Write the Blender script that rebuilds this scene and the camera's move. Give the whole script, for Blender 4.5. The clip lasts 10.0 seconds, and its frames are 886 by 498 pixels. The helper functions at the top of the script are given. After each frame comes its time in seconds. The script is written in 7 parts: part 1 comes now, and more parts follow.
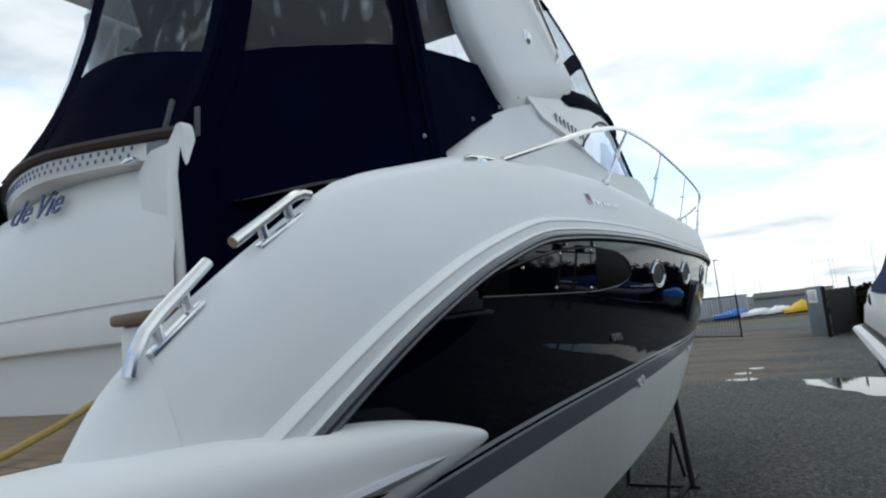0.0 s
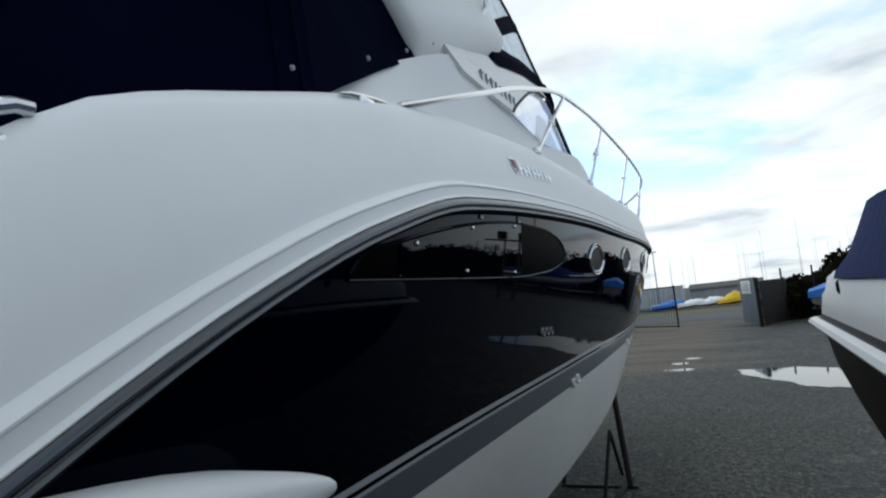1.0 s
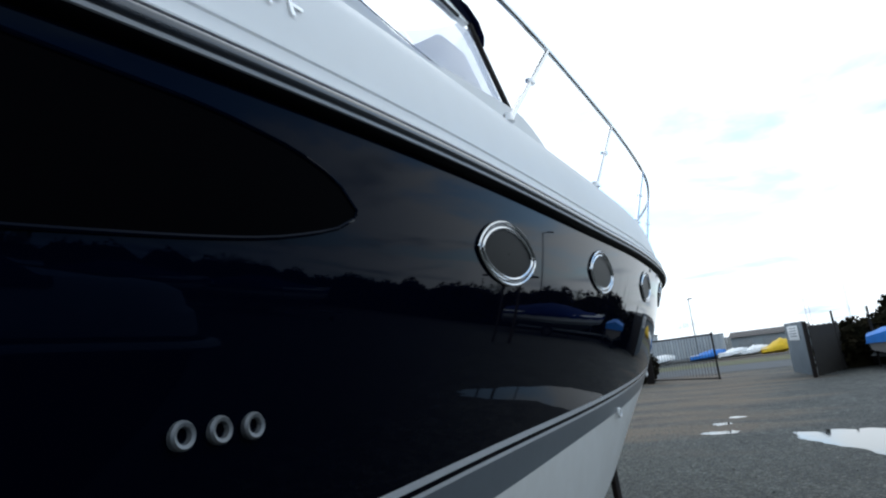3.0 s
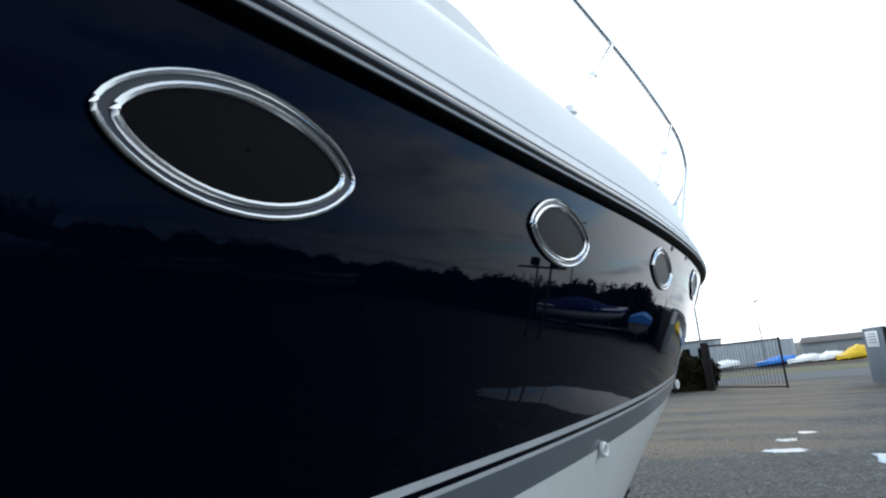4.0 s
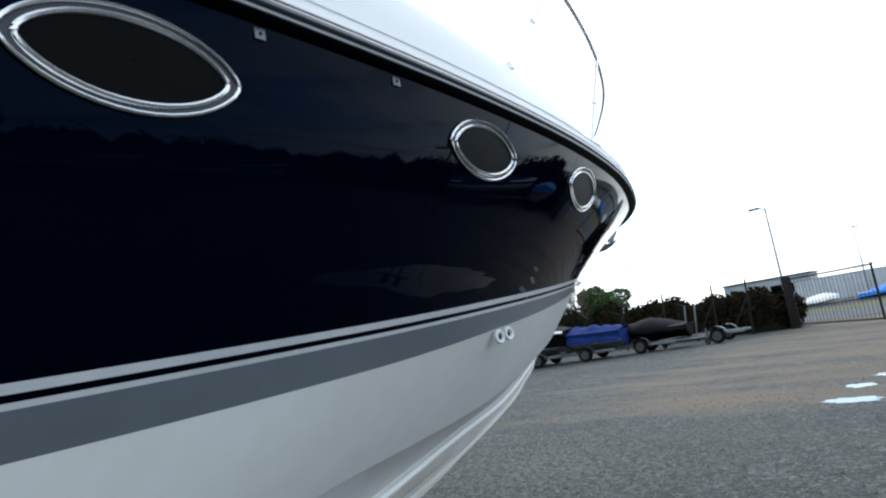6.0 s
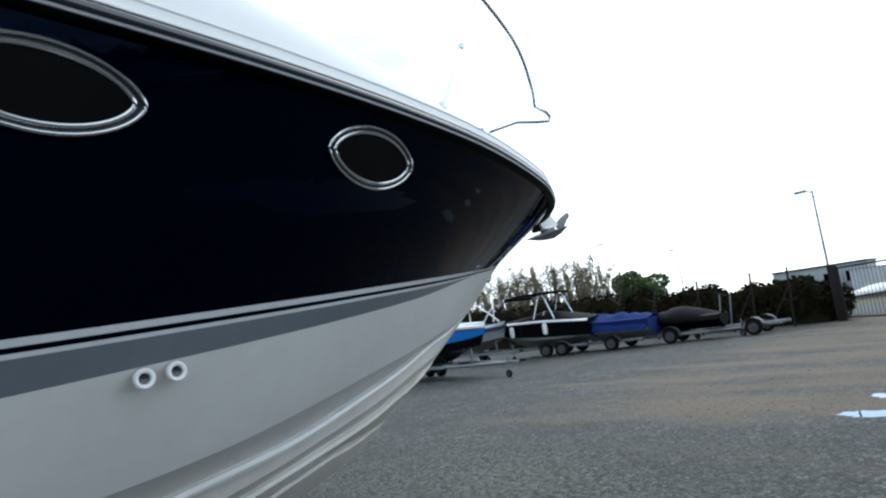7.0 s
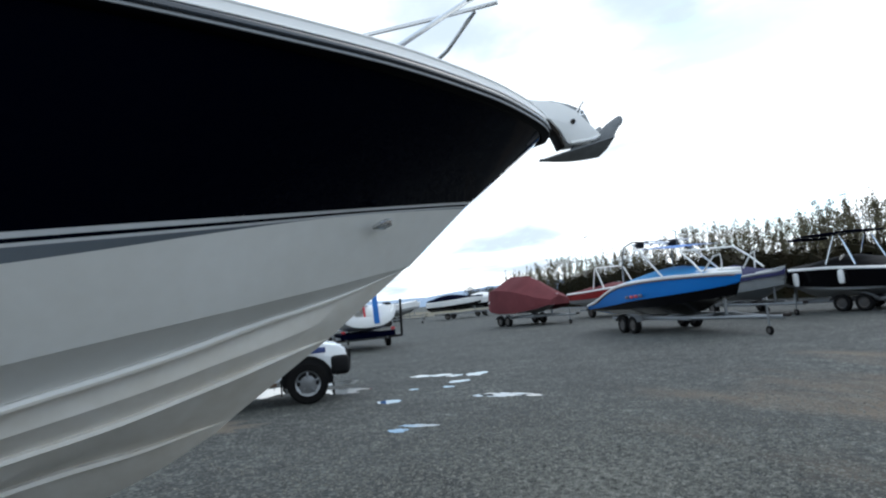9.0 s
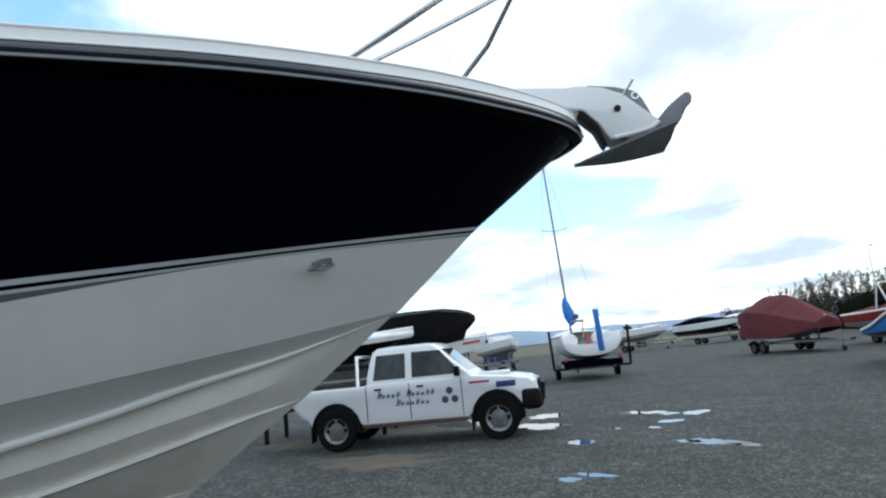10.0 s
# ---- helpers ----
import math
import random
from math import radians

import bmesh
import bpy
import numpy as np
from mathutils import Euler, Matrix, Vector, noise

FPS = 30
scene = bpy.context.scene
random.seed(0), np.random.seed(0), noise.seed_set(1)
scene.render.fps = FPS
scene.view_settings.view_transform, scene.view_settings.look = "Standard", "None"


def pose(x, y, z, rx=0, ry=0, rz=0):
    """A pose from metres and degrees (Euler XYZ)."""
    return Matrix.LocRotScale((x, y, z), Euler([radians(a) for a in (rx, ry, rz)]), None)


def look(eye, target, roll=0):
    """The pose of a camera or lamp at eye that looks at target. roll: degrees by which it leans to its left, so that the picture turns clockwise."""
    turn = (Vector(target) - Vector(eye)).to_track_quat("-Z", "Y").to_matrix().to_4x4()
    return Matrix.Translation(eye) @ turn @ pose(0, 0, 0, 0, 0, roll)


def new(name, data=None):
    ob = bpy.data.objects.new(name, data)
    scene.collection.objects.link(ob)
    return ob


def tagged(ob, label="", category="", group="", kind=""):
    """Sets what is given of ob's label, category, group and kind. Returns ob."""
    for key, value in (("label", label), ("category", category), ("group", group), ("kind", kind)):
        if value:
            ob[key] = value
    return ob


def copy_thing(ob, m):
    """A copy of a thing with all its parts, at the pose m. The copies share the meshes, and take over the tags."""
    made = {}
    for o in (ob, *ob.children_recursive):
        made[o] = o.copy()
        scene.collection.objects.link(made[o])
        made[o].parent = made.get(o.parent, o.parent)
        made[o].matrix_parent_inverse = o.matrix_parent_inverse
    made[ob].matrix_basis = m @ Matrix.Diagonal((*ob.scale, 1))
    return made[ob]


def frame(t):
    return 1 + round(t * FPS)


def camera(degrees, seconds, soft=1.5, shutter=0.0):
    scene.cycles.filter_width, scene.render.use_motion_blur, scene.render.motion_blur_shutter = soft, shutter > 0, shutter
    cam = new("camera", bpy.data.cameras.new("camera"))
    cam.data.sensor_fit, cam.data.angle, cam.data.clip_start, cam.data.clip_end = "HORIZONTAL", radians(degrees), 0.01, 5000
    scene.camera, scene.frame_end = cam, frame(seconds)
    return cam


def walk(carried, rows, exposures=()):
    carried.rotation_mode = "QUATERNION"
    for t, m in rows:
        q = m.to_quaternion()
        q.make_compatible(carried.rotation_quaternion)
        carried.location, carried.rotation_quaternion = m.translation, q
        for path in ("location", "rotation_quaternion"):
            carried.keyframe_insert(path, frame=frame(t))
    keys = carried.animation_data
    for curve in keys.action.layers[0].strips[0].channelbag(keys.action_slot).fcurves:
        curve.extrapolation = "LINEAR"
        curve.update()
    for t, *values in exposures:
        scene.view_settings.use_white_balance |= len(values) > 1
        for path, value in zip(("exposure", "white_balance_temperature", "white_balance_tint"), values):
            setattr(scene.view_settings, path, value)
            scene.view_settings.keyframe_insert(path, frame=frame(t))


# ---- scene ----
cam = camera(69.9, 10.0, soft=2.2)
PATH = [
    (0, (2.833, 1.594, 1.893), (1.823, 3.302, 2.138), -5.85),
    (0.5, (2.83, 1.775, 1.885), (1.881, 3.526, 2.073), -5.94),
    (1, (2.719, 2.189, 1.882), (1.852, 3.98, 2.081), -5.93),
    (1.5, (2.701, 2.694, 1.842), (1.828, 4.471, 2.123), -5.81),
    (2, (2.643, 3.252, 1.848), (1.758, 5.012, 2.194), -6.45),
    (2.3, (2.574, 3.592, 1.846), (1.725, 5.38, 2.133), -6.56),
    (2.5, (2.571, 3.779, 1.848), (1.725, 5.566, 2.152), -6.97),
    (2.7, (2.594, 3.964, 1.792), (1.702, 5.72, 2.143), -7.23),
    (3.8, (2.508, 5.295, 1.806), (1.501, 6.978, 2.197), -5.5),
    (4, (2.544, 5.466, 1.777), (1.463, 7.102, 2.171), -5.65),
    (4.2, (2.568, 5.656, 1.77), (1.436, 7.266, 2.125), -7.03),
    (4.5, (2.588, 6.013, 1.738), (1.425, 7.592, 2.131), -5.21),
    (5, (2.698, 6.628, 1.689), (1.63, 8.266, 2.109), -6.7),
    (5.5, (2.812, 7.253, 1.613), (1.6, 8.811, 1.938), -7),
    (5.7, (2.81, 7.525, 1.593), (1.564, 9.061, 1.887), -8.86),
    (6.8, (3.017, 8.982, 1.568), (1.58, 10.343, 1.86), -6.06),
    (7, (3.032, 9.266, 1.59), (1.609, 10.648, 1.85), -7.84),
    (7.2, (3.132, 9.488, 1.542), (1.608, 10.745, 1.867), -7.5),
    (7.5, (3.179, 9.863, 1.571), (1.573, 11.037, 1.78), -7.75),
    (8, (3.108, 10.45, 1.543), (1.386, 11.437, 1.786), -5.75),
    (8.5, (3.046, 11.084, 1.529), (1.264, 11.966, 1.746), -4.86),
    (9, (2.892, 11.668, 1.53), (0.99, 12.262, 1.704), -5.55),
    (9.5, (2.629, 12.244, 1.543), (0.681, 12.649, 1.752), -6.62),
    (10, (2.423, 12.779, 1.548), (0.456, 12.627, 1.871), -5.85),
]
EXPOSURES = [(0, -0.24, 6600, 7), (1.0, -0.40, 6500, 7), (1.6, -0.34, 6350, 7), (2.7, -0.08, 6150, 7), (4.0, 0.45, 6300, 8), (5.5, 0.62, 6300, 8), (7.5, 0.36, 6350, 8), (9.0, 0.22, 6350, 8), (10, 0.14, 6400, 7)]
walk(cam, [(t, look(e, g, r)) for t, e, g, r in PATH], EXPOSURES)


# ---- world and light ----
world = bpy.data.worlds.new("sky")
scene.world = world
world.use_nodes = True
wn, wl = world.node_tree.nodes, world.node_tree.links
wn.clear()
w_out = wn.new("ShaderNodeOutputWorld")
w_bg = wn.new("ShaderNodeBackground")
w_sky = wn.new("ShaderNodeTexSky")
w_sky.sky_type, w_sky.sun_disc = "NISHITA", False
w_sky.sun_elevation, w_sky.sun_rotation = radians(50), radians(-27)
w_coord = wn.new("ShaderNodeTexCoord")


def w_math(op, a, b=None, c=None):
    """A math node fed by sockets or numbers."""
    nd = wn.new("ShaderNodeMath")
    nd.operation = op
    for k, v in enumerate((a, b, c)):
        if v is None:
            continue
        if isinstance(v, (int, float)):
            nd.inputs[k].default_value = v
        else:
            wl.new(v, nd.inputs[k])
    return nd.outputs["Value"]


# the cloud layer: directions carried onto a flat sheet overhead
w_sep, w_sheet = wn.new("ShaderNodeSeparateXYZ"), wn.new("ShaderNodeCombineXYZ")
wl.new(w_coord.outputs["Generated"], w_sep.inputs["Vector"])
w_rise = w_math("ADD", w_math("MAXIMUM", w_sep.outputs["Z"], 0.0), 0.13)
wl.new(w_math("DIVIDE", w_sep.outputs["X"], w_rise), w_sheet.inputs["X"])
wl.new(w_math("DIVIDE", w_sep.outputs["Y"], w_rise), w_sheet.inputs["Y"])


def cloud_noise(scale, detail, rough, shift, bend=0.3):
    place, tex = wn.new("ShaderNodeMapping"), wn.new("ShaderNodeTexNoise")
    place.inputs["Location"].default_value = shift
    tex.inputs["Scale"].default_value, tex.inputs["Detail"].default_value = scale, detail
    tex.inputs["Roughness"].default_value, tex.inputs["Distortion"].default_value = rough, bend
    wl.new(w_sheet.outputs["Vector"], place.inputs["Vector"])
    wl.new(place.outputs["Vector"], tex.inputs["Vector"])
    return tex.outputs["Fac"]


w_gap = wn.new("ShaderNodeMapRange")
w_gap.interpolation_type = "SMOOTHSTEP"
w_gap.inputs["From Min"].default_value, w_gap.inputs["From Max"].default_value = 0.38, 0.52
wl.new(cloud_noise(0.75, 9.0, 0.58, (4.3, 1.7, 0.0)), w_gap.inputs["Value"])
w_shade = wn.new("ShaderNodeValToRGB")
w_shade.color_ramp.interpolation = "EASE"
w_shade.color_ramp.elements[0].position, w_shade.color_ramp.elements[0].color = 0.34, (0.66, 0.77, 0.90, 1)
w_shade.color_ramp.elements[1].position, w_shade.color_ramp.elements[1].color = 0.58, (1.34, 1.41, 1.47, 1)
# the cloud is thinner towards the sun
wl.new(w_math("MULTIPLY_ADD", w_sep.outputs["Y"], 0.11, w_math("ADD", cloud_noise(1.15, 7.0, 0.50, (1.1, 6.2, 0.0)), -0.015)), w_shade.inputs["Fac"])
w_dim = wn.new("ShaderNodeVectorMath")
w_dim.operation = "SCALE"
w_dim.inputs["Scale"].default_value = 0.15
w_lift = wn.new("ShaderNodeVectorMath")
w_lift.operation = "ADD"
w_lift.inputs[1].default_value = (0.16, 0.36, 0.62)
w_mix = wn.new("ShaderNodeMix")
w_mix.data_type = "RGBA"
wl.new(w_sky.outputs["Color"], w_dim.inputs[0])
wl.new(w_dim.outputs["Vector"], w_lift.inputs[0])
wl.new(w_gap.outputs["Result"], w_mix.inputs["Factor"])
wl.new(w_lift.outputs["Vector"], w_mix.inputs["A"])
wl.new(w_shade.outputs["Color"], w_mix.inputs["B"])
wl.new(w_mix.outputs["Result"], w_bg.inputs["Color"])
w_bg.inputs["Strength"].default_value = 1.0
wl.new(w_bg.outputs["Background"], w_out.inputs["Surface"])

sun = new("sun", bpy.data.lights.new("sun", "SUN"))
sun.data.energy, sun.data.angle, sun.data.color = 0.5, radians(40), (1.0, 0.97, 0.93)
sun.matrix_world = look((-12, 24, 32), (0, 0, 0))

# ---- materials ----


def mat(name, base, rough=0.5, metal=0.0, coat=0.0, grain=0.0, grain_scale=40.0, spread=0.0, spread_scale=2.5, spread_to=None,
        trans=0.0, ior=1.45, alpha=1.0, spec=0.5, rough_var=0.0, gloss=(1, 1, 1)):
    """A surface with two scales of colour variation and a fine relief."""
    m = bpy.data.materials.new(name)
    m.use_nodes = True
    n, l = m.node_tree.nodes, m.node_tree.links
    b = n["Principled BSDF"]
    b.inputs["Base Color"].default_value = (*base, 1)
    b.inputs["Roughness"].default_value, b.inputs["Metallic"].default_value = rough, metal
    b.inputs["Coat Weight"].default_value, b.inputs["Coat Roughness"].default_value = coat, 0.04
    b.inputs["Transmission Weight"].default_value, b.inputs["IOR"].default_value = trans, ior
    b.inputs["Alpha"].default_value, b.inputs["Specular IOR Level"].default_value = alpha, spec
    b.inputs["Specular Tint"].default_value = (*gloss, 1)
    c = n.new("ShaderNodeTexCoord")
    if spread:
        big, fine = n.new("ShaderNodeTexNoise"), n.new("ShaderNodeTexNoise")
        big.inputs["Scale"].default_value, big.inputs["Detail"].default_value = spread_scale, 5
        fine.inputs["Scale"].default_value, fine.inputs["Detail"].default_value = grain_scale, 3
        add = n.new("ShaderNodeMath")
        add.operation = "MULTIPLY_ADD"
        add.inputs[1].default_value = 0.45
        mixer = n.new("ShaderNodeMix")
        mixer.data_type = "RGBA"
        span = n.new("ShaderNodeMapRange")
        span.inputs["From Min"].default_value, span.inputs["From Max"].default_value = 0.45, 0.95
        span.inputs["To Max"].default_value = spread
        to = spread_to or tuple(v * 0.55 for v in base)
        mixer.inputs["A"].default_value, mixer.inputs["B"].default_value = (*base, 1), (*to, 1)
        l.new(c.outputs["Object"], big.inputs["Vector"])
        l.new(c.outputs["Object"], fine.inputs["Vector"])
        l.new(fine.outputs["Fac"], add.inputs[0])
        l.new(big.outputs["Fac"], add.inputs[2])
        l.new(add.outputs["Value"], span.inputs["Value"])
        l.new(span.outputs["Result"], mixer.inputs["Factor"])
        l.new(mixer.outputs["Result"], b.inputs["Base Color"])
        if rough_var:
            rr = n.new("ShaderNodeMapRange")
            rr.inputs["To Min"].default_value, rr.inputs["To Max"].default_value = rough, rough + rough_var
            l.new(big.outputs["Fac"], rr.inputs["Value"])
            l.new(rr.outputs["Result"], b.inputs["Roughness"])
    if grain:
        g, bump = n.new("ShaderNodeTexNoise"), n.new("ShaderNodeBump")
        g.inputs["Scale"].default_value, g.inputs["Detail"].default_value = grain_scale, 4
        bump.inputs["Strength"].default_value, bump.inputs["Distance"].default_value = grain, 0.01
        l.new(c.outputs["Object"], g.inputs["Vector"])
        l.new(g.outputs["Fac"], bump.inputs["Height"])
        l.new(bump.outputs["Normal"], b.inputs["Normal"])
    return m


gel_white = mat("gelcoat_white", (0.80, 0.80, 0.79), 0.42, coat=0.08, spread=0.35, spread_scale=1.1, spread_to=(0.70, 0.69, 0.66), grain_scale=9, rough_var=0.15)
gel_lower = mat("gelcoat_lower", (0.74, 0.735, 0.71), 0.38, coat=0.1, spread=0.5, spread_scale=1.3, spread_to=(0.58, 0.56, 0.51), grain_scale=14, rough_var=0.15)
gel_bottom = mat("worn_white_bottom", (0.72, 0.70, 0.66), 0.5, spread=0.8, spread_scale=1.0, spread_to=(0.52, 0.47, 0.39), grain_scale=11, grain=0.08)
gel_navy = mat("gelcoat_navy", (0.0003, 0.0010, 0.0046), 0.012, coat=0.0, spec=0.055, gloss=(0.22, 0.48, 1.0), spread=0.5, spread_scale=0.7, spread_to=(0.0005, 0.0008, 0.0030), grain_scale=4, rough_var=0.02)
stripe_grey = mat("stripe_grey", (0.13, 0.15, 0.17), 0.3, coat=0.15, spread=0.4, spread_scale=1.5, grain_scale=20)
insert_grey = mat("insert_grey", (0.24, 0.25, 0.26), 0.4, spread=0.3, grain_scale=20)
stripe_white = mat("stripe_silver", (0.58, 0.59, 0.60), 0.3, spread=0.3, grain_scale=20)
rubber = mat("black_rubber", (0.0015, 0.0018, 0.003), 0.5, spec=0.04, spread=0.4, grain=0.05, grain_scale=30)
strake_grey = mat("grey_rubber", (0.020, 0.026, 0.036), 0.16, spec=1.0, spread=0.4, grain_scale=30, rough_var=0.1)
# polished channel between the rims, the dark hull's reflection put into its colour
rim_dark_steel = mat("shaded_steel_channel", (0.03, 0.033, 0.04), 0.25, metal=0.5, spread=0.4, grain_scale=30)
# opaque grey for the dimmer tone where two panes overlap
pane_tone_grey = mat("overlapped_pane_tone", (0.40, 0.42, 0.50), 0.8, spread=0.5, spread_scale=2.0, grain_scale=20)
strap_grey = mat("webbing", (0.10, 0.10, 0.11), 0.9, spread=0.5, grain=0.3, grain_scale=90)
chrome = mat("polished_steel", (0.72, 0.73, 0.74), 0.10, metal=1.0, spread=0.4, spread_to=(0.5, 0.5, 0.5), grain_scale=25, rough_var=0.15)
galv = mat("galvanised_steel", (0.22, 0.235, 0.245), 0.5, metal=0.6, spread=0.7, spread_to=(0.16, 0.16, 0.16), spread_scale=5, grain_scale=30)
canvas = mat("navy_canvas", (0.0005, 0.0012, 0.0080), 0.95, grain=0.5, grain_scale=160, spread=0.7, spread_to=(0.0010, 0.0024, 0.014), spread_scale=2.5, spec=0.03)
canvas_black = mat("black_canvas", (0.003, 0.003, 0.0035), 0.7, grain=0.9, grain_scale=5, spread=0.6, spread_to=(0.006, 0.006, 0.007), spec=0.10)
sand_mat = mat("trodden_sand", (0.13, 0.105, 0.075), 0.9, grain=0.5, grain_scale=40, spread=0.9, spread_to=(0.06, 0.055, 0.048), spread_scale=2.0)
canvas_blue = mat("blue_canvas", (0.008, 0.028, 0.14), 0.85, grain=0.4, grain_scale=20, spread=0.7, spread_scale=1.5, spec=0.2)
canvas_maroon = mat("maroon_canvas", (0.15, 0.040, 0.045), 0.9, grain=0.4, grain_scale=20, spread=0.7, spread_scale=1.2, spec=0.2)
canvas_purple = mat("purple_canvas", (0.032, 0.032, 0.085), 0.9, grain=0.4, grain_scale=20, spread=0.7, spread_scale=1.2, spec=0.2)
tarp_bright = mat("bright_blue_tarp", (0.03, 0.20, 0.62), 0.6, grain=0.5, grain_scale=6, spread=0.6, spread_scale=2)
tarp_yellow = mat("yellow_tarp", (0.80, 0.50, 0.01), 0.6, grain=0.4, grain_scale=6, spread=0.5, spread_scale=2)
screen_glass = mat("tinted_glass", (0.72, 0.76, 0.84), 0.02, trans=0.92, ior=1.12)
cover_turquoise = mat("turquoise_cover", (0.05, 0.27, 0.52), 0.75, grain=0.4, grain_scale=8, spread=0.6, spread_to=(0.03, 0.18, 0.42), spread_scale=2)
window_black = mat("matt_black_window", (0.0012, 0.0012, 0.0018), 0.3, spec=0.003)
dark_glass = mat("dark_glass", (0.001, 0.001, 0.002), 0.12, spec=0.02)
smoked_panel = mat("smoked_panel", (0.0008, 0.0012, 0.003), 0.02, spec=0.10, gloss=(0.40, 0.60, 1.0))
neighbour_dark = mat("dark_glossy_hull", (0.004, 0.0035, 0.003), 0.45, spec=0.03, spread=0.9, spread_to=(0.04, 0.020, 0.006), spread_scale=1.5, grain_scale=20)
port_glass = mat("porthole_glass", (0.003, 0.0033, 0.0036), 0.35, spec=0.03, spread=0.6, spread_to=(0.006, 0.006, 0.006), spread_scale=6)
teak = mat("teak", (0.27, 0.19, 0.12), 0.7, grain=0.3, grain_scale=60, spread=0.7, spread_scale=5)
teak_edge = mat("varnished_teak", (0.20, 0.13, 0.085), 0.55, grain=0.3, grain_scale=60, spread=0.6, spread_scale=5)
rope_yellow = mat("yellow_rope", (0.60, 0.42, 0.13), 0.8, grain=0.8, grain_scale=220, spread=0.5)
brown_trim = mat("brown_leather_trim", (0.035, 0.018, 0.012), 0.7, grain=0.3, grain_scale=50, spread=0.5)
badge_red = mat("badge_red", (0.45, 0.03, 0.04), 0.3)
letter_silver = mat("letter_silver", (0.93, 0.94, 0.95), 0.25, metal=0.9)
letter_pewter = mat("letter_pewter", (0.20, 0.21, 0.23), 0.35, metal=0.6)
letter_dark = mat("letter_dark", (0.06, 0.065, 0.10), 0.35)
letter_navy = mat("letter_navy", (0.03, 0.05, 0.16), 0.4)
steel_dark = mat("dark_painted_steel", (0.010, 0.011, 0.012), 0.6, spec=0.15, spread=0.6, spread_to=(0.03, 0.018, 0.012), grain_scale=30, spread_scale=6)
anchor_grey = mat("galvanised_anchor", (0.23, 0.24, 0.25), 0.55, metal=0.3, spread=0.7, spread_scale=8)
tyre = mat("tyre_rubber", (0.005, 0.005, 0.0055), 0.9, grain=0.5, grain_scale=60, spread=0.5, spread_to=(0.014, 0.013, 0.012), spec=0.12)
alloy = mat("alloy_wheel", (0.24, 0.245, 0.25), 0.35, metal=0.6, spread=0.5)
car_white = mat("car_paint_white", (0.76, 0.77, 0.78), 0.25, coat=0.5, spread=0.4, spread_to=(0.62, 0.62, 0.6), spread_scale=2)
car_glass = mat("car_glass", (0.010, 0.013, 0.014), 0.04, spread=0.8, spread_to=(0.07, 0.08, 0.085), spread_scale=2.2, grain_scale=5, spec=0.3)
plastic_black = mat("black_plastic", (0.005, 0.005, 0.0055), 0.6, spread=0.4, spec=0.2)
blue_hull = mat("blue_gelcoat", (0.008, 0.165, 0.52), 0.18, coat=0.4, spread=0.4, spread_to=(0.01, 0.13, 0.46))
black_hull = mat("black_gelcoat", (0.003, 0.003, 0.004), 0.15, spread=0.4, spec=0.15)
taupe_hull = mat("taupe_gelcoat", (0.17, 0.15, 0.14), 0.4, spread=0.6, spread_to=(0.10, 0.09, 0.085))
red_hull = mat("red_gelcoat", (0.32, 0.02, 0.02), 0.25, coat=0.2, spread=0.4)
grey_hull = mat("grey_gelcoat", (0.30, 0.31, 0.31), 0.35, spread=0.5)
roof_dark = mat("dark_roofing", (0.06, 0.05, 0.045), 0.8, grain=0.3, grain_scale=3, spread=0.6)
wall_pale = mat("pale_cladding", (0.34, 0.37, 0.38), 0.7, spread=0.5, spread_scale=0.5)
container_white = mat("container_paint", (0.55, 0.57, 0.58), 0.6, spread=0.7, spread_scale=0.6)
asphalt = mat("asphalt", (0.085, 0.09, 0.095), 0.9, grain=0.4, grain_scale=30, spread=0.6, spread_scale=0.5)
grass_mat = mat("grass", (0.055, 0.07, 0.022), 0.9, spread=0.8, spread_to=(0.12, 0.10, 0.05), spread_scale=0.8)
hills_mat = mat("far_hills", (0.27, 0.35, 0.46), 1.0, spread=0.6, spread_to=(0.35, 0.43, 0.54), spread_scale=0.004, grain_scale=0.02)
bark = mat("bark", (0.10, 0.08, 0.06), 0.9, grain=0.5, grain_scale=12, spread=0.6)
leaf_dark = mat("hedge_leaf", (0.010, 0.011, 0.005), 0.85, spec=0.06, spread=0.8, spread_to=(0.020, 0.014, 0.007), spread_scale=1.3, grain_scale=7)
leaf_scrub = mat("bare_scrub", (0.085, 0.070, 0.048), 0.85, spec=0.1, spread=0.9, spread_to=(0.045, 0.042, 0.024), spread_scale=1.3, grain_scale=7)
leaf_green = mat("bright_leaf", (0.055, 0.10, 0.022), 0.65, spread=0.8, spread_scale=1.3, grain_scale=7)
leaf_pale = mat("willow_leaf", (0.15, 0.135, 0.075), 0.75, spread=0.8, spread_to=(0.10, 0.085, 0.045), spread_scale=1.3, grain_scale=7)
dark_board = mat("dark_board", (0.009, 0.0075, 0.006), 0.85, grain=0.4, grain_scale=25, spread=0.8, spread_to=(0.022, 0.017, 0.012), spread_scale=4)
wood_block = mat("timber_block", (0.16, 0.11, 0.07), 0.85, grain=0.4, grain_scale=30, spread=0.7, spread_scale=4)


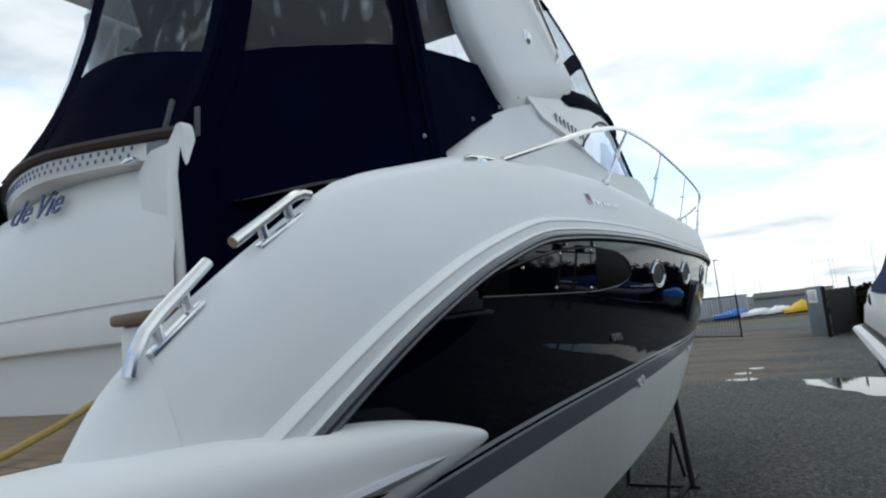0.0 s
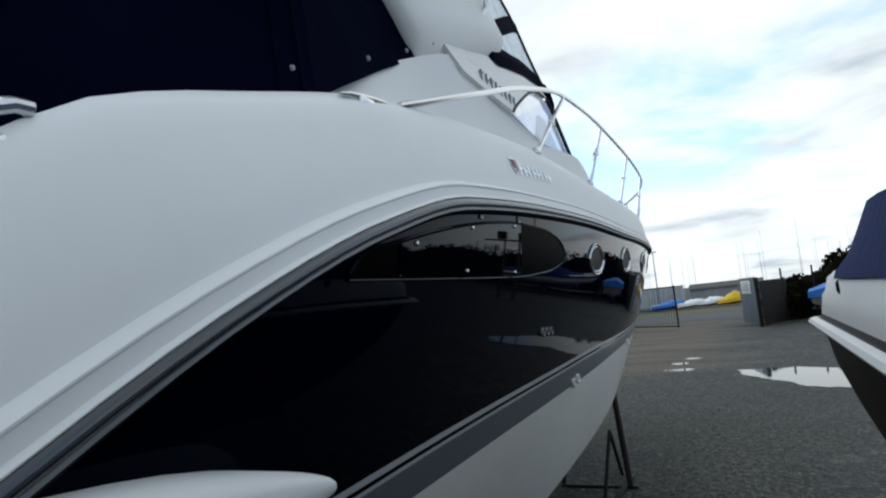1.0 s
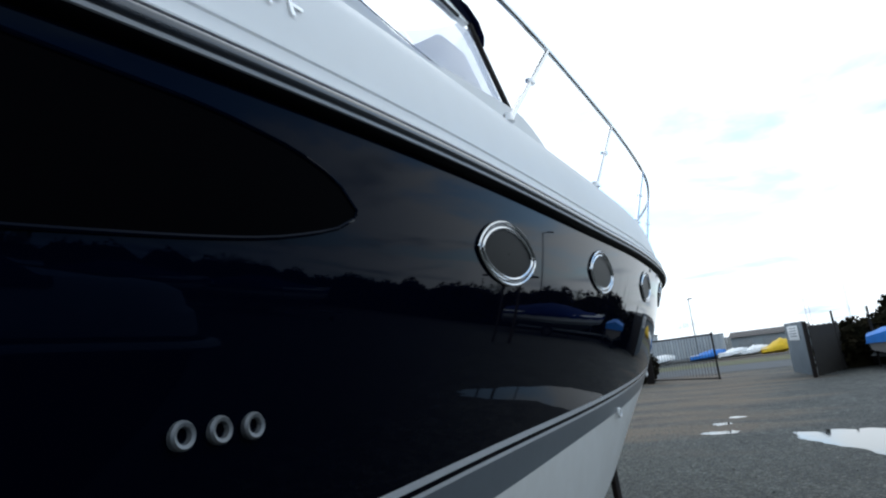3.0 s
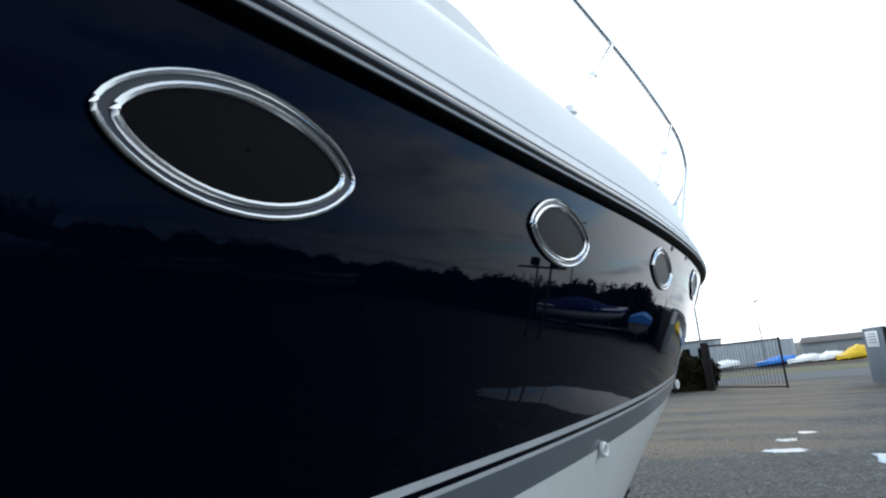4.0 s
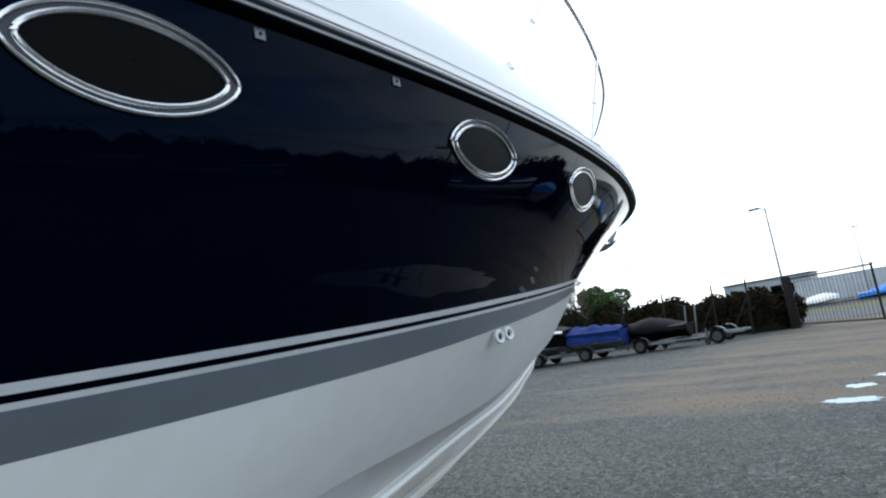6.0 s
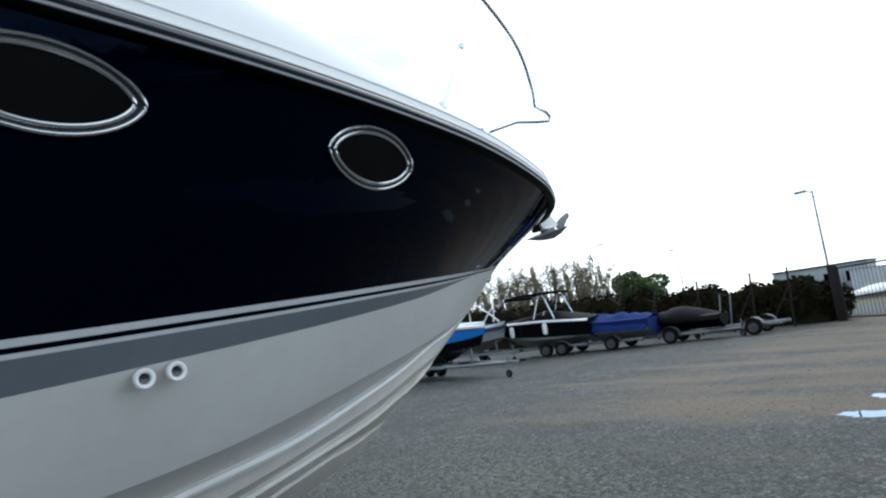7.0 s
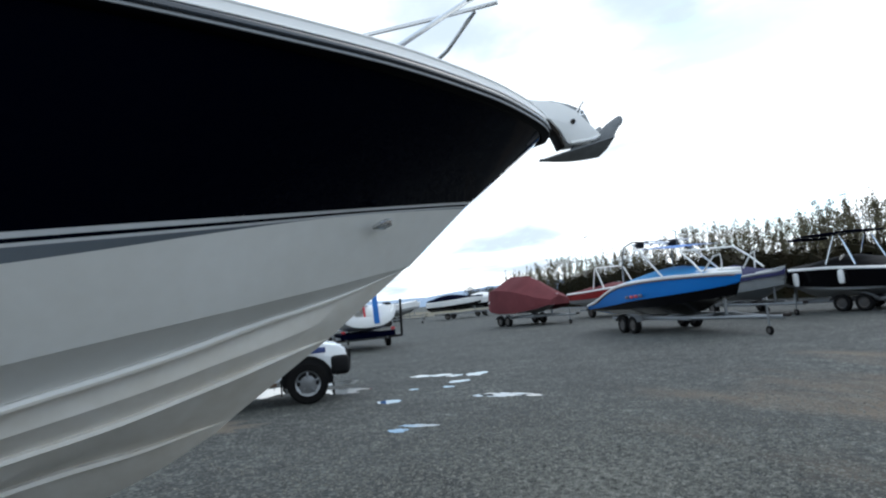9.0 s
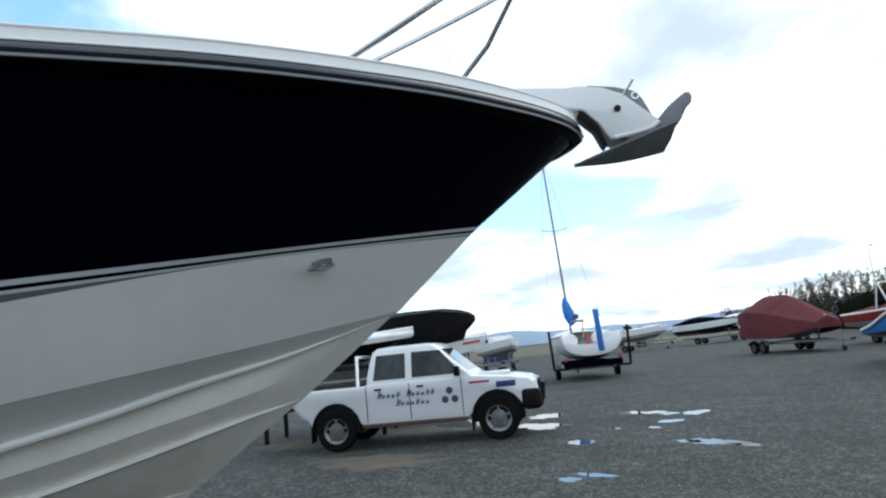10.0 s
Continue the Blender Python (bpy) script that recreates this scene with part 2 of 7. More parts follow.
def vinyl_material():
    """Clear window sheet, hazy along its creases."""
    m = bpy.data.materials.new("clear_vinyl")
    m.use_nodes = True
    n, l = m.node_tree.nodes, m.node_tree.links
    n.clear()
    out, mix1, mix2 = n.new("ShaderNodeOutputMaterial"), n.new("ShaderNodeMixShader"), n.new("ShaderNodeMixShader")
    clear, haze, gloss = n.new("ShaderNodeBsdfTransparent"), n.new("ShaderNodeBsdfDiffuse"), n.new("ShaderNodeBsdfGlossy")
    clear.inputs["Color"].default_value = (0.70, 0.74, 0.79, 1)
    haze.inputs["Color"].default_value = (0.72, 0.75, 0.78, 1)
    gloss.inputs["Roughness"].default_value = 0.08
    c, spin, fold, span, bump = n.new("ShaderNodeTexCoord"), n.new("ShaderNodeMapping"), n.new("ShaderNodeTexNoise"), n.new("ShaderNodeMapRange"), n.new("ShaderNodeBump")
    spin.inputs["Rotation"].default_value = (0.5, 0.3, 0.4)
    spin.inputs["Scale"].default_value = (5.0, 5.0, 1.3)
    fold.inputs["Scale"].default_value, fold.inputs["Detail"].default_value, fold.inputs["Distortion"].default_value = 2.0, 6, 1.4
    span.inputs["From Min"].default_value, span.inputs["From Max"].default_value = 0.54, 0.74
    span.inputs["To Min"].default_value, span.inputs["To Max"].default_value = 0.015, 0.30
    bump.inputs["Strength"].default_value, bump.inputs["Distance"].default_value = 0.7, 0.02
    mix1.inputs["Fac"].default_value = 0.035
    l.new(c.outputs["Object"], spin.inputs["Vector"])
    l.new(spin.outputs["Vector"], fold.inputs["Vector"])
    l.new(fold.outputs["Fac"], span.inputs["Value"])
    l.new(fold.outputs["Fac"], bump.inputs["Height"])
    l.new(bump.outputs["Normal"], gloss.inputs["Normal"])
    l.new(clear.outputs["BSDF"], mix1.inputs[1])
    l.new(gloss.outputs["BSDF"], mix1.inputs[2])
    l.new(span.outputs["Result"], mix2.inputs["Fac"])
    l.new(mix1.outputs["Shader"], mix2.inputs[1])
    l.new(haze.outputs["BSDF"], mix2.inputs[2])
    l.new(mix2.outputs["Shader"], out.inputs["Surface"])
    return m


vinyl = vinyl_material()


def gravel_material():
    """Grey crushed stone with sandy tracks and pale dusty patches."""
    m = bpy.data.materials.new("gravel")
    m.use_nodes = True
    n, l = m.node_tree.nodes, m.node_tree.links
    b = n["Principled BSDF"]
    b.inputs["Roughness"].default_value = 0.85
    c = n.new("ShaderNodeTexCoord")
    cell = n.new("ShaderNodeTexVoronoi")
    cell.inputs["Scale"].default_value = 26
    stones = n.new("ShaderNodeValToRGB")
    stones.color_ramp.elements[0].color = (0.008, 0.0095, 0.0085, 1)
    stones.color_ramp.elements[1].color = (0.082, 0.085, 0.074, 1)
    mid = stones.color_ramp.elements.new(0.55)
    mid.color = (0.021, 0.0235, 0.021, 1)
    sep = n.new("ShaderNodeSeparateColor")
    patch = n.new("ShaderNodeTexNoise")
    patch.inputs["Scale"].default_value, patch.inputs["Detail"].default_value = 0.16, 5
    grit = n.new("ShaderNodeTexNoise")
    grit.inputs["Scale"].default_value, grit.inputs["Detail"].default_value = 3.0, 6
    tone = n.new("ShaderNodeMapRange")
    tone.inputs["From Min"].default_value, tone.inputs["From Max"].default_value = 0.32, 0.68
    tone.inputs["To Min"].default_value, tone.inputs["To Max"].default_value = 0.65, 1.35
    tint = n.new("ShaderNodeMix")
    tint.data_type, tint.blend_type = "RGBA", "MULTIPLY"
    tint.inputs["Factor"].default_value = 1.0
    sand = n.new("ShaderNodeMix")
    sand.data_type = "RGBA"
    sand.inputs["B"].default_value = (0.118, 0.082, 0.050, 1)
    where = n.new("ShaderNodeMapRange")
    where.inputs["From Min"].default_value, where.inputs["From Max"].default_value = 0.84, 1.06
    where.inputs["To Max"].default_value = 0.85
    place = n.new("ShaderNodeSeparateXYZ")
    wander = n.new("ShaderNodeMath")
    wander.operation = "MULTIPLY_ADD"
    wander.inputs[1].default_value = 3.0
    off = n.new("ShaderNodeMath")
    off.operation = "ABSOLUTE"
    lane = n.new("ShaderNodeMapRange")
    lane.inputs["From Min"].default_value, lane.inputs["From Max"].default_value = 9.5, 2.0
    ahead = n.new("ShaderNodeMapRange")
    ahead.inputs["From Min"].default_value, ahead.inputs["From Max"].default_value = 11.5, 18.5
    both = n.new("ShaderNodeMath")
    both.operation = "MULTIPLY"
    worn = n.new("ShaderNodeMath")
    worn.operation = "MULTIPLY_ADD"
    worn.inputs[1].default_value = 0.48
    smap = n.new("ShaderNodeMapping")
    smap.inputs["Rotation"].default_value = (0, 0, 0.25)
    smap.inputs["Scale"].default_value = (0.30, 1.0, 1.0)
    streak = n.new("ShaderNodeTexNoise")
    streak.inputs["Scale"].default_value, streak.inputs["Detail"].default_value = 0.75, 8
    streak.inputs["Roughness"].default_value = 0.66
    pmap = n.new("ShaderNodeMapping")
    pmap.inputs["Location"].default_value = (3.1, 8.4, 0)
    pmap.inputs["Scale"].default_value = (1.0, 0.7, 1)
    l.new(c.outputs["Object"], cell.inputs["Vector"])
    l.new(c.outputs["Object"], pmap.inputs["Vector"])
    l.new(pmap.outputs["Vector"], patch.inputs["Vector"])
    l.new(c.outputs["Object"], grit.inputs["Vector"])
    l.new(cell.outputs["Color"], sep.inputs["Color"])
    l.new(sep.outputs["Red"], stones.inputs["Fac"])
    l.new(grit.outputs["Fac"], tone.inputs["Value"])
    # drifts of finer and coarser stone
    drift = n.new("ShaderNodeTexNoise")
    drift.inputs["Scale"].default_value, drift.inputs["Detail"].default_value = 0.55, 7
    drift.inputs["Roughness"].default_value = 0.62
    drift_tone = n.new("ShaderNodeMapRange")
    drift_tone.inputs["From Min"].default_value, drift_tone.inputs["From Max"].default_value = 0.3, 0.7
    drift_tone.inputs["To Min"].default_value, drift_tone.inputs["To Max"].default_value = 0.62, 1.42
    clump = n.new("ShaderNodeTexVoronoi")
    clump.inputs["Scale"].default_value = 7.0
    clump_sep = n.new("ShaderNodeSeparateColor")
    clump_tone = n.new("ShaderNodeMapRange")
    clump_tone.inputs["To Min"].default_value, clump_tone.inputs["To Max"].default_value = 0.70, 1.36
    m1, m2 = n.new("ShaderNodeMath"), n.new("ShaderNodeMath")
    m1.operation = m2.operation = "MULTIPLY"
    l.new(c.outputs["Object"], drift.inputs["Vector"])
    l.new(c.outputs["Object"], clump.inputs["Vector"])
    l.new(drift.outputs["Fac"], drift_tone.inputs["Value"])
    l.new(clump.outputs["Color"], clump_sep.inputs["Color"])
    l.new(clump_sep.outputs["Green"], clump_tone.inputs["Value"])
    l.new(tone.outputs["Result"], m1.inputs[0])
    l.new(drift_tone.outputs["Result"], m1.inputs[1])
    l.new(m1.outputs["Value"], m2.inputs[0])
    l.new(clump_tone.outputs["Result"], m2.inputs[1])
    l.new(stones.outputs["Color"], tint.inputs["A"])
    l.new(m2.outputs["Value"], tint.inputs["B"])
    l.new(c.outputs["Object"], place.inputs["Vector"])
    l.new(patch.outputs["Fac"], wander.inputs[0])
    l.new(place.outputs["X"], wander.inputs[2])
    l.new(wander.outputs["Value"], off.inputs[0])
    l.new(off.outputs["Value"], lane.inputs["Value"])
    l.new(place.outputs["Y"], ahead.inputs["Value"])
    l.new(lane.outputs["Result"], both.inputs[0])
    l.new(ahead.outputs["Result"], both.inputs[1])
    l.new(both.outputs["Value"], worn.inputs[0])
    l.new(c.outputs["Object"], smap.inputs["Vector"])
    l.new(smap.outputs["Vector"], streak.inputs["Vector"])
    l.new(streak.outputs["Fac"], worn.inputs[2])
    l.new(worn.outputs["Value"], where.inputs["Value"])
    l.new(where.outputs["Result"], sand.inputs["Factor"])
    l.new(tint.outputs["Result"], sand.inputs["A"])
    l.new(sand.outputs["Result"], b.inputs["Base Color"])
    bump = n.new("ShaderNodeBump")
    bump.inputs["Strength"].default_value, bump.inputs["Distance"].default_value = 0.6, 0.015
    l.new(cell.outputs["Distance"], bump.inputs["Height"])
    l.new(bump.outputs["Normal"], b.inputs["Normal"])
    return m


gravel = gravel_material()
water = mat("puddle_water", (0.05, 0.055, 0.055), 0.03, grain=0.04, grain_scale=6, spread=0.3)
stone_mat = mat("loose_stone", (0.25, 0.245, 0.215), 0.85, spread=1.0, spread_to=(0.035, 0.037, 0.032), spread_scale=14, grain_scale=60)

# ---- builders ----


def spline(knots, v):
    """Smooth curve through knots (place, value), with no overshoot."""
    if v <= knots[0][0]:
        return knots[0][1]
    if v >= knots[-1][0]:
        return knots[-1][1]
    i = max(k for k in range(len(knots) - 1) if knots[k][0] <= v)
    (x0, y0), (x1, y1) = knots[i], knots[i + 1]

    def slope(k):
        if k == 0 or k == len(knots) - 1:
            j = min(max(k - 1, 0), len(knots) - 2) if k else 0
            return (knots[j + 1][1] - knots[j][1]) / (knots[j + 1][0] - knots[j][0])
        a = (knots[k][1] - knots[k - 1][1]) / (knots[k][0] - knots[k - 1][0])
        b = (knots[k + 1][1] - knots[k][1]) / (knots[k + 1][0] - knots[k][0])
        return 0.0 if a * b <= 0 else 2 * a * b / (a + b)
    h, t = x1 - x0, (v - x0) / (x1 - x0)
    m0, m1 = slope(i), slope(i + 1)
    return (y0 * (2 * t ** 3 - 3 * t * t + 1) + m0 * h * (t ** 3 - 2 * t * t + t) + y1 * (3 * t * t - 2 * t ** 3) + m1 * h * (t ** 3 - t * t))


def finish(me, material, smooth=True, sharp=35):
    me.materials.append(material)
    if smooth:
        me.polygons.foreach_set("use_smooth", [True] * len(me.polygons))
        me.set_sharp_from_angle(angle=radians(sharp))
    me.update()
    return me


def part(name, bm, material, parent=None, label="", smooth=True, sharp=35):
    """Links a bmesh as one mesh object under a thing or a part."""
    me = bpy.data.meshes.new(name)
    bm.to_mesh(me)
    bm.free()
    ob = new(name, finish(me, material, smooth, sharp))
    if parent:
        ob.parent = parent
    if label:
        tagged(ob, label)
    return ob


def thing(name, label, category, m=None, group=""):
    ob = new(name)
    ob.empty_display_size = 0.1
    if m is not None:
        ob.matrix_world = m
    return tagged(ob, label, category, group)


def grid_faces(bm, rows, close_u=False, close_v=False, flip=False):
    vs = [[bm.verts.new(p) for p in r] for r in rows]
    nr, nc = len(vs), len(vs[0])
    for i in range(nr if close_u else nr - 1):
        for j in range(nc if close_v else nc - 1):
            q = [vs[i][j], vs[(i + 1) % nr][j], vs[(i + 1) % nr][(j + 1) % nc], vs[i][(j + 1) % nc]]
            if flip:
                q.reverse()
            try:
                bm.faces.new(q)
            except ValueError:
                pass
    return vs


def loft(rows, mirrored=False, close_v=False, caps=False):
    """A skin over rows of points; mirrored adds its twin across x = 0."""
    bm = bmesh.new()
    vs = grid_faces(bm, rows, close_v=close_v)
    if caps:
        bm.faces.new(list(reversed(vs[0])))
        bm.faces.new(vs[-1])
    if mirrored:
        vs = grid_faces(bm, [[(-p[0], p[1], p[2]) for p in r] for r in rows], close_v=close_v, flip=True)
        if caps:
            bm.faces.new(vs[0])
            bm.faces.new(list(reversed(vs[-1])))
    bmesh.ops.remove_doubles(bm, verts=bm.verts, dist=0.0004)
    if caps or close_v:
        bmesh.ops.recalc_face_normals(bm, faces=bm.faces)
    return bm


def tube(points, radius, sides=8, bm=None, taper=None, ring=False):
    """A round bar along points."""
    bm = bm or bmesh.new()
    pts = [Vector(p) for p in points]
    rows, up = [], Vector((0, 0, 1))
    for i, p in enumerate(pts):
        if ring:
            d = (pts[(i + 1) % len(pts)] - pts[i - 1]).normalized()
        else:
            d = (pts[min(i + 1, len(pts) - 1)] - pts[max(i - 1, 0)]).normalized()
        side = d.cross(up)
        if side.length < 0.05:
            side = d.cross(Vector((0, 1, 0)))
        side.normalize()
        over = side.cross(d).normalized()
        r = radius if taper is None else radius * taper[i] if isinstance(taper, list) else radius + (taper - radius) * i / max(1, len(pts) - 1)
        rows.append([p + r * (math.cos(a) * side + math.sin(a) * over) for a in [2 * math.pi * k / sides for k in range(sides)]])
    vs = grid_faces(bm, rows, close_u=ring, close_v=True)
    if not ring:
        bm.faces.new(list(reversed(vs[0])))
        bm.faces.new(vs[-1])
    bmesh.ops.recalc_face_normals(bm, faces=bm.faces)
    return bm


def box(size, centre=(0, 0, 0), bevel=0.0, m=None, bm=None, segments=2):
    """A block, bevelled on its edges."""
    out = bm or bmesh.new()
    b = bmesh.new()
    bmesh.ops.create_cube(b, size=1)
    bmesh.ops.scale(b, verts=b.verts, vec=size)
    if bevel:
        bmesh.ops.bevel(b, geom=list(b.edges), offset=bevel, segments=segments, affect="EDGES", profile=0.5)
    bmesh.ops.translate(b, verts=b.verts, vec=centre)
    if m is not None:
        b.transform(m)
    if bm is None:
        out.free()
        return b
    tmp = bpy.data.meshes.new("tmp")
    b.to_mesh(tmp)
    b.free()
    out.from_mesh(tmp)
    bpy.data.meshes.remove(tmp)
    return out


def slab(outline, thick, axis="x", at=0.0, bevel=0.0):
    """A plate: outline of (a, b) in the plane across axis, from at - thick / 2 to at + thick / 2."""
    bm = bmesh.new()

    def put(a, b, s):
        return {"x": (at + s, a, b), "y": (a, at + s, b), "z": (a, b, at + s)}[axis]
    lo = [bm.verts.new(put(a, b, -thick / 2)) for a, b in outline]
    hi = [bm.verts.new(put(a, b, thick / 2)) for a, b in outline]
    bm.faces.new(lo)
    bm.faces.new(list(reversed(hi)))
    for i in range(len(lo)):
        j = (i + 1) % len(lo)
        bm.faces.new([lo[j], lo[i], hi[i], hi[j]])
    bmesh.ops.recalc_face_normals(bm, faces=bm.faces)
    if bevel:
        bmesh.ops.bevel(bm, geom=list(bm.edges), offset=bevel, segments=2, affect="EDGES", profile=0.5)
    return bm


def lathe(profile, sides=20, axis="x", centre=(0, 0, 0)):
    """Turns a profile of (along, radius) round an axis."""
    rows = []
    for k in range(sides):
        a = 2 * math.pi * k / sides
        row = []
        for s, r in profile:
            u, v = r * math.cos(a), r * math.sin(a)
            p = {"x": (s, u, v), "y": (u, s, v), "z": (u, v, s)}[axis]
            row.append((p[0] + centre[0], p[1] + centre[1], p[2] + centre[2]))
        rows.append(row)
    bm = bmesh.new()
    grid_faces(bm, rows, close_u=True)
    bmesh.ops.remove_doubles(bm, verts=bm.verts, dist=0.0005)
    bmesh.ops.recalc_face_normals(bm, faces=bm.faces)
    return bm


def frange(a, b, n):
    return [a + (b - a) * i / (n - 1) for i in range(n)]


# ---- ground ----
def ground_sheet():
    bm = bmesh.new()
    xs = [-3000, -600, -150] + frange(-60, 30, 46) + [120, 600, 3000]
    ys = [-3000, -600, -100] + frange(-10, 50, 41) + [120, 400, 900, 3000]
    rows = []
    for x in xs:
        rows.append([(x, y, 0.0) for y in ys])
    grid_faces(bm, rows)
    bmesh.ops.recalc_face_normals(bm, faces=bm.faces)
    return part("ground", bm, gravel, smooth=True)


ground = tagged(ground_sheet(), "grey crushed gravel yard with sandy tracks and puddles", "ground", kind="structure")

# ---- the motor yacht: lines of the hull as (along, value) ----
RAIL_X = [(2.3, 1.895), (3, 1.905), (4, 1.914), (5, 1.912), (6, 1.898), (7, 1.876), (8, 1.835), (9, 1.758), (10, 1.621), (11, 1.39), (12, 1.012), (12.6, 0.643), (12.88, 0.4), (13.03, 0.24), (13.11, 0.12), (13.15, 0)]
RAIL_Z = [(2.3, 1.53), (2.5, 1.645), (3, 1.897), (3.5, 2.084), (4, 2.201), (5, 2.27), (6, 2.3), (7, 2.306), (8, 2.321), (9, 2.327), (10, 2.331), (11, 2.334), (12, 2.318), (13.17, 2.315)]
TOP_X = [(2.3, 0.11), (3.5, 0.115), (4.3, 0.10), (5.15, 0.055), (6.25, 0.033), (7.43, 0.03), (8.7, 0.03), (10, 0.07), (11, 0.10), (12, 0.12), (12.8, 0.14), (13.17, 0.1)]
TOP_Z = [(2.15, 1.70), (2.17, 1.74), (2.22, 1.825), (2.29, 1.90), (2.45, 2.025), (2.66, 2.17), (2.87, 2.30), (3.05, 2.36), (3.26, 2.415), (3.45, 2.465), (3.71, 2.525), (4.5, 2.60), (5.15, 2.617), (6.25, 2.61), (7.43, 2.62), (8.2, 2.635), (9.3, 2.63), (10, 2.61), (10.5, 2.58), (11, 2.53), (11.5, 2.48), (12, 2.44), (12.6, 2.41), (13.17, 2.385)]
DARK_X = [(2.3, 1.8), (4, 1.81), (5, 1.813), (6, 1.795), (7, 1.768), (8, 1.702), (9, 1.588), (10, 1.375), (11, 1.038), (12, 0.501), (12.5, 0.173), (12.74, 0)]
DARK_Z = [(2.3, 1.43), (3, 1.475), (4, 1.527), (5, 1.561), (6, 1.585), (7, 1.6), (8, 1.622), (9, 1.664), (10, 1.732), (11, 1.819), (12, 1.925), (12.74, 2.017)]
GREY_X = [(2.3, 1.77), (5, 1.77), (6, 1.758), (7, 1.728), (8, 1.653), (9, 1.533), (10, 1.332), (11, 0.994), (12, 0.475), (12.5, 0.148), (12.7, 0)]
GREY_Z = [(2.3, 1.31), (3, 1.345), (4, 1.38), (5, 1.41), (6, 1.44), (7, 1.476), (8, 1.5), (9, 1.543), (10, 1.627), (11, 1.74), (12, 1.902), (12.7, 1.985)]
CHINE_X = [(2.3, 1.69), (5, 1.68), (6, 1.65), (7, 1.6), (8, 1.5), (9, 1.337), (10, 1.095), (11, 0.782), (12, 0.26), (12.4, 0)]
CHINE_Z = [(2.3, 0.9), (5, 0.94), (6, 0.97), (7, 1.02), (8, 1.1), (9, 1.241), (10, 1.313), (11, 1.481), (12, 1.648), (12.4, 1.725)]
SPRAY_X = [(2.3, 1.52), (5, 1.51), (7, 1.44), (8, 1.36), (9, 1.201), (10, 0.955), (11, 0.628), (11.6, 0.362), (12, 0.182), (12.37, 0)]
SPRAY_Z = [(2.3, 0.75), (5, 0.78), (7, 0.86), (8, 0.94), (9, 1.051), (10, 1.193), (10.5, 1.25), (11, 1.352), (11.4, 1.439), (11.7, 1.521), (12, 1.593), (12.37, 1.71)]
STRAKE_X = [(2.3, 1.05), (6, 1.04), (8, 1), (9, 0.92), (10, 0.751), (10.9, 0.498), (11.2, 0.388), (11.4, 0.307), (11.6, 0.236), (11.8, 0.136), (12, 0)]
STRAKE_Z = [(2.3, 0.66), (6, 0.68), (8, 0.76), (9, 0.849), (10, 1.005), (10.9, 1.158), (11.2, 1.213), (11.4, 1.263), (11.6, 1.317), (11.8, 1.375), (12, 1.43)]
INNER_X = [(2.3, 0.70), (8, 0.68), (9, 0.63), (10, 0.52), (10.85, 0.32), (11.0, 0.25), (11.2, 0.17), (11.37, 0.1), (11.56, 0.0)]
INNER_Z = [(2.3, 0.58), (6, 0.59), (8, 0.66), (9, 0.74), (10, 0.86), (10.85, 1.03), (11.0, 1.05), (11.2, 1.07), (11.37, 1.1), (11.56, 1.135)]
KEEL_Z = [(2.3, 0.44), (7, 0.44), (9, 0.52), (10, 0.63), (10.5, 0.725), (11.1, 0.905), (11.3, 0.985), (11.5, 1.09)]
STATIONS = [2.3 + (13.17 - 2.3) * (1 - (1 - i / 119) ** 1.25) for i in range(120)]


def line(xs, zs, s):
    """The point of a hull line that belongs to station s."""
    y = 2.3 + (s - 2.3) * (xs[-1][0] - 2.3) / (13.17 - 2.3)
    return Vector((spline(xs, y), y, spline(zs, y)))


def rail_at(s):
    return line(RAIL_X, RAIL_Z, s)


def dark_at(s):
    return line(DARK_X, DARK_Z, s)


def side_x(y, z):
    """Half-breadth of the dark topside at a place along and a height."""
    s = y
    for _ in range(8):
        a, b = rail_at(s), dark_at(s)
        k = min(1.0, max(0.0, (z - b.z) / max(0.05, a.z - b.z)))
        s = min(13.17, s + y - (b.y + (a.y - b.y) * k))
    p = b.lerp(a, k)
    return p.x + 0.05 * k * (1 - k) * min(1.0, p.x / 0.4)


yacht = thing("motor_yacht", "white and navy motor cruiser with blue canvas canopy, propped ashore", "motorboat")


def topside_rows():
    rows = []
    for s in STATIONS:
        a, b = rail_at(s), dark_at(s)
        row = []
        for k in frange(0, 1, 11):
            p = b.lerp(a, k)
            full = min(1.0, p.x / 0.4)
            row.append((p.x + 0.05 * k * (1 - k) * full, p.y, p.z))
        rows.append(row)
    return rows


part("topside", loft(topside_rows(), True), gel_navy, yacht, "glossy dark navy topside", sharp=60)


def band(f0, f1):
    """A strip of the hull between two fractions of the way from the dark edge to the grey edge."""
    rows = []
    for s in STATIONS:
        a, b = dark_at(s), line(GREY_X, GREY_Z, s)
        h = max(0.02, (a - b).length)
        k0, k1 = min(1, f0 / h), min(1, f1 / h)
        rows.append([a.lerp(b, k) for k in frange(k0, k1, 3)])
    return loft(rows, True)


part("pinstripe", band(0, 0.019), stripe_white, yacht, "silver pinstripe")
part("pinstripe", band(0.019, 0.033), gel_navy, yacht, "navy pinstripe")
part("pinstripe", band(0.033, 0.045), stripe_white, yacht, "silver pinstripe")
part("boot_stripe", band(0.045, 1.0), stripe_grey, yacht, "grey boot stripe")


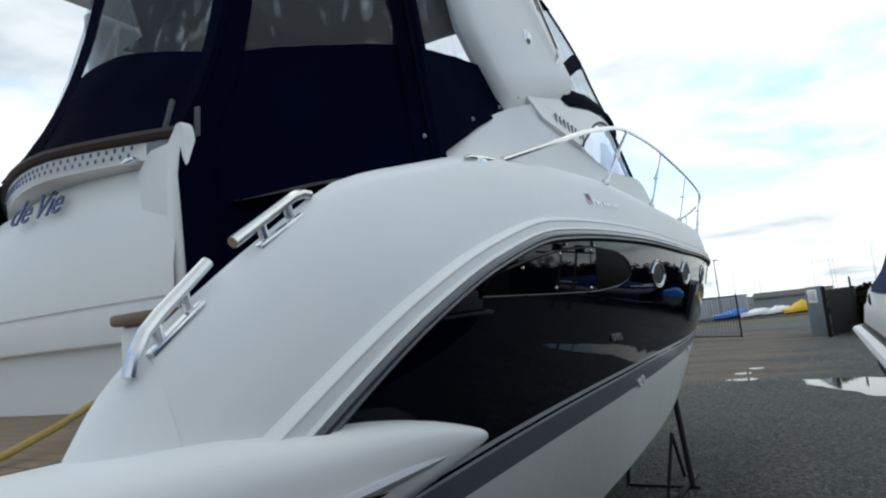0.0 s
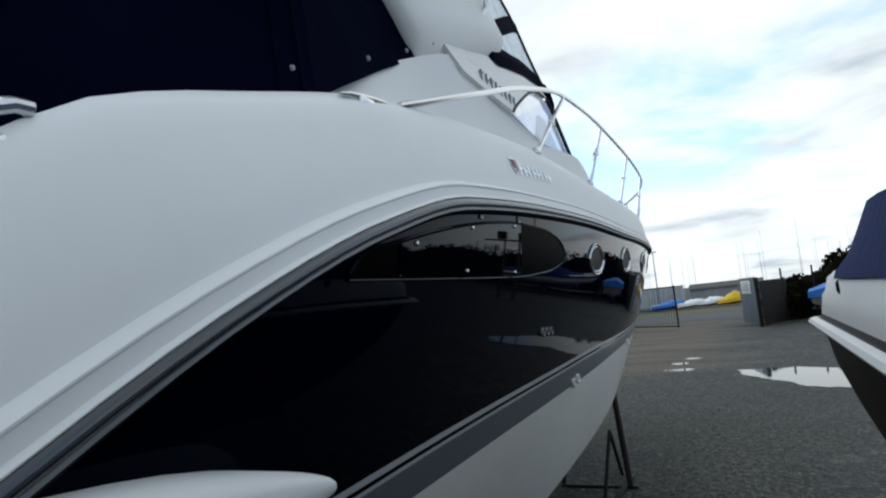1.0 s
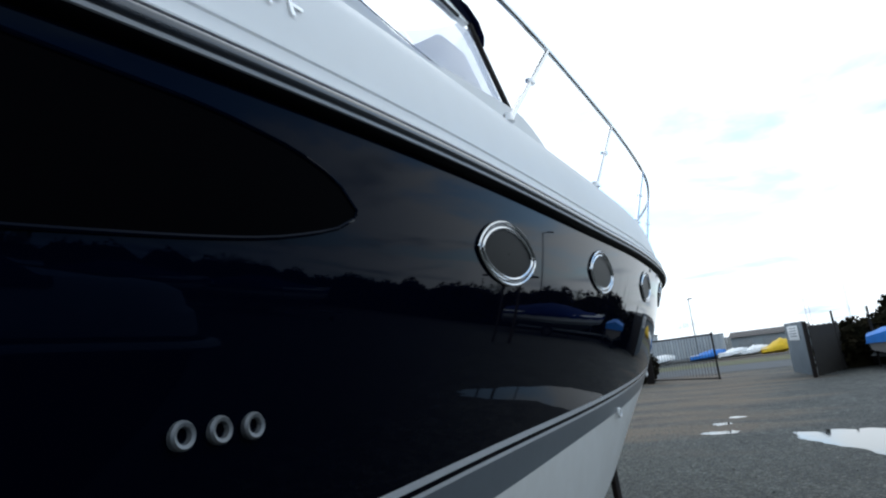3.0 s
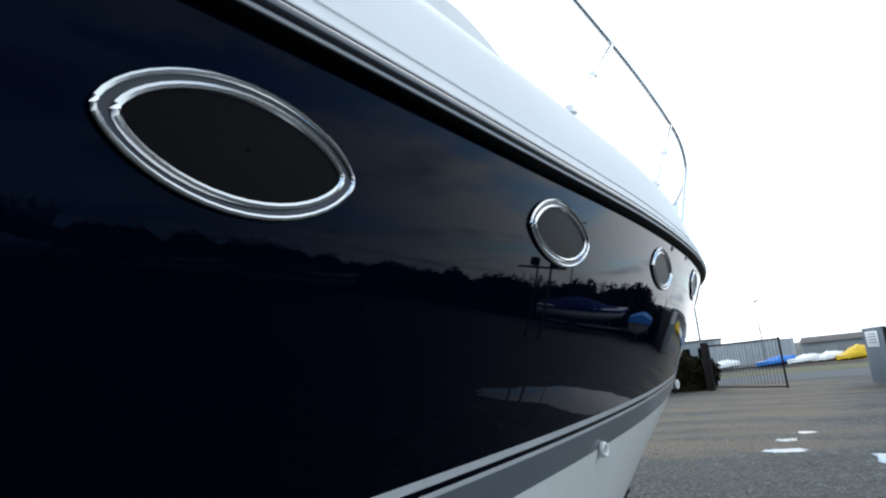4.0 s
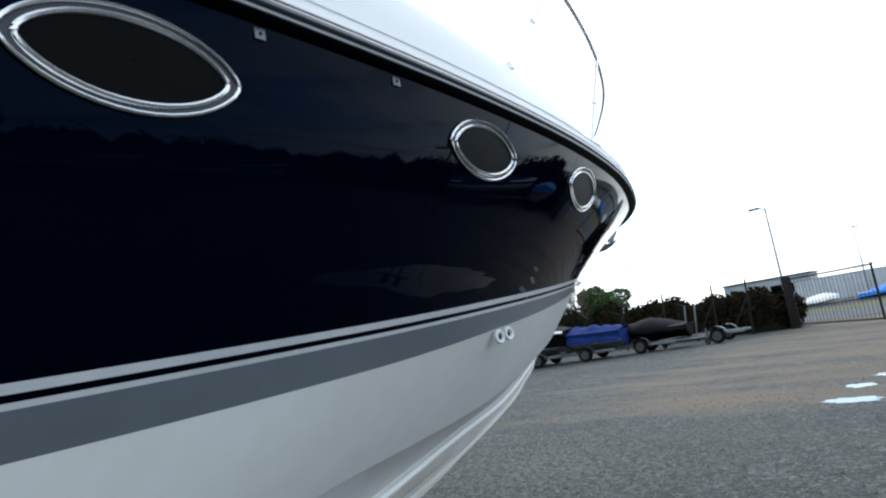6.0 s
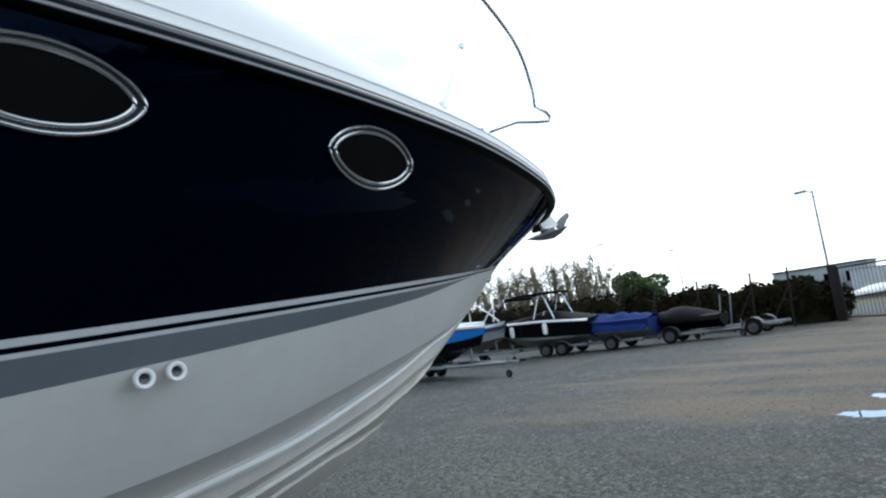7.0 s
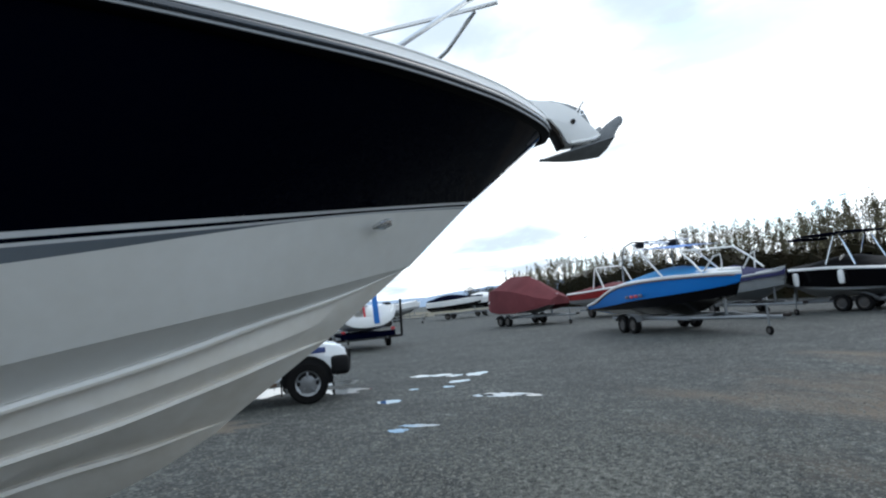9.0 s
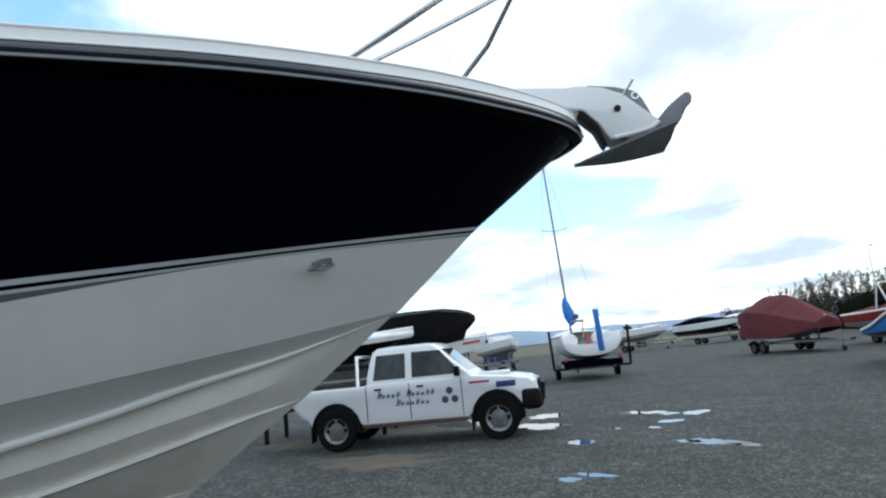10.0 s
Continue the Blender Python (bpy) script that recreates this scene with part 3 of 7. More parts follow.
def lower_rows(lo):
    rows = []
    for s in STATIONS:
        g, c, p = line(GREY_X, GREY_Z, s), line(CHINE_X, CHINE_Z, s), line(SPRAY_X, SPRAY_Z, s)
        t = line(STRAKE_X, STRAKE_Z, s)
        ky = 2.3 + (s - 2.3) * (11.5 - 2.3) / (13.17 - 2.3)
        k = Vector((0, ky, spline(KEEL_Z, ky)))
        w = min(1.0, p.x / 0.35)
        if lo == 0:
            bulge = Vector((0.006 * w, 0, 0))
            rows.append([g, g.lerp(c, 0.3) + bulge * 0.8, g.lerp(c, 0.6) + bulge, g.lerp(c, 0.85) + bulge * 0.6, c])
        elif lo == 1:
            q = p + Vector((-0.030 * w, 0, 0.020 * w))
            rows.append([c, c + Vector((-0.016 * w, 0, -0.006 * w)), (c + Vector((-0.02 * w, 0, -0.01 * w))).lerp(q, 0.5), q, p + Vector((-0.004 * w, 0, 0.014 * w)), p])
        else:
            n4 = line(INNER_X, INNER_Z, s)
            row = [p, p + Vector((-0.004 * w, 0, -0.010 * w)), p + Vector((-0.06 * w, 0, -0.004 * w))]
            for a, b in ((p, t), (t, n4)):
                v = min(1.0, b.x / 0.2)
                row += [a.lerp(b, 0.5), b + Vector((-0.020 * v, 0, 0.024 * v)), b + Vector((0.003 * v, 0, 0.016 * v)), b + Vector((0.005 * v, 0, 0.0)), b + Vector((-0.03 * v, 0, -0.005 * v))]
            rows.append(row + [n4.lerp(k, 0.5), k])
    return rows


part("lower_side", loft(lower_rows(0), True), gel_lower, yacht, "white lower hull side above the chine", sharp=50)
part("chine_rail", loft(lower_rows(1), True), gel_lower, yacht, sharp=25)
part("hull_bottom", loft(lower_rows(2), True), gel_bottom, yacht, "stained off-white hull bottom with spray rails", sharp=20)


def rail_strip(profile, name, material, label=""):
    """Sweeps a closed outline (out, up) along the gunwale, both sides."""
    rows = []
    for i, s in enumerate(STATIONS):
        p = rail_at(s)
        q = rail_at(min(13.17, s + 0.02)) - rail_at(max(2.3, s - 0.02))
        out = Vector((q.y, -q.x, 0))
        if s > 13.16:
            out = Vector((0, 1, 0))
        out.normalize()
        tilt = Vector((q.x, q.y, q.z)).normalized()
        up = out.cross(tilt)
        up = -up if up.z < 0 else up
        rows.append([p + out * a + up * b for a, b in profile])
    return part(name, loft(rows, True, close_v=True), material, yacht, label, sharp=40)


rail_strip([(-0.01, -0.018), (0.006, -0.018), (0.024, -0.013), (0.028, -0.008), (-0.01, -0.008)], "strake_underside", rubber, "black underside of the rubbing strake")
rail_strip([(-0.01, -0.008), (0.027, -0.008), (0.030, -0.006), (0.030, 0.001), (0.028, 0.003), (-0.01, 0.003)], "rail_insert", insert_grey, "thin grey insert strip")
rail_strip([(-0.01, 0.003), (0.028, 0.003), (0.0335, 0.0045), (0.0370, 0.0085), (0.0382, 0.013), (0.0372, 0.018), (0.0345, 0.024), (0.030, 0.030), (-0.01, 0.030)], "rubbing_strake", strake_grey, "dark glossy rubber rubbing strake")
rail_strip([(-0.01, 0.030), (0.024, 0.030), (0.0315, 0.0320), (0.0325, 0.0350), (0.0275, 0.0390), (0.0225, 0.0420), (0.0205, 0.055), (0.0195, 0.069), (0.0225, 0.0725), (0.0225, 0.0760), (0.016, 0.081), (-0.004, 0.091), (-0.03, 0.094)], "gunwale_moulding", gel_white)


def bulwark_rows():
    """White side above the gunwale, rolled over into the deck."""
    rows = []
    for s in STATIONS:
        p = rail_at(s)
        tz = max(spline(TOP_Z, s), p.z + 0.05)
        w = min(1.0, p.x / 0.35)
        tx = max(0.0, p.x - spline(TOP_X, s) * w)
        h = tz - p.z
        y2 = p.y - 0.07 * (1 - w)
        row = [(p.x - 0.002, p.y, p.z + 0.0)]
        for k in (0.15, 0.35, 0.6, 0.8, 0.92):
            row.append((p.x + (tx - p.x) * k ** 1.5 + 0.012 * w * math.sin(k * math.pi), p.y + (y2 - p.y) * k, p.z + h * k))
        g = min(1.0, max(0.0, (s - 2.9) / 0.8))
        row.append((max(0, tx - 0.012 * w), y2, tz - 0.004))
        row.append((max(0, tx - (0.03 + 0.02 * g) * w), y2 - 0.02 * g, tz + 0.003 + 0.003 * g))
        row.append((max(0, tx - (0.055 + 0.085 * g) * w), y2 - 0.05 * g, tz + 0.004 - 0.05 * (1 - g)))
        row.append((max(0, tx - (0.065 + 0.175 * g) * w), y2 - 0.08 * g, tz - 0.005 - 0.40 * (1 - g)))
        rows.append(row)
    return rows


part("bulwark", loft(bulwark_rows(), True), gel_white, yacht, "smooth white gelcoat bulwark", sharp=50)


def quarter_rows():
    """The rounded stern end of the bulwark, falling to the bathing platform."""
    rows = []
    base = bulwark_rows()[0]
    for k in frange(0, 1, 9):
        y = 2.3 - 0.15 * k
        z = spline(TOP_Z, y)
        row = []
        for i, p in enumerate(base):
            f = (p[2] - base[0][2]) / (base[7][2] - base[0][2])
            row.append((p[0] - 0.02 * k, y, 1.55 + (z - 1.55) * max(0.1 if i > 7 else 0, f)))
        rows.append(row)
    return rows


for side in (1, -1):
    part("stern_quarter", loft([[(side * p[0], p[1], p[2]) for p in r] for r in quarter_rows()]), gel_white, yacht, sharp=50)


def deck_rows():
    rows = []
    for s in [v for v in STATIONS if v > 3.0]:
        p = rail_at(s)
        w = min(1.0, p.x / 0.35)
        tx = max(0, p.x - spline(TOP_X, s) * w - 0.235 * w)
        z = spline(TOP_Z, s) - 0.008
        y = p.y - 0.15 * (1 - w) - 0.08
        crown = 0.02 + spline([(3, 0.0), (7.5, 0.02), (8.3, 0.12), (10, 0.12), (12, 0.05), (13.2, 0.0)], s)
        rows.append([(tx, y, z), (tx * 0.75, y, z + crown * 0.45), (tx * 0.4, y, z + crown * 0.85), (0, y, z + crown)])
    return rows


part("foredeck", loft(deck_rows(), True), gel_white, yacht)

# coaming and windscreen surround
COAM_Z = [(3.0, 2.50), (3.6, 2.53), (3.72, 2.56), (3.85, 2.645), (4.0, 2.735), (4.2, 2.835), (4.42, 2.93), (4.6, 3.0), (4.8, 3.06), (5.0, 3.10), (5.3, 3.09), (5.6, 2.97), (6.07, 2.905), (6.6, 2.945), (7.16, 2.99), (7.4, 2.96), (7.7, 2.88), (8.1, 2.78), (8.5, 2.72)]


def coaming_rows():
    rows = []
    for y in frange(3.66, 8.5, 45):
        z, e = spline(COAM_Z, y), spline([(3, 1.60), (5, 1.63), (7, 1.60), (8.5, 1.50)], y)
        h = max(0.0, z - 2.58)
        base = spline(TOP_Z, y) - 0.03
        e -= 0.02 * min(1.0, max(0.0, (4.75 - y) / 0.3))
        q = 1 - 0.8 * min(1.0, max(0.0, (y - 3.9) / 0.8))
        rows.append([(e + 0.03, y, base), (e + 0.0, y, base + 0.02 + 0.12 * h), (e - 0.05 * q, y, base + 0.02 + 0.55 * (z - base)), (e - 0.065 * q, y, base + 0.88 * (z - base)),
                     (e - 0.08 * q, y, z), (e - 0.22, y, z + 0.01 - 0.06 * max(0, 1 - h / 0.1)), (e - 0.36, y, z - 0.02 - 0.12 * max(0, 1 - h / 0.1))])
    return rows


part("coaming", loft(coaming_rows(), True), gel_white, yacht, "white cockpit coaming", sharp=50)
top_rows = []
for y in frange(6.0, 8.5, 14):
    z, e = spline(COAM_Z, y), spline([(3, 1.60), (5, 1.63), (7, 1.60), (8.5, 1.50)], y) - 0.36
    top_rows.append([(e, y, z + 0.0), (e * 0.6, y, z + 0.03), (0, y, z + 0.05)])
part("cabin_top", loft(top_rows, True), gel_white, yacht)

# side screens, their moulding and the front screen
def screen_x(y, z):
    """Half width of the leaning sides of the windscreen and hood."""
    return 1.605 - 0.24 * (z - 3.1) - 0.075 * max(0.0, y - 5.8)


def side_panel(name, outline, out, thick, material, side, label=""):
    """A thin panel following the leaning side, from its outline of (along, height)."""
    bm = bmesh.new()
    outer = [bm.verts.new((side * (screen_x(y, z) + out), y, z)) for y, z in outline]
    inner = [bm.verts.new((side * (screen_x(y, z) + out - thick), y, z)) for y, z in outline]
    bm.faces.new(outer)
    bm.faces.new(inner[::-1])
    for i in range(len(outline)):
        j = (i + 1) % len(outline)
        bm.faces.new((outer[i], inner[i], inner[j], outer[j]))
    bmesh.ops.recalc_face_normals(bm, faces=bm.faces)
    bmesh.ops.triangulate(bm, faces=[f for f in bm.faces if len(f.verts) > 4])
    return part(name, bm, material, yacht, label, smooth=False)


def side_sash(name, low, high, bulge, material, side, label=""):
    """A padded cloth band between two lines of (along, height) on the leaning side."""
    rows = []
    for k in frange(0, 1, 17):
        (y0, z0), (y1, z1) = [(spline([(i / (len(c) - 1), p[0]) for i, p in enumerate(c)], k), spline([(i / (len(c) - 1), p[1]) for i, p in enumerate(c)], k)) for c in (low, high)]
        ym, zm = (y0 + y1) / 2, (z0 + z1) / 2
        fat = bulge * (0.8 + 0.5 * noise.noise(Vector((k * 7, 3.0, side))))
        rows.append([(side * (screen_x(y0, z0) + 0.012), y0, z0), (side * (screen_x(ym, zm) + 0.012 + fat), ym, zm), (side * (screen_x(y1, z1) + 0.012), y1, z1), (side * (screen_x(ym, zm) - 0.02), ym, zm)])
    return part(name, loft(rows, close_v=True, caps=True), material, yacht, label, sharp=60)


ARCHED = [(5.47, 2.945), (5.56, 3.0), (5.685, 3.06), (5.82, 3.125), (5.967, 3.188), (6.14, 3.26), (6.317, 3.322), (6.48, 3.375), (6.66, 3.42), (6.85, 3.445)]
HOOP = [(7.12, 3.60), (6.95, 3.72), (6.85, 3.85), (6.80, 3.98), (6.66, 4.09), (6.40, 4.18), (6.0, 4.27)]
for side in (1, -1):
    side_panel("screen_moulding", [(4.70, 3.075), (5.0, 3.18), (5.40, 3.315), (5.62, 3.285), (5.9, 3.34), (6.2, 3.425), (6.6, 3.50), (6.9, 3.545), (7.05, 3.50)] + ARCHED[::-1] + [(5.2, 2.96), (4.85, 2.99)], 0.006, 0.04, gel_white, side, "white moulding over the side windscreen")
    pane = side_panel("side_screen", ARCHED + [(7.04, 3.46), (7.15, 3.0), (6.62, 2.93), (6.07, 2.89), (5.7, 2.90)], -0.012, 0.006, screen_glass, side, "tinted side windscreen")
    pane.visible_shadow = False
    # added panel: its grey stands in for a second pane seen through this one
    side_panel("screen_blind", [(6.08, 2.91), (6.28, 3.03), (6.42, 3.12), (6.58, 3.225), (6.66, 3.26), (6.95, 3.30), (7.06, 3.0), (6.62, 2.94)], -0.06, 0.01, pane_tone_grey, side, "pale grey panel added behind the glass for the overlapping pane")
    part("screen_seal", tube([(side * (screen_x(y, z) + 0.008), y, z) for y, z in ARCHED], 0.009, 6), steel_dark, yacht, "dark seal of the arched side window")
    part("screen_frame", tube([(side * (screen_x(y, z) + 0.004), y, z) for y, z in ((7.17, 2.99), (7.13, 3.15), (7.09, 3.32), (7.05, 3.5))], 0.015), steel_dark, yacht, "dark windscreen pillar")
    part("screen_cap", tube([(side * (screen_x(y, z) + 0.012), y, z) for y, z in ((6.90, 3.58), (7.02, 3.57), (7.12, 3.53), (7.13, 3.45), (7.12, 3.40))], 0.032, 8, taper=[0.5, 1.0, 1.0, 0.8, 0.3]), canvas, yacht, "canvas corner of the hood")
bm = bmesh.new()
rows = []
for x in frange(-1.50, 1.50, 13):
    f = 1 - (x / 1.50) ** 2
    rows.append([(x, 7.17 + 0.75 * f, 3.0 + 0.03 * f), (x * 0.95, 7.03 + 0.62 * f, 3.48)])
grid_faces(bm, rows)
front_screen = part("front_screen", bm, screen_glass, yacht, "tinted raked windscreen")
front_screen.visible_shadow = False

# radar arch
for side in (1, -1):
    rows = []
    for k in [-0.13, -0.05] + frange(0, 1, 12):
        z = 3.06 + 1.33 * k
        fore, aft = 5.50 - 0.55 * (z - 3.26), 4.50 - 0.72 * (min(z, 3.42) - 3.0) - 0.12 * max(0.0, z - 3.42)
        x = 1.597 - 0.10 * (z - 3.1) + 0.85 * min(0.0, k)
        c, half = (fore + aft) / 2, (fore - aft) / 2
        row = []
        for a in [2 * math.pi * i / 24 for i in range(24)]:
            y = c + half * math.copysign(abs(math.cos(a)) ** 0.55, math.cos(a))
            row.append((side * (x + 0.085 * math.copysign(abs(math.sin(a)) ** 0.5, math.sin(a)) - 0.05), y, z + (1 - k) * 0.34 * (y - 4.55)))
        rows.append(row)
    part("arch_leg", loft(rows, close_v=True, caps=True), gel_white, yacht, "white radar arch leg", sharp=60)
    lamp = part("arch_light", lathe([(0.0, 0.048), (0.012, 0.050), (0.016, 0.040), (0.028, 0.028), (0.034, 0.0)], 20, "x", (1.592, 4.85, 3.468)) if side > 0 else lathe([(0.0, 0.048), (-0.012, 0.050), (-0.016, 0.040), (-0.028, 0.028), (-0.034, 0.0)], 20, "x", (-1.592, 4.85, 3.468)), chrome, yacht, "round chrome side light")
    part("grab_rail", tube([(side * 1.52, 4.80, 4.02), (side * 1.585, 4.83, 4.0), (side * 1.605, 5.05, 3.80), (side * 1.62, 5.20, 3.63), (side * 1.628, 5.272, 3.54), (side * 1.625, 5.268, 3.47), (side * 1.61, 5.245, 3.43), (side * 1.57, 5.235, 3.41)], 0.013), chrome, yacht, "steel grab rail on the arch")
part("arch_top", box((2.6, 1.0, 0.16), (0, 4.2, 4.42), 0.05), gel_white, yacht)

# canvas enclosure: a ring of panels with clear windows
CORNERS = [((-1.52, 5.02), (-1.32, 4.95)), ((-1.45, 3.80), (-1.30, 4.50)), ((-0.22, 2.94), (-0.02, 2.96)), ((1.10, 2.92), (0.94, 2.97)), ((1.595, 3.68), (1.36, 3.84)), ((1.612, 4.80), (1.36, 4.40))]
BASES = [3.06, 2.50, 2.63, 2.63, 2.50, 3.03]
SEAM = [3.75, 3.05, 3.10, 2.98, 3.06, 3.20]


def wall_point(i, k, z):
    """A place on the enclosure between corner i and the next, k of the way, at height z."""
    (a0, a1), (b0, b1) = CORNERS[i], CORNERS[i + 1]
    f = (z - 2.6) / 1.6
    x0, y0 = a0[0] + (a1[0] - a0[0]) * f, a0[1] + (a1[1] - a0[1]) * f
    x1, y1 = b0[0] + (b1[0] - b0[0]) * f, b0[1] + (b1[1] - b0[1]) * f
    lean = 0.46 * (1 - math.exp(-1.5 * max(0.0, z - 2.6)))
    y0 += lean if i in (2, 3) else 0.0
    y1 += lean if i in (1, 2) else 0.0
    bow = 0.11 * math.sin(k * math.pi) if i == 2 else 0.0
    spread = 0.30 * math.exp(-5 * (z - 2.6)) if z > 2.5 else 0.3
    x0 -= spread if i == 2 else 0.0
    x1 -= spread if i == 1 else 0.0
    return Vector((x0 + (x1 - x0) * k, y0 + (y1 - y0) * k - bow, z))


for i in range(5):
    a, b = Vector(CORNERS[i][0]), Vector(CORNERS[i + 1][0])
    n = Vector((b.y - a.y, a.x - b.x, 0)).normalized()
    gate = i in (1, 3)

    def foot(k, i=i):
        if i == 3:
            return 1.72
        if i == 4:
            return spline([(3.57, 2.48), (3.78, 2.595), (3.95, 2.685), (4.28, 2.84), (4.72, 3.01), (4.8, 3.03)], 3.68 + 1.12 * k)
        return BASES[i] + (BASES[i + 1] - BASES[i]) * k + (0.065 * math.sin(k * math.pi) if i == 2 else -0.10 * math.sin(k * math.pi) * 0.6)

    rows = []
    for k in frange(0, 1, 25):
        top = SEAM[i] + (SEAM[i + 1] - SEAM[i]) * k + (0.09 if i == 2 else 0.02) * math.sin(k * math.pi)
        rows.append([wall_point(i, k, foot(k) + (top - foot(k)) * j) + n * (0.012 * noise.noise(Vector((k * 6 + i * 7, j * 2.0, 0)))) for j in frange(0, 1, 12)])
    skirt = part("canvas_skirt", loft(rows), canvas, yacht, "navy canvas skirt")
    rows = []
    for k in frange(0.0, 1.0, 25):
        top = SEAM[i] + (SEAM[i + 1] - SEAM[i]) * k + (0.09 if i == 2 else 0.02) * math.sin(k * math.pi)
        rows.append([wall_point(i, k, top + (4.12 - top) * j) + n * (0.016 * noise.noise(Vector((k * 9 + i * 3, j * 5.0, 2)))) for j in frange(0, 1, 14)])
    pane = part("clear_window", loft(rows), vinyl, yacht, "creased clear vinyl window")
    pane.visible_shadow = False
    for k in {1: (0.03,), 2: (0.27, 0.97)}.get(i, (0.03, 0.97)):
        rows = []
        for z in frange(foot(k), 4.15, 14):
            c = wall_point(i, k, z) + n * 0.012
            d = (b - a).normalized() * 0.055
            rows.append([c - Vector((d.x, d.y, 0)), c + Vector((d.x, d.y, 0))])
        part("canvas_strip", loft(rows), canvas, yacht)
part("canopy_roof", loft([[(c[1][0] * f, 3.9 + (c[1][1] + (0.42 if c in CORNERS[2:4] else 0.0) - 3.9) * f, 4.12 + 0.18 * (1 - f * f)) for c in CORNERS + [((0, 0), (0.0, 5.6))]] for f in frange(0.02, 1, 7)], close_v=True), canvas, yacht, "navy canvas canopy roof")
part("hood_roof", loft([[(x, y, z - 0.10 * (x / 1.34) ** 2) for x in frange(-1.34, 1.34, 9)] for y, z in ((4.3, 4.26), (5.0, 4.34), (5.6, 4.35), (6.1, 4.33))]), canvas, yacht, "navy canvas hood above the helm")
# spray hood between the arch and the windscreen
for side in (1, -1):
    side_sash("hood_valance", [(5.37, 3.25), (5.48, 3.23), (5.61, 3.26), (5.9, 3.325), (6.218, 3.405), (6.5, 3.455), (6.8, 3.51), (7.10, 3.50)], [(5.42, 3.31), (5.645, 3.41), (5.80, 3.435), (6.05, 3.495), (6.28, 3.555), (6.6, 3.605), (6.9, 3.645), (7.13, 3.60)], 0.022, canvas, side, "navy canvas valance over the windscreen")
    side_sash("hood_strip", [(5.78, 3.53), (6.1, 3.675), (6.45, 3.835), (6.82, 3.98)], [(5.71, 3.61), (6.06, 3.785), (6.4, 3.95), (6.70, 4.08)], 0.010, canvas, side, "navy canvas band across the hood window")
    pane = side_panel("hood_window", [(5.52, 3.35), (5.80, 3.42), (6.28, 3.54), (6.6, 3.59)] + HOOP + [(5.5, 4.33), (5.40, 3.9)], 0.004, 0.004, vinyl, side, "clear vinyl hood window")
    pane.visible_shadow = False
    part("hood_hoop", tube([(side * (screen_x(y, z) + 0.006), y, z) for y, z in HOOP], 0.011), steel_dark, yacht)
# press studs and straps on the skirt
for y, z in ((3.62, 2.60), (4.05, 2.77), (4.35, 2.90), (4.6, 3.02)):
    part("canvas_stud", lathe([(0, 0.010), (0.006, 0.008), (0.009, 0.0)], 10, "x", (1.602, y, z + 0.03)), galv, yacht)
for x0, z0, tilt in ((1.085, 2.675, 28), (1.155, 2.645, 4)):
    part("canvas_strap", box((0.022, 0.010, 0.10), (0, 0, 0), 0.004, Matrix.Translation((x0, 2.885 + 0.07 * (x0 - 1.09) / 0.09, z0)) @ Matrix.Rotation(radians(tilt), 4, "Y")), strap_grey, yacht, "grey webbing strap")

# transom and bathing platform
def round_back(x):
    """How far the seat back curves forward away from the gate."""
    return 0.30 * max(0.0, 0.45 - x) ** 1.5


def transom_rows():
    rows = []
    for x in frange(-1.55, 1.06, 15):
        bow = 0.12 * (1 - (x / 1.6) ** 2)
        y = 2.98 - bow
        top = 2.575 + 0.065 * math.cos(x * 1.36)
        rows.append([(x, y + 0.05, 1.70), (x, y + 0.02, 1.943), (x, y + 0.005, 1.947), (x, y - 0.022, 1.953), (x, y - 0.026, 1.965), (x, y - 0.024, 2.072), (x, y - 0.016, 2.076), (x, y - 0.016, 2.082), (x, y - 0.026, 2.088), (x, y - 0.024, 2.18), (x, y + 0.1 * round_back(x), 2.35), (x, y + 0.05 + 0.45 * round_back(x), 2.55), (x, y + 0.08 + round_back(x), top - 0.03), (x, y + 0.11 + round_back(x), top), (x, y + 0.3 + round_back(x), top + 0.01)])
    return rows


part("transom", loft(transom_rows()), gel_white, yacht, "white moulded transom")
part("transom_post", box((0.10, 0.30, 0.88), (1.045, 3.05, 2.14), 0.04), gel_white, yacht)
part("transom_cap", slab([(0.88, 2.28), (0.86, 2.53), (0.93, 2.595), (1.03, 2.60), (1.075, 2.655), (1.105, 2.655), (1.12, 2.60), (1.12, 2.50), (1.105, 2.40), (1.085, 2.28)], 0.22, "y", 3.018, 0.012), gel_white, yacht)
part("gate_step", box((0.26, 0.24, 0.035), (1.165, 2.80, 2.008), 0.012), teak_edge, yacht, "teak gate step")
part("gate_locker", box((0.23, 0.22, 0.28), (1.155, 2.82, 1.85), 0.012), gel_white, yacht)
part("trim_roll", tube([(x, 2.945 + round_back(x) - 0.125 * math.cos(x * 1.36), 2.625 + 0.065 * math.cos(x * 1.36)) for x in frange(-1.08, 1.06, 18)], 0.022), brown_trim, yacht, "brown rolled edge of the aft curtain")
part("vent_strip", loft([[(x, 3.02 + round_back(x), 2.53 + 0.055 * math.cos(x * 1.36)), (x, 2.945 + round_back(x) - 0.115 * math.cos(x * 1.36), 2.545 + 0.055 * math.cos(x * 1.36)), (x, 2.95 + round_back(x) - 0.13 * math.cos(x * 1.36), 2.61 + 0.062 * math.cos(x * 1.36))] for x in frange(-1.0, 0.92, 16)]), gel_white, yacht, "perforated vent strip")
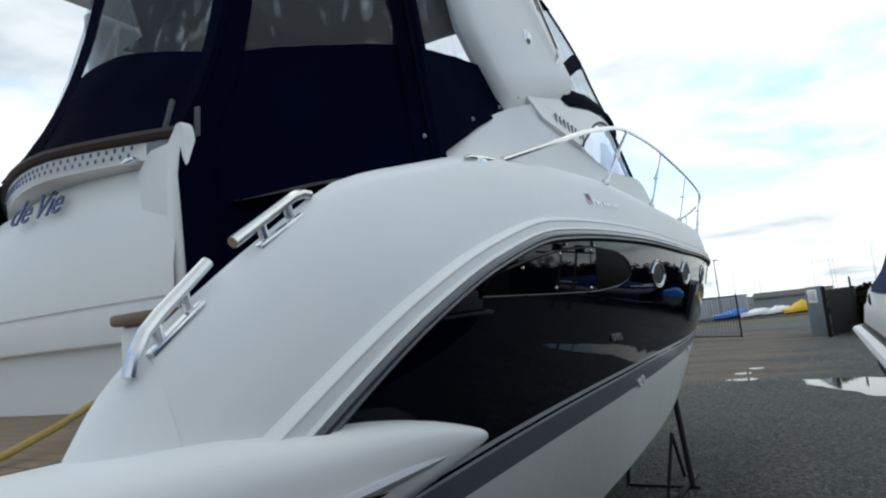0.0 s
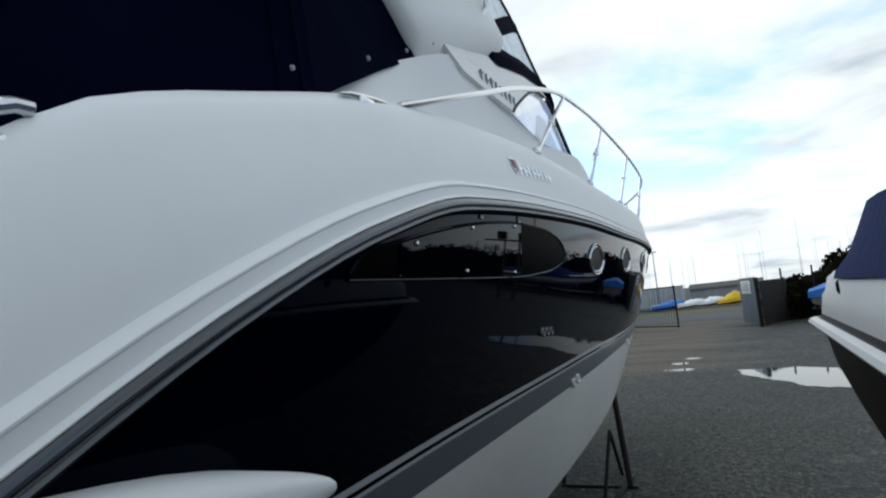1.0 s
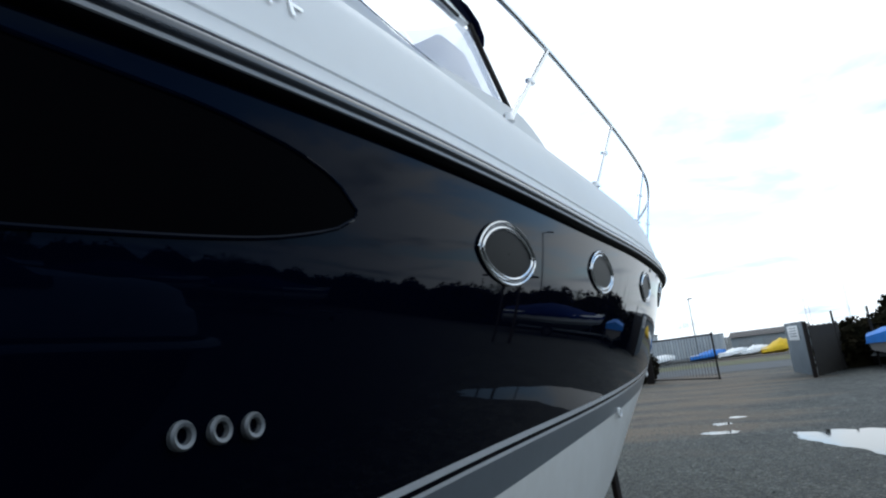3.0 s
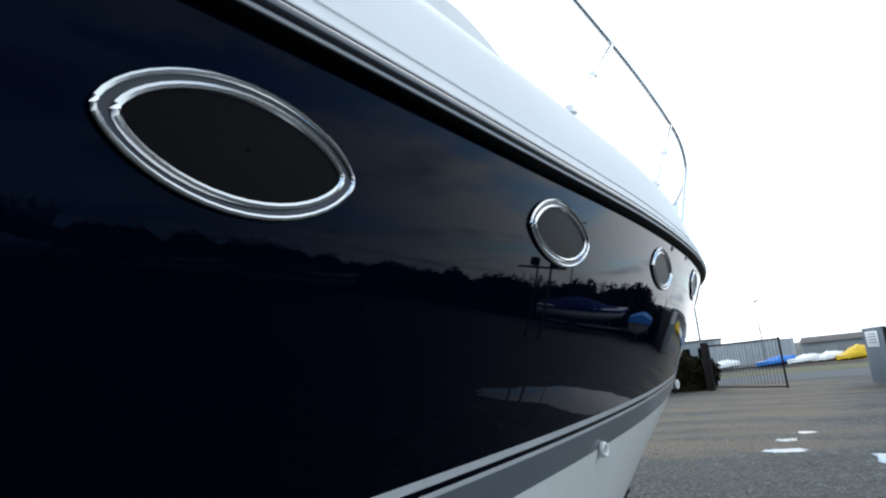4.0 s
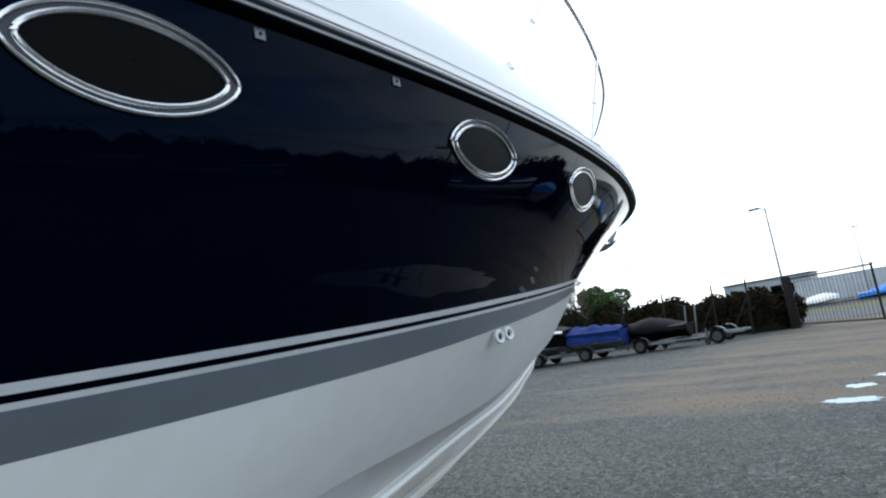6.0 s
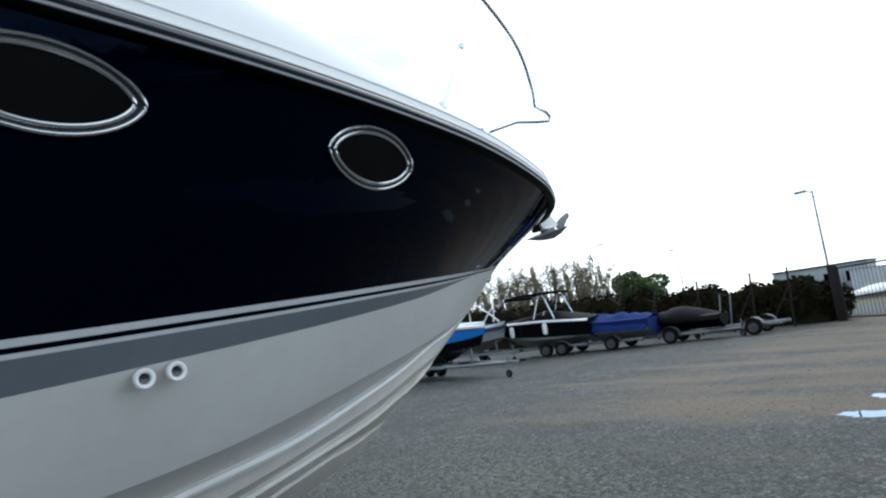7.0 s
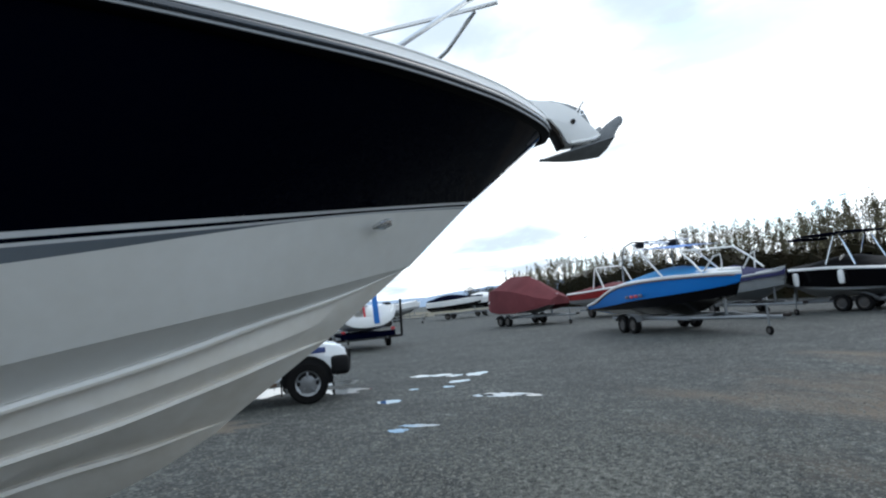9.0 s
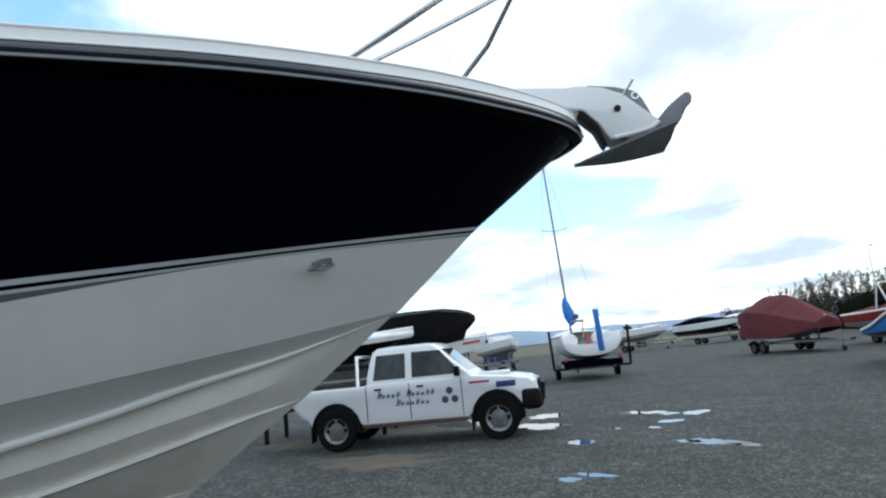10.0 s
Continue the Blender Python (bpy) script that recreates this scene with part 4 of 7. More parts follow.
for k in range(26):
    x = -0.15 + 0.04 * k
    for dz in (0.012, 0.035):
        part("vent_hole", lathe([(0.0, 0.009), (-0.003, 0.0)], 8, "y", (x + (0.02 if dz > 0.02 else 0), 2.94 + round_back(x) - 0.122 * math.cos(x * 1.36) - 0.004, 2.555 + 0.056 * math.cos(x * 1.36) + dz)), letter_navy, yacht)
part("cleat_pad", box((0.07, 0.05, 0.02), (0.85, 2.90, 2.57), 0.008), chrome, yacht)
part("platform_deck", box((3.5, 2.1, 0.05), (0, 2.02, 1.675), 0.01), gel_white, yacht)
for i in range(33):
    part("teak_plank", box((3.1, 0.053, 0.018), (0, 1.08 + 0.058 * i, 1.708), 0.003), teak, yacht)


def platform_edge_rows(side):
    rows = []
    for y in frange(0.85, 2.98, 22) + [3.03, 3.07, 3.10, 3.12, 3.135, 3.14]:
        f = min(1.0, max(0.0, (y - 2.3) / 0.84))
        c = (1 - f ** 9) ** 0.5
        top = spline([(0.85, 1.742), (2.3, 1.740), (2.5, 1.722), (2.7, 1.706), (2.9, 1.680), (3.05, 1.652), (3.14, 1.635)], y)
        low = 1.42 + 0.135 * f
        mid, half = (top + low) / 2, (top - low) / 2 * (0.25 + 0.75 * c)
        outx = 1.98 + 0.02 * f
        inx = 1.62 + 0.2 * f
        w = (outx - inx) * (0.2 + 0.8 * c)
        xc = outx - w / 2
        row = []
        for i in range(18):
            a = 2 * math.pi * i / 18
            ca, sa = math.cos(a), math.sin(a)
            row.append((side * (xc + w / 2 * math.copysign(abs(ca) ** 0.55, ca)), y, mid + half * math.copysign(abs(sa) ** 0.7, sa)))
        rows.append(row)
    return rows


for side in (1, -1):
    part("platform_edge", loft(platform_edge_rows(side), close_v=True, caps=True), gel_white, yacht, "rounded white edge of the bathing platform", sharp=50)
    part("edge_groove", tube([(side * (2.0 - 0.04 * max(0, (y - 2.5))), y, 1.585) for y in frange(0.9, 3.02, 12)], 0.012, 6), stripe_white, yacht)
    part("edge_groove", tube([(side * (1.985 - 0.04 * max(0, (y - 2.5))), y, 1.562) for y in frange(0.9, 3.0, 12)], 0.010, 6), rubber, yacht)
part("hull_transom", slab([(-1.89, 1.60), (-1.69, 0.88), (-0.9, 0.60), (0, 0.44), (0.9, 0.60), (1.69, 0.88), (1.89, 1.60)], 0.04, "y", 2.32), gel_lower, yacht)

# stern hand rails
def stern_rail(name, a, b, bend_low):
    """A bent steel grab rail on two posts along the quarter."""
    a, b = Vector(a), Vector(b)
    d = (b - a).normalized()
    off = Vector((0.0, -0.012, 0.044))
    pts = []
    if bend_low:
        pts += [a - d * 0.09 + off * 0.05, a - d * 0.07 + off * 0.5, a - d * 0.03 + off * 0.92]
    else:
        pts += [a - d * 0.10 + off]
    pts += [a.lerp(b, k) + off for k in (0.15, 0.5, 0.85)]
    if bend_low:
        pts += [b + d * 0.09 + off]
    else:
        pts += [b + d * 0.03 + off, b + d * 0.065 + off * 0.85, b + d * 0.095 + off * 0.5]
    slope = math.atan2(d.z, d.y)
    part("rail_base", box((0.035, (b - a).length + 0.06, 0.012), (0, 0, 0), 0.005, Matrix.Translation((a + b) / 2) @ Matrix.Rotation(slope, 4, "X")), chrome, yacht)
    part("grab_rail", tube(pts, 0.0135, 10), chrome, yacht, "polished steel stern grab rail")
    for p in (a, b):
        part("rail_post", tube([p - off * 0.1, p + off], 0.011, 8), chrome, yacht)


stern_rail("low", (1.785, 2.325, 1.915), (1.775, 2.395, 1.972), True)
stern_rail("high", (1.775, 2.605, 2.125), (1.77, 2.695, 2.182), False)

# mooring cleat on the quarter
part("cleat", tube([(1.80, 3.56, 2.488), (1.80, 3.60, 2.497), (1.80, 3.68, 2.506), (1.80, 3.76, 2.516), (1.80, 3.80, 2.522)], 0.011, 8, taper=[0.5, 0.9, 1.1, 0.9, 0.5]), chrome, yacht, "steel mooring cleat")
part("cleat_post", box((0.03, 0.08, 0.05), (1.80, 3.68, 2.482), 0.01), chrome, yacht)
# pulpit rail and stanchions
PULPIT = [(3.9, 1.79, 2.541), (4.5, 1.839, 2.735), (5.0, 1.853, 2.892), (5.77, 1.866, 3.056), (7.0, 1.848, 3.120), (8.0, 1.826, 3.12), (9.28, 1.748, 3.129), (10.3, 1.588, 3.160), (11.0, 1.393, 3.168), (12.0, 0.987, 3.18), (12.8, 0.50, 3.19), (13.12, 0.27, 3.195)]


def pulpit_at(y):
    return Vector((spline([(p[0], p[1]) for p in PULPIT], y), y, spline([(p[0], p[2]) for p in PULPIT], y)))


for side in (1, -1):
    flip = Vector((side, 1, 1))
    part("pulpit_rail", tube([pulpit_at(y) * flip for y in frange(3.9, 13.12, 60)] + [Vector(p) for p in ((0.24, 13.30, 3.185), (0.22, 13.37, 3.165), (0.21, 13.36, 3.13), (0.20, 13.22, 3.105), (0.17, 13.0, 3.085), (0.05, 12.80, 3.02)) if side > 0], 0.013, 8), chrome, yacht, "steel pulpit rail")
    for y0, y1 in ((5.153, 5.765), (6.254, 6.86), (7.43, 8.04), (8.696, 9.28), (9.95, 10.45), (11.1, 11.5)):
        p = rail_at(y0)
        f = Vector((p.x - spline(TOP_X, y0) - 0.012, y0, spline(TOP_Z, y0) - 0.01))
        t = pulpit_at(y1)
        part("stanchion", tube([f * flip, t * flip], 0.011, 8), chrome, yacht)
        part("stanchion_foot", lathe([(-0.01, 0.0), (0.0, 0.026), (0.012, 0.022), (0.03, 0.014), (0.03, 0.0)], 10, "z", f * flip), chrome, yacht)
        part("lifeline_eye", lathe([(-0.012, 0.0), (-0.01, 0.02), (0.01, 0.02), (0.012, 0.0)], 8, "z", f.lerp(t, 0.5) * flip), chrome, yacht)
    strut = ((0.36, 11.98, 2.40), (0.05, 12.80, 3.02)) if side > 0 else ((-0.95, 12.12, 2.40), (-0.50, 12.87, 3.0), (-0.38, 13.02, 3.19))
    part("bow_strut", tube([Vector(p) for p in strut], 0.013, 8), chrome, yacht, "steel strut under the pulpit")
    part("strut_foot", lathe([(-0.02, 0.0), (0.0, 0.03), (0.012, 0.026), (0.03, 0.015), (0.03, 0.0)], 10, "z", Vector(strut[0]) + Vector((0, 0, 0.03))), chrome, yacht)

# portholes
def lens_ring(y, z, w, h, out, n=40):
    """Points of a pointed oval lying on the topside."""
    pts = []
    for i in range(n):
        a = 2 * math.pi * i / n
        c, s = math.cos(a), math.sin(a)
        dy = w * c
        dz = h * s * abs(s) ** 0.3
        pts.append(Vector((side_x(y + dy, z + dz) + out, y + dy, z + dz)))
    return pts


for y, z in ((6.01, 2.105), (7.118, 2.139), (8.384, 2.157), (9.559, 2.181), (10.549, 2.185)):
    for side in (1, -1):
        flip = Vector((side, 1, 1))
        port = part("porthole", tube([p * flip for p in lens_ring(y, z, 0.213, 0.090, 0.005)], 0.0045, 8, ring=True), chrome, yacht, "steel-rimmed pointed oval porthole")
        part("inner_rim", tube([p * flip for p in lens_ring(y, z, 0.188, 0.073, 0.003)], 0.0060, 8, ring=True), chrome, port)
        part("rim_channel", loft([[p * flip for p in lens_ring(y, z, w, h, o)] for w, h, o in ((0.213, 0.090, 0.005), (0.201, 0.082, 0.002), (0.187, 0.072, 0.004))], close_v=True), rim_dark_steel, port)
        part("pane", loft([[p * flip for p in lens_ring(y, z, 0.186 * f, 0.071 * f, 0.003)] for f in (1.0, 0.6, 0.3, 0.02)], close_v=True), port_glass, port, "dark tinted glass")

# long side window with its cover
WIN_TOP = [(3.36, 1.978), (3.40, 2.02), (3.447, 2.046), (3.58, 2.072), (3.82, 2.119), (4.06, 2.157), (4.27, 2.181), (4.58, 2.201), (4.86, 2.201), (5.05, 2.187), (5.13, 2.172), (5.2, 2.148), (5.24, 2.128), (5.26, 2.10)]
WIN_LOW = [(3.36, 1.974), (3.78, 1.979), (4.27, 1.985), (4.58, 1.991), (4.775, 2.003), (5.0, 2.024), (5.13, 2.048), (5.217, 2.073), (5.26, 2.10)]


def window_skin(y0, y1, out, inset=0.0, n=30):
    rows = []
    for y in frange(y0, y1, n):
        lo, hi = spline(WIN_LOW, y) + inset, spline(WIN_TOP, y) - inset
        hi = max(hi, lo + 0.001)
        rows.append([Vector((side_x(y, z) + out, y, z)) for z in frange(lo, hi, 5)])
    return rows


for side in (1, -1):
    flip = Vector((side, 1, 1))
    window = part("saloon_window", loft([[p * flip for p in r] for r in window_skin(3.36, 5.26, 0.004)]), window_black, yacht, "long black side window")
    edge = [Vector((side_x(y, spline(WIN_TOP, y)) + 0.004, y, spline(WIN_TOP, y))) for y in frange(3.37, 5.255, 40)]
    edge += [Vector((side_x(y, spline(WIN_LOW, y)) + 0.004, y, spline(WIN_LOW, y))) for y in frange(5.245, 3.37, 40)]
    part("window_seal", tube([p * flip for p in edge], 0.004, 6, ring=True), gel_navy, window)
    part("window_cover", loft([[p * flip for p in r] for r in window_skin(3.60, 4.575, 0.0075, 0.007)]), smoked_panel, window, "smoked panel over the window")
    for y, z in ((4.492, 2.183), (4.492, 2.007), (4.08, 2.147), (4.034, 2.006), (3.69, 2.075)):
        part("cover_stud", lathe([(0.0, 0.0075), (0.005, 0.006), (0.0075, 0.0)], 10, "x", (side_x(y, z) + 0.008, y, z)) if side > 0 else lathe([(0.0, 0.0075), (-0.005, 0.006), (-0.0075, 0.0)], 10, "x", (-side_x(y, z) - 0.008, y, z)), chrome, window)
    for y, z in ((4.174, 2.197), (4.564, 2.216), (8.652, 2.284), (9.091, 2.288)):
        plate = part("fastener_plate", box((0.004, 0.026, 0.026), (side * (side_x(y, z) + 0.003), y, z), 0.001), stripe_grey, yacht, "dull grey fastener plate")
        part("hole", lathe([(0.0, 0.0), (0.001, 0.004), (0.0, 0.004)], 8, "x", (side * (side_x(y, z) + 0.0055), y, z)), rubber, plate)

# through-hull fittings
def outlet(x, y, z, r, material, side=1):
    n = lathe([(0.0, r * 0.55), (-0.004, r * 0.5), (-0.006, 0.0)], 14, "x", (x, y, z))
    o = part("outlet", lathe([(-0.004, r), (0.006, r), (0.010, r * 0.85), (0.008, r * 0.6), (0.0, r * 0.52)], 16, "x", (x, y, z)), material, yacht)
    part("bore", n, strake_grey, o)


for y, z in ((4.885, 1.753), (4.948, 1.752), (5.01, 1.75)):
    outlet(side_x(y, z) + 0.002, y, z, 0.020, galv)
for y, z, dx in ((5.56, 1.44, 0), (5.65, 1.45, 0), (7.605, 1.485, 0), (9.80, 1.578, 0), (9.885, 1.585, 0)):
    outlet(spline(GREY_X, y) + 0.012, y, z, 0.026, gel_white)
eye = tube([(0.385, 12.17, 1.868), (0.398, 12.19, 1.876), (0.387, 12.215, 1.886), (0.365, 12.24, 1.892), (0.35, 12.245, 1.882), (0.362, 12.215, 1.868)], 0.010, 8, ring=True)
part("bow_eye", eye, chrome, yacht, "steel towing eye")

# maker's badge and word, drawn as plain shapes
def bulwark_x(y, z):
    """Half-breadth of the white side above the gunwale."""
    p, top = rail_at(y), spline(TOP_Z, y)
    k = min(1.0, max(0.0, (z - p.z) / (top - p.z)))
    return p.x - spline(TOP_X, y) * k ** 1.5 + 0.012 * math.sin(k * math.pi)


def plate_on_side(points, out, material, name, parent=yacht, label=""):
    """A thin flat shape lying on the white side."""
    bm = bmesh.new()
    vs = [bm.verts.new((bulwark_x(y, z) + out, y, z)) for y, z in points]
    bm.faces.new(vs)
    r = bmesh.ops.extrude_face_region(bm, geom=list(bm.faces))
    bmesh.ops.translate(bm, verts=[v for v in r["geom"] if isinstance(v, bmesh.types.BMVert)], vec=(0.003, 0, 0))
    bmesh.ops.recalc_face_normals(bm, faces=bm.faces)
    return part(name, bm, material, parent, label, smooth=False)


def shield_outline(a, b, lo):
    """Part of a shield from a to b across its width (0 to 1), lo above its foot."""
    pts = [(4.615 + 0.066 * a, 2.487 - 0.006 * a), (4.615 + 0.066 * b, 2.487 - 0.006 * b)]
    for k in frange(b, a, 7):
        pts.append((4.615 + 0.066 * k, 2.487 - 0.006 * k - (0.062 - lo) * (1 - abs(2 * k - 1.15) ** 2.2 * 0.75)))
    return pts


shield = plate_on_side(shield_outline(0.0, 1.0, 0.0), 0.002, letter_silver, "maker_badge", label="small silver and red shield badge")
plate_on_side(shield_outline(0.62, 0.95, 0.005), 0.004, badge_red, "badge_field", shield)
for k in range(3):
    plate_on_side([(4.626 + 0.012 * k, 2.480 - 0.002 * k), (4.632 + 0.012 * k, 2.480 - 0.002 * k), (4.645 + 0.007 * k, 2.445), (4.640 + 0.007 * k, 2.445)], 0.004, letter_dark, "badge_bar", shield)
# the maker's word as plain upright and level bars
for k in range(8):
    y, z = 4.705 + 0.0575 * k, 2.422 + 0.003 * k
    h = 0.064 if k == 0 else 0.050
    w = 0.012 if k in (2, 5) else 0.036
    plate_on_side([(y, z), (y + 0.009, z), (y + 0.009, z + h), (y, z + h)], 0.002, letter_silver, "badge_letter")
    if w > 0.02:
        plate_on_side([(y + 0.009, z + h * 0.42), (y + w, z + h * 0.42), (y + w, z + h * 0.58), (y + 0.009, z + h * 0.58)], 0.002, letter_silver, "badge_letter")
for k in range(8):
    y, z = 5.085 + 0.066 * k, 3.045 - 0.0035 * k
    glyph = part("model_letter", box((0.010, 0.011, 0.058), (screen_x(y, z) + 0.011, y, z), 0.002), letter_pewter, yacht)
    if k != 5:
        part("letter_bar", box((0.010, 0.040, 0.011), (screen_x(y, z) + 0.008, y + 0.016, z + (0.022, 0.002, 0.020, -0.022)[k % 4]), 0.002), letter_pewter, glyph)

# boat name on the transom
for word, along in (("de", 0.0), ("Vie", 0.178)):
    name_curve = bpy.data.curves.new("boat_name", "FONT")
    name_curve.body, name_curve.size, name_curve.extrude, name_curve.shear = word, 0.148, 0.003, 0.35
    name_tmp = new("boat_name_tmp", name_curve)
    bpy.context.view_layer.update()
    name_mesh = bpy.data.meshes.new_from_object(name_tmp.evaluated_get(bpy.context.evaluated_depsgraph_get()))
    bpy.data.objects.remove(name_tmp)
    boat_name = new("name_word", finish(name_mesh, letter_navy, False))
    boat_name.parent = yacht
    boat_name.matrix_world = pose(0.06 + along, 2.868, 2.468, 74, 0, 1)
    tagged(boat_name, "slanting navy boat name lettering")

# bow roller and anchor
for k in (-1, 1):
    part("bow_roller", slab([(12.80, 2.40), (12.87, 2.535), (12.93, 2.54), (13.13, 2.512), (13.19, 2.512), (13.27, 2.495), (13.346, 2.459), (13.421, 2.383), (13.468, 2.338), (13.474, 2.325), (13.46, 2.312), (13.43, 2.298), (13.35, 2.288), (13.277, 2.282), (13.262, 2.31), (13.243, 2.35), (13.19, 2.412), (13.12, 2.43)], 0.022, "x", 0.045 * k, 0.006), gel_white, yacht, "white moulded bow roller cheek")
    lip = [(13.29, 2.287), (13.36, 2.296), (13.43, 2.308), (13.464, 2.328)]
    part("cheek_lip", tube([(0.056 * k, y, z) for y, z in lip], 0.009, 8), gel_white, yacht)
    part("roller_bolt", lathe([(0.0, 0.0), (0.0, 0.013), (0.008 * k, 0.013), (0.008 * k, 0.0)], 10, "x", (0.056 * k, 13.316, 2.40)), steel_dark, yacht)
part("roller_bridge", box((0.10, 0.26, 0.03), (0, 13.03, 2.50), 0.008), gel_white, yacht)
part("roller_drum", lathe([(-0.034, 0.0), (-0.034, 0.034), (0.0, 0.024), (0.034, 0.034), (0.034, 0.0)], 14, "x", (0, 13.34, 2.335)), rubber, yacht)
part("roller_pin", tube([(0.05, 13.339, 2.441), (0.055, 13.39, 2.508)], 0.006, 6), chrome, yacht)
part("bow_fender_plate", slab([(13.178, 2.424), (13.20, 2.405), (13.243, 2.346), (13.265, 2.268), (13.254, 2.269), (13.225, 2.341), (13.168, 2.402)], 0.085, "x", 0, 0.003), steel_dark, yacht)
anchor = thing("anchor", "grey galvanised plough anchor stowed in the bow roller", "anchor")
part("shank", slab([(13.08, 2.49), (13.135, 2.518), (13.231, 2.527), (13.33, 2.508), (13.412, 2.478), (13.43, 2.44), (13.462, 2.36), (13.50, 2.30), (13.46, 2.28), (13.421, 2.36), (13.363, 2.42), (13.262, 2.475)], 0.020, "x", 0.0, 0.004), anchor_grey, anchor)
part("shank_eye", lathe([(-0.012, 0.010), (-0.012, 0.016), (0.012, 0.016), (0.012, 0.010)], 12, "x", (0, 13.402, 2.462)), chrome, anchor)
for k in (-1, 1):
    # share of the plough: from the point aft to the wing at the heel
    rows = []
    for f in frange(0, 1, 10):
        keel = Vector((0.0, 13.138 + 0.34 * f, 2.207 + 0.015 * f - 0.012 * math.sin(f * math.pi)))
        wing = Vector((k * (0.012 + 0.115 * f ** 0.8), 13.138 + 0.37 * f, 2.207 + 0.09 * f))
        mid = keel.lerp(wing, 0.5) + Vector((0, 0, -0.010 * f))
        up = Vector((0, -0.004, 0.012))
        rows.append([keel, mid, wing, wing + up * 0.6, mid + up, keel + up])
    part("fluke", loft(rows, close_v=True, caps=True), anchor_grey, anchor)
    # rounded ear of the heel, swept up and outwards
    ear = slab([(13.455, 2.335), (13.506, 2.379), (13.545, 2.402), (13.574, 2.417), (13.588, 2.412), (13.594, 2.396), (13.588, 2.374), (13.566, 2.355), (13.545, 2.32), (13.525, 2.298), (13.502, 2.288), (13.46, 2.292)], 0.012, "x", 0.0, 0.004)
    ear.transform(Matrix.Translation((k * 0.045, 13.45, 0)) @ Matrix.Rotation(k * radians(-24), 4, "Z") @ Matrix.Translation((0, -13.45, 0)))
    part("fluke_ear", ear, anchor_grey, anchor)
part("heel", slab([(13.348, 2.211), (13.362, 2.228), (13.468, 2.236), (13.503, 2.295), (13.44, 2.296), (13.33, 2.285), (13.29, 2.225)], 0.03, "x", 0.0, 0.006), anchor_grey, anchor)

# props and keel blocks under the hull
def prop(x, y, side, height, yaw=0.0, top=(-0.28, 0.0), label="black steel boat prop on folding legs"):
    ob = thing("boat_prop", label, "boat stand", pose(x, y, 0, 0, 0, yaw), "props under the yacht")
    part("post", tube([(top[0] * side, top[1], height), (0.06 * side, 0, 0.03)], 0.03, 8), steel_dark, ob)
    part("pad", box((0.09, 0.12, 0.025), (top[0] * side - 0.01 * side, top[1], height), 0.006), steel_dark, ob)
    part("leg", tube([(-0.08 * side, 0, height * 0.52), (-0.10 * side, 0.42, 0.02)], 0.018, 8), steel_dark, ob)
    part("leg", tube([(-0.08 * side, 0, height * 0.52), (-0.10 * side, -0.42, 0.02)], 0.018, 8), steel_dark, ob)
    part("brace", tube([(-0.16 * side, 0, height * 0.66), (-0.55 * side, 0.02, height * 0.63)], 0.022, 8), steel_dark, ob)
    part("leg", tube([(-0.52 * side, 0.02, height * 0.63), (-0.62 * side, 0.05, 0.02)], 0.022, 8), steel_dark, ob)
    part("foot_bar", box((0.75, 0.06, 0.025), (-0.25 * side, 0.02, 0.0125), 0.004), steel_dark, ob)
    part("foot_bar", box((0.06, 0.9, 0.025), (0.0, 0.0, 0.0126), 0.004), steel_dark, ob)
    return ob


prop(1.30, 8.62, 1, 1.06, 0, (-0.10, 0.42))
prop(-1.30, 8.62, -1, 1.06, 0, (-0.10, 0.42))
prop(1.45, 4.2, 1, 0.80)
prop(-1.45, 4.2, -1, 0.80)
for y in (3.6, 6.2, 8.9):
    ob = thing("keel_block", "stack of weathered timber blocks under the keel", "timber block", pose(0, y, 0), "blocks under the keel")
    for k in range(2):
        z = spline(KEEL_Z, y)
        part("timber", box((0.9, 0.24, z / 2 - 0.004), (0.02 * k, 0.01 * k, z * (0.25 + 0.5 * k)), 0.012), wood_block, ob)

rope = thing("mooring_rope", "yellow twisted rope hanging over the bathing platform", "rope")
part("strand", tube([(1.02, 2.83, 1.857), (1.1, 2.69, 1.826), (1.2, 2.547, 1.797), (1.33, 2.38, 1.763), (1.45, 2.219, 1.737), (1.52, 2.1, 1.727), (1.56, 1.9, 1.727), (1.54, 1.5, 1.727)], 0.009, 8), rope_yellow, rope)

# ---- the neighbouring cruiser with a blue cover ----
neighbour = thing("cabin_cruiser", "white cabin cruiser with dark lower hull under a blue canvas cover", "motorboat", pose(2.93, 5.98, 0))


def nb_plan(y, w):
    """Port edge at a place along, measured from the stern corner."""
    return 0.03 + 0.05 * (-y / 5.5) + w


def nb_rows(levels):
    rows = []
    for y in [0.0, -0.03, -0.08, -0.16] + frange(-0.3, -5.6, 14):
        r = 0.10 * max(0.0, 1 + y / 0.16) ** 2
        rows.append([(nb_plan(y, inset) + r, y - aft, z) for inset, aft, z in levels])
    other = [[(2.02 - x, y, z) for x, y, z in r] for r in rows]
    return list(reversed(other)) + rows


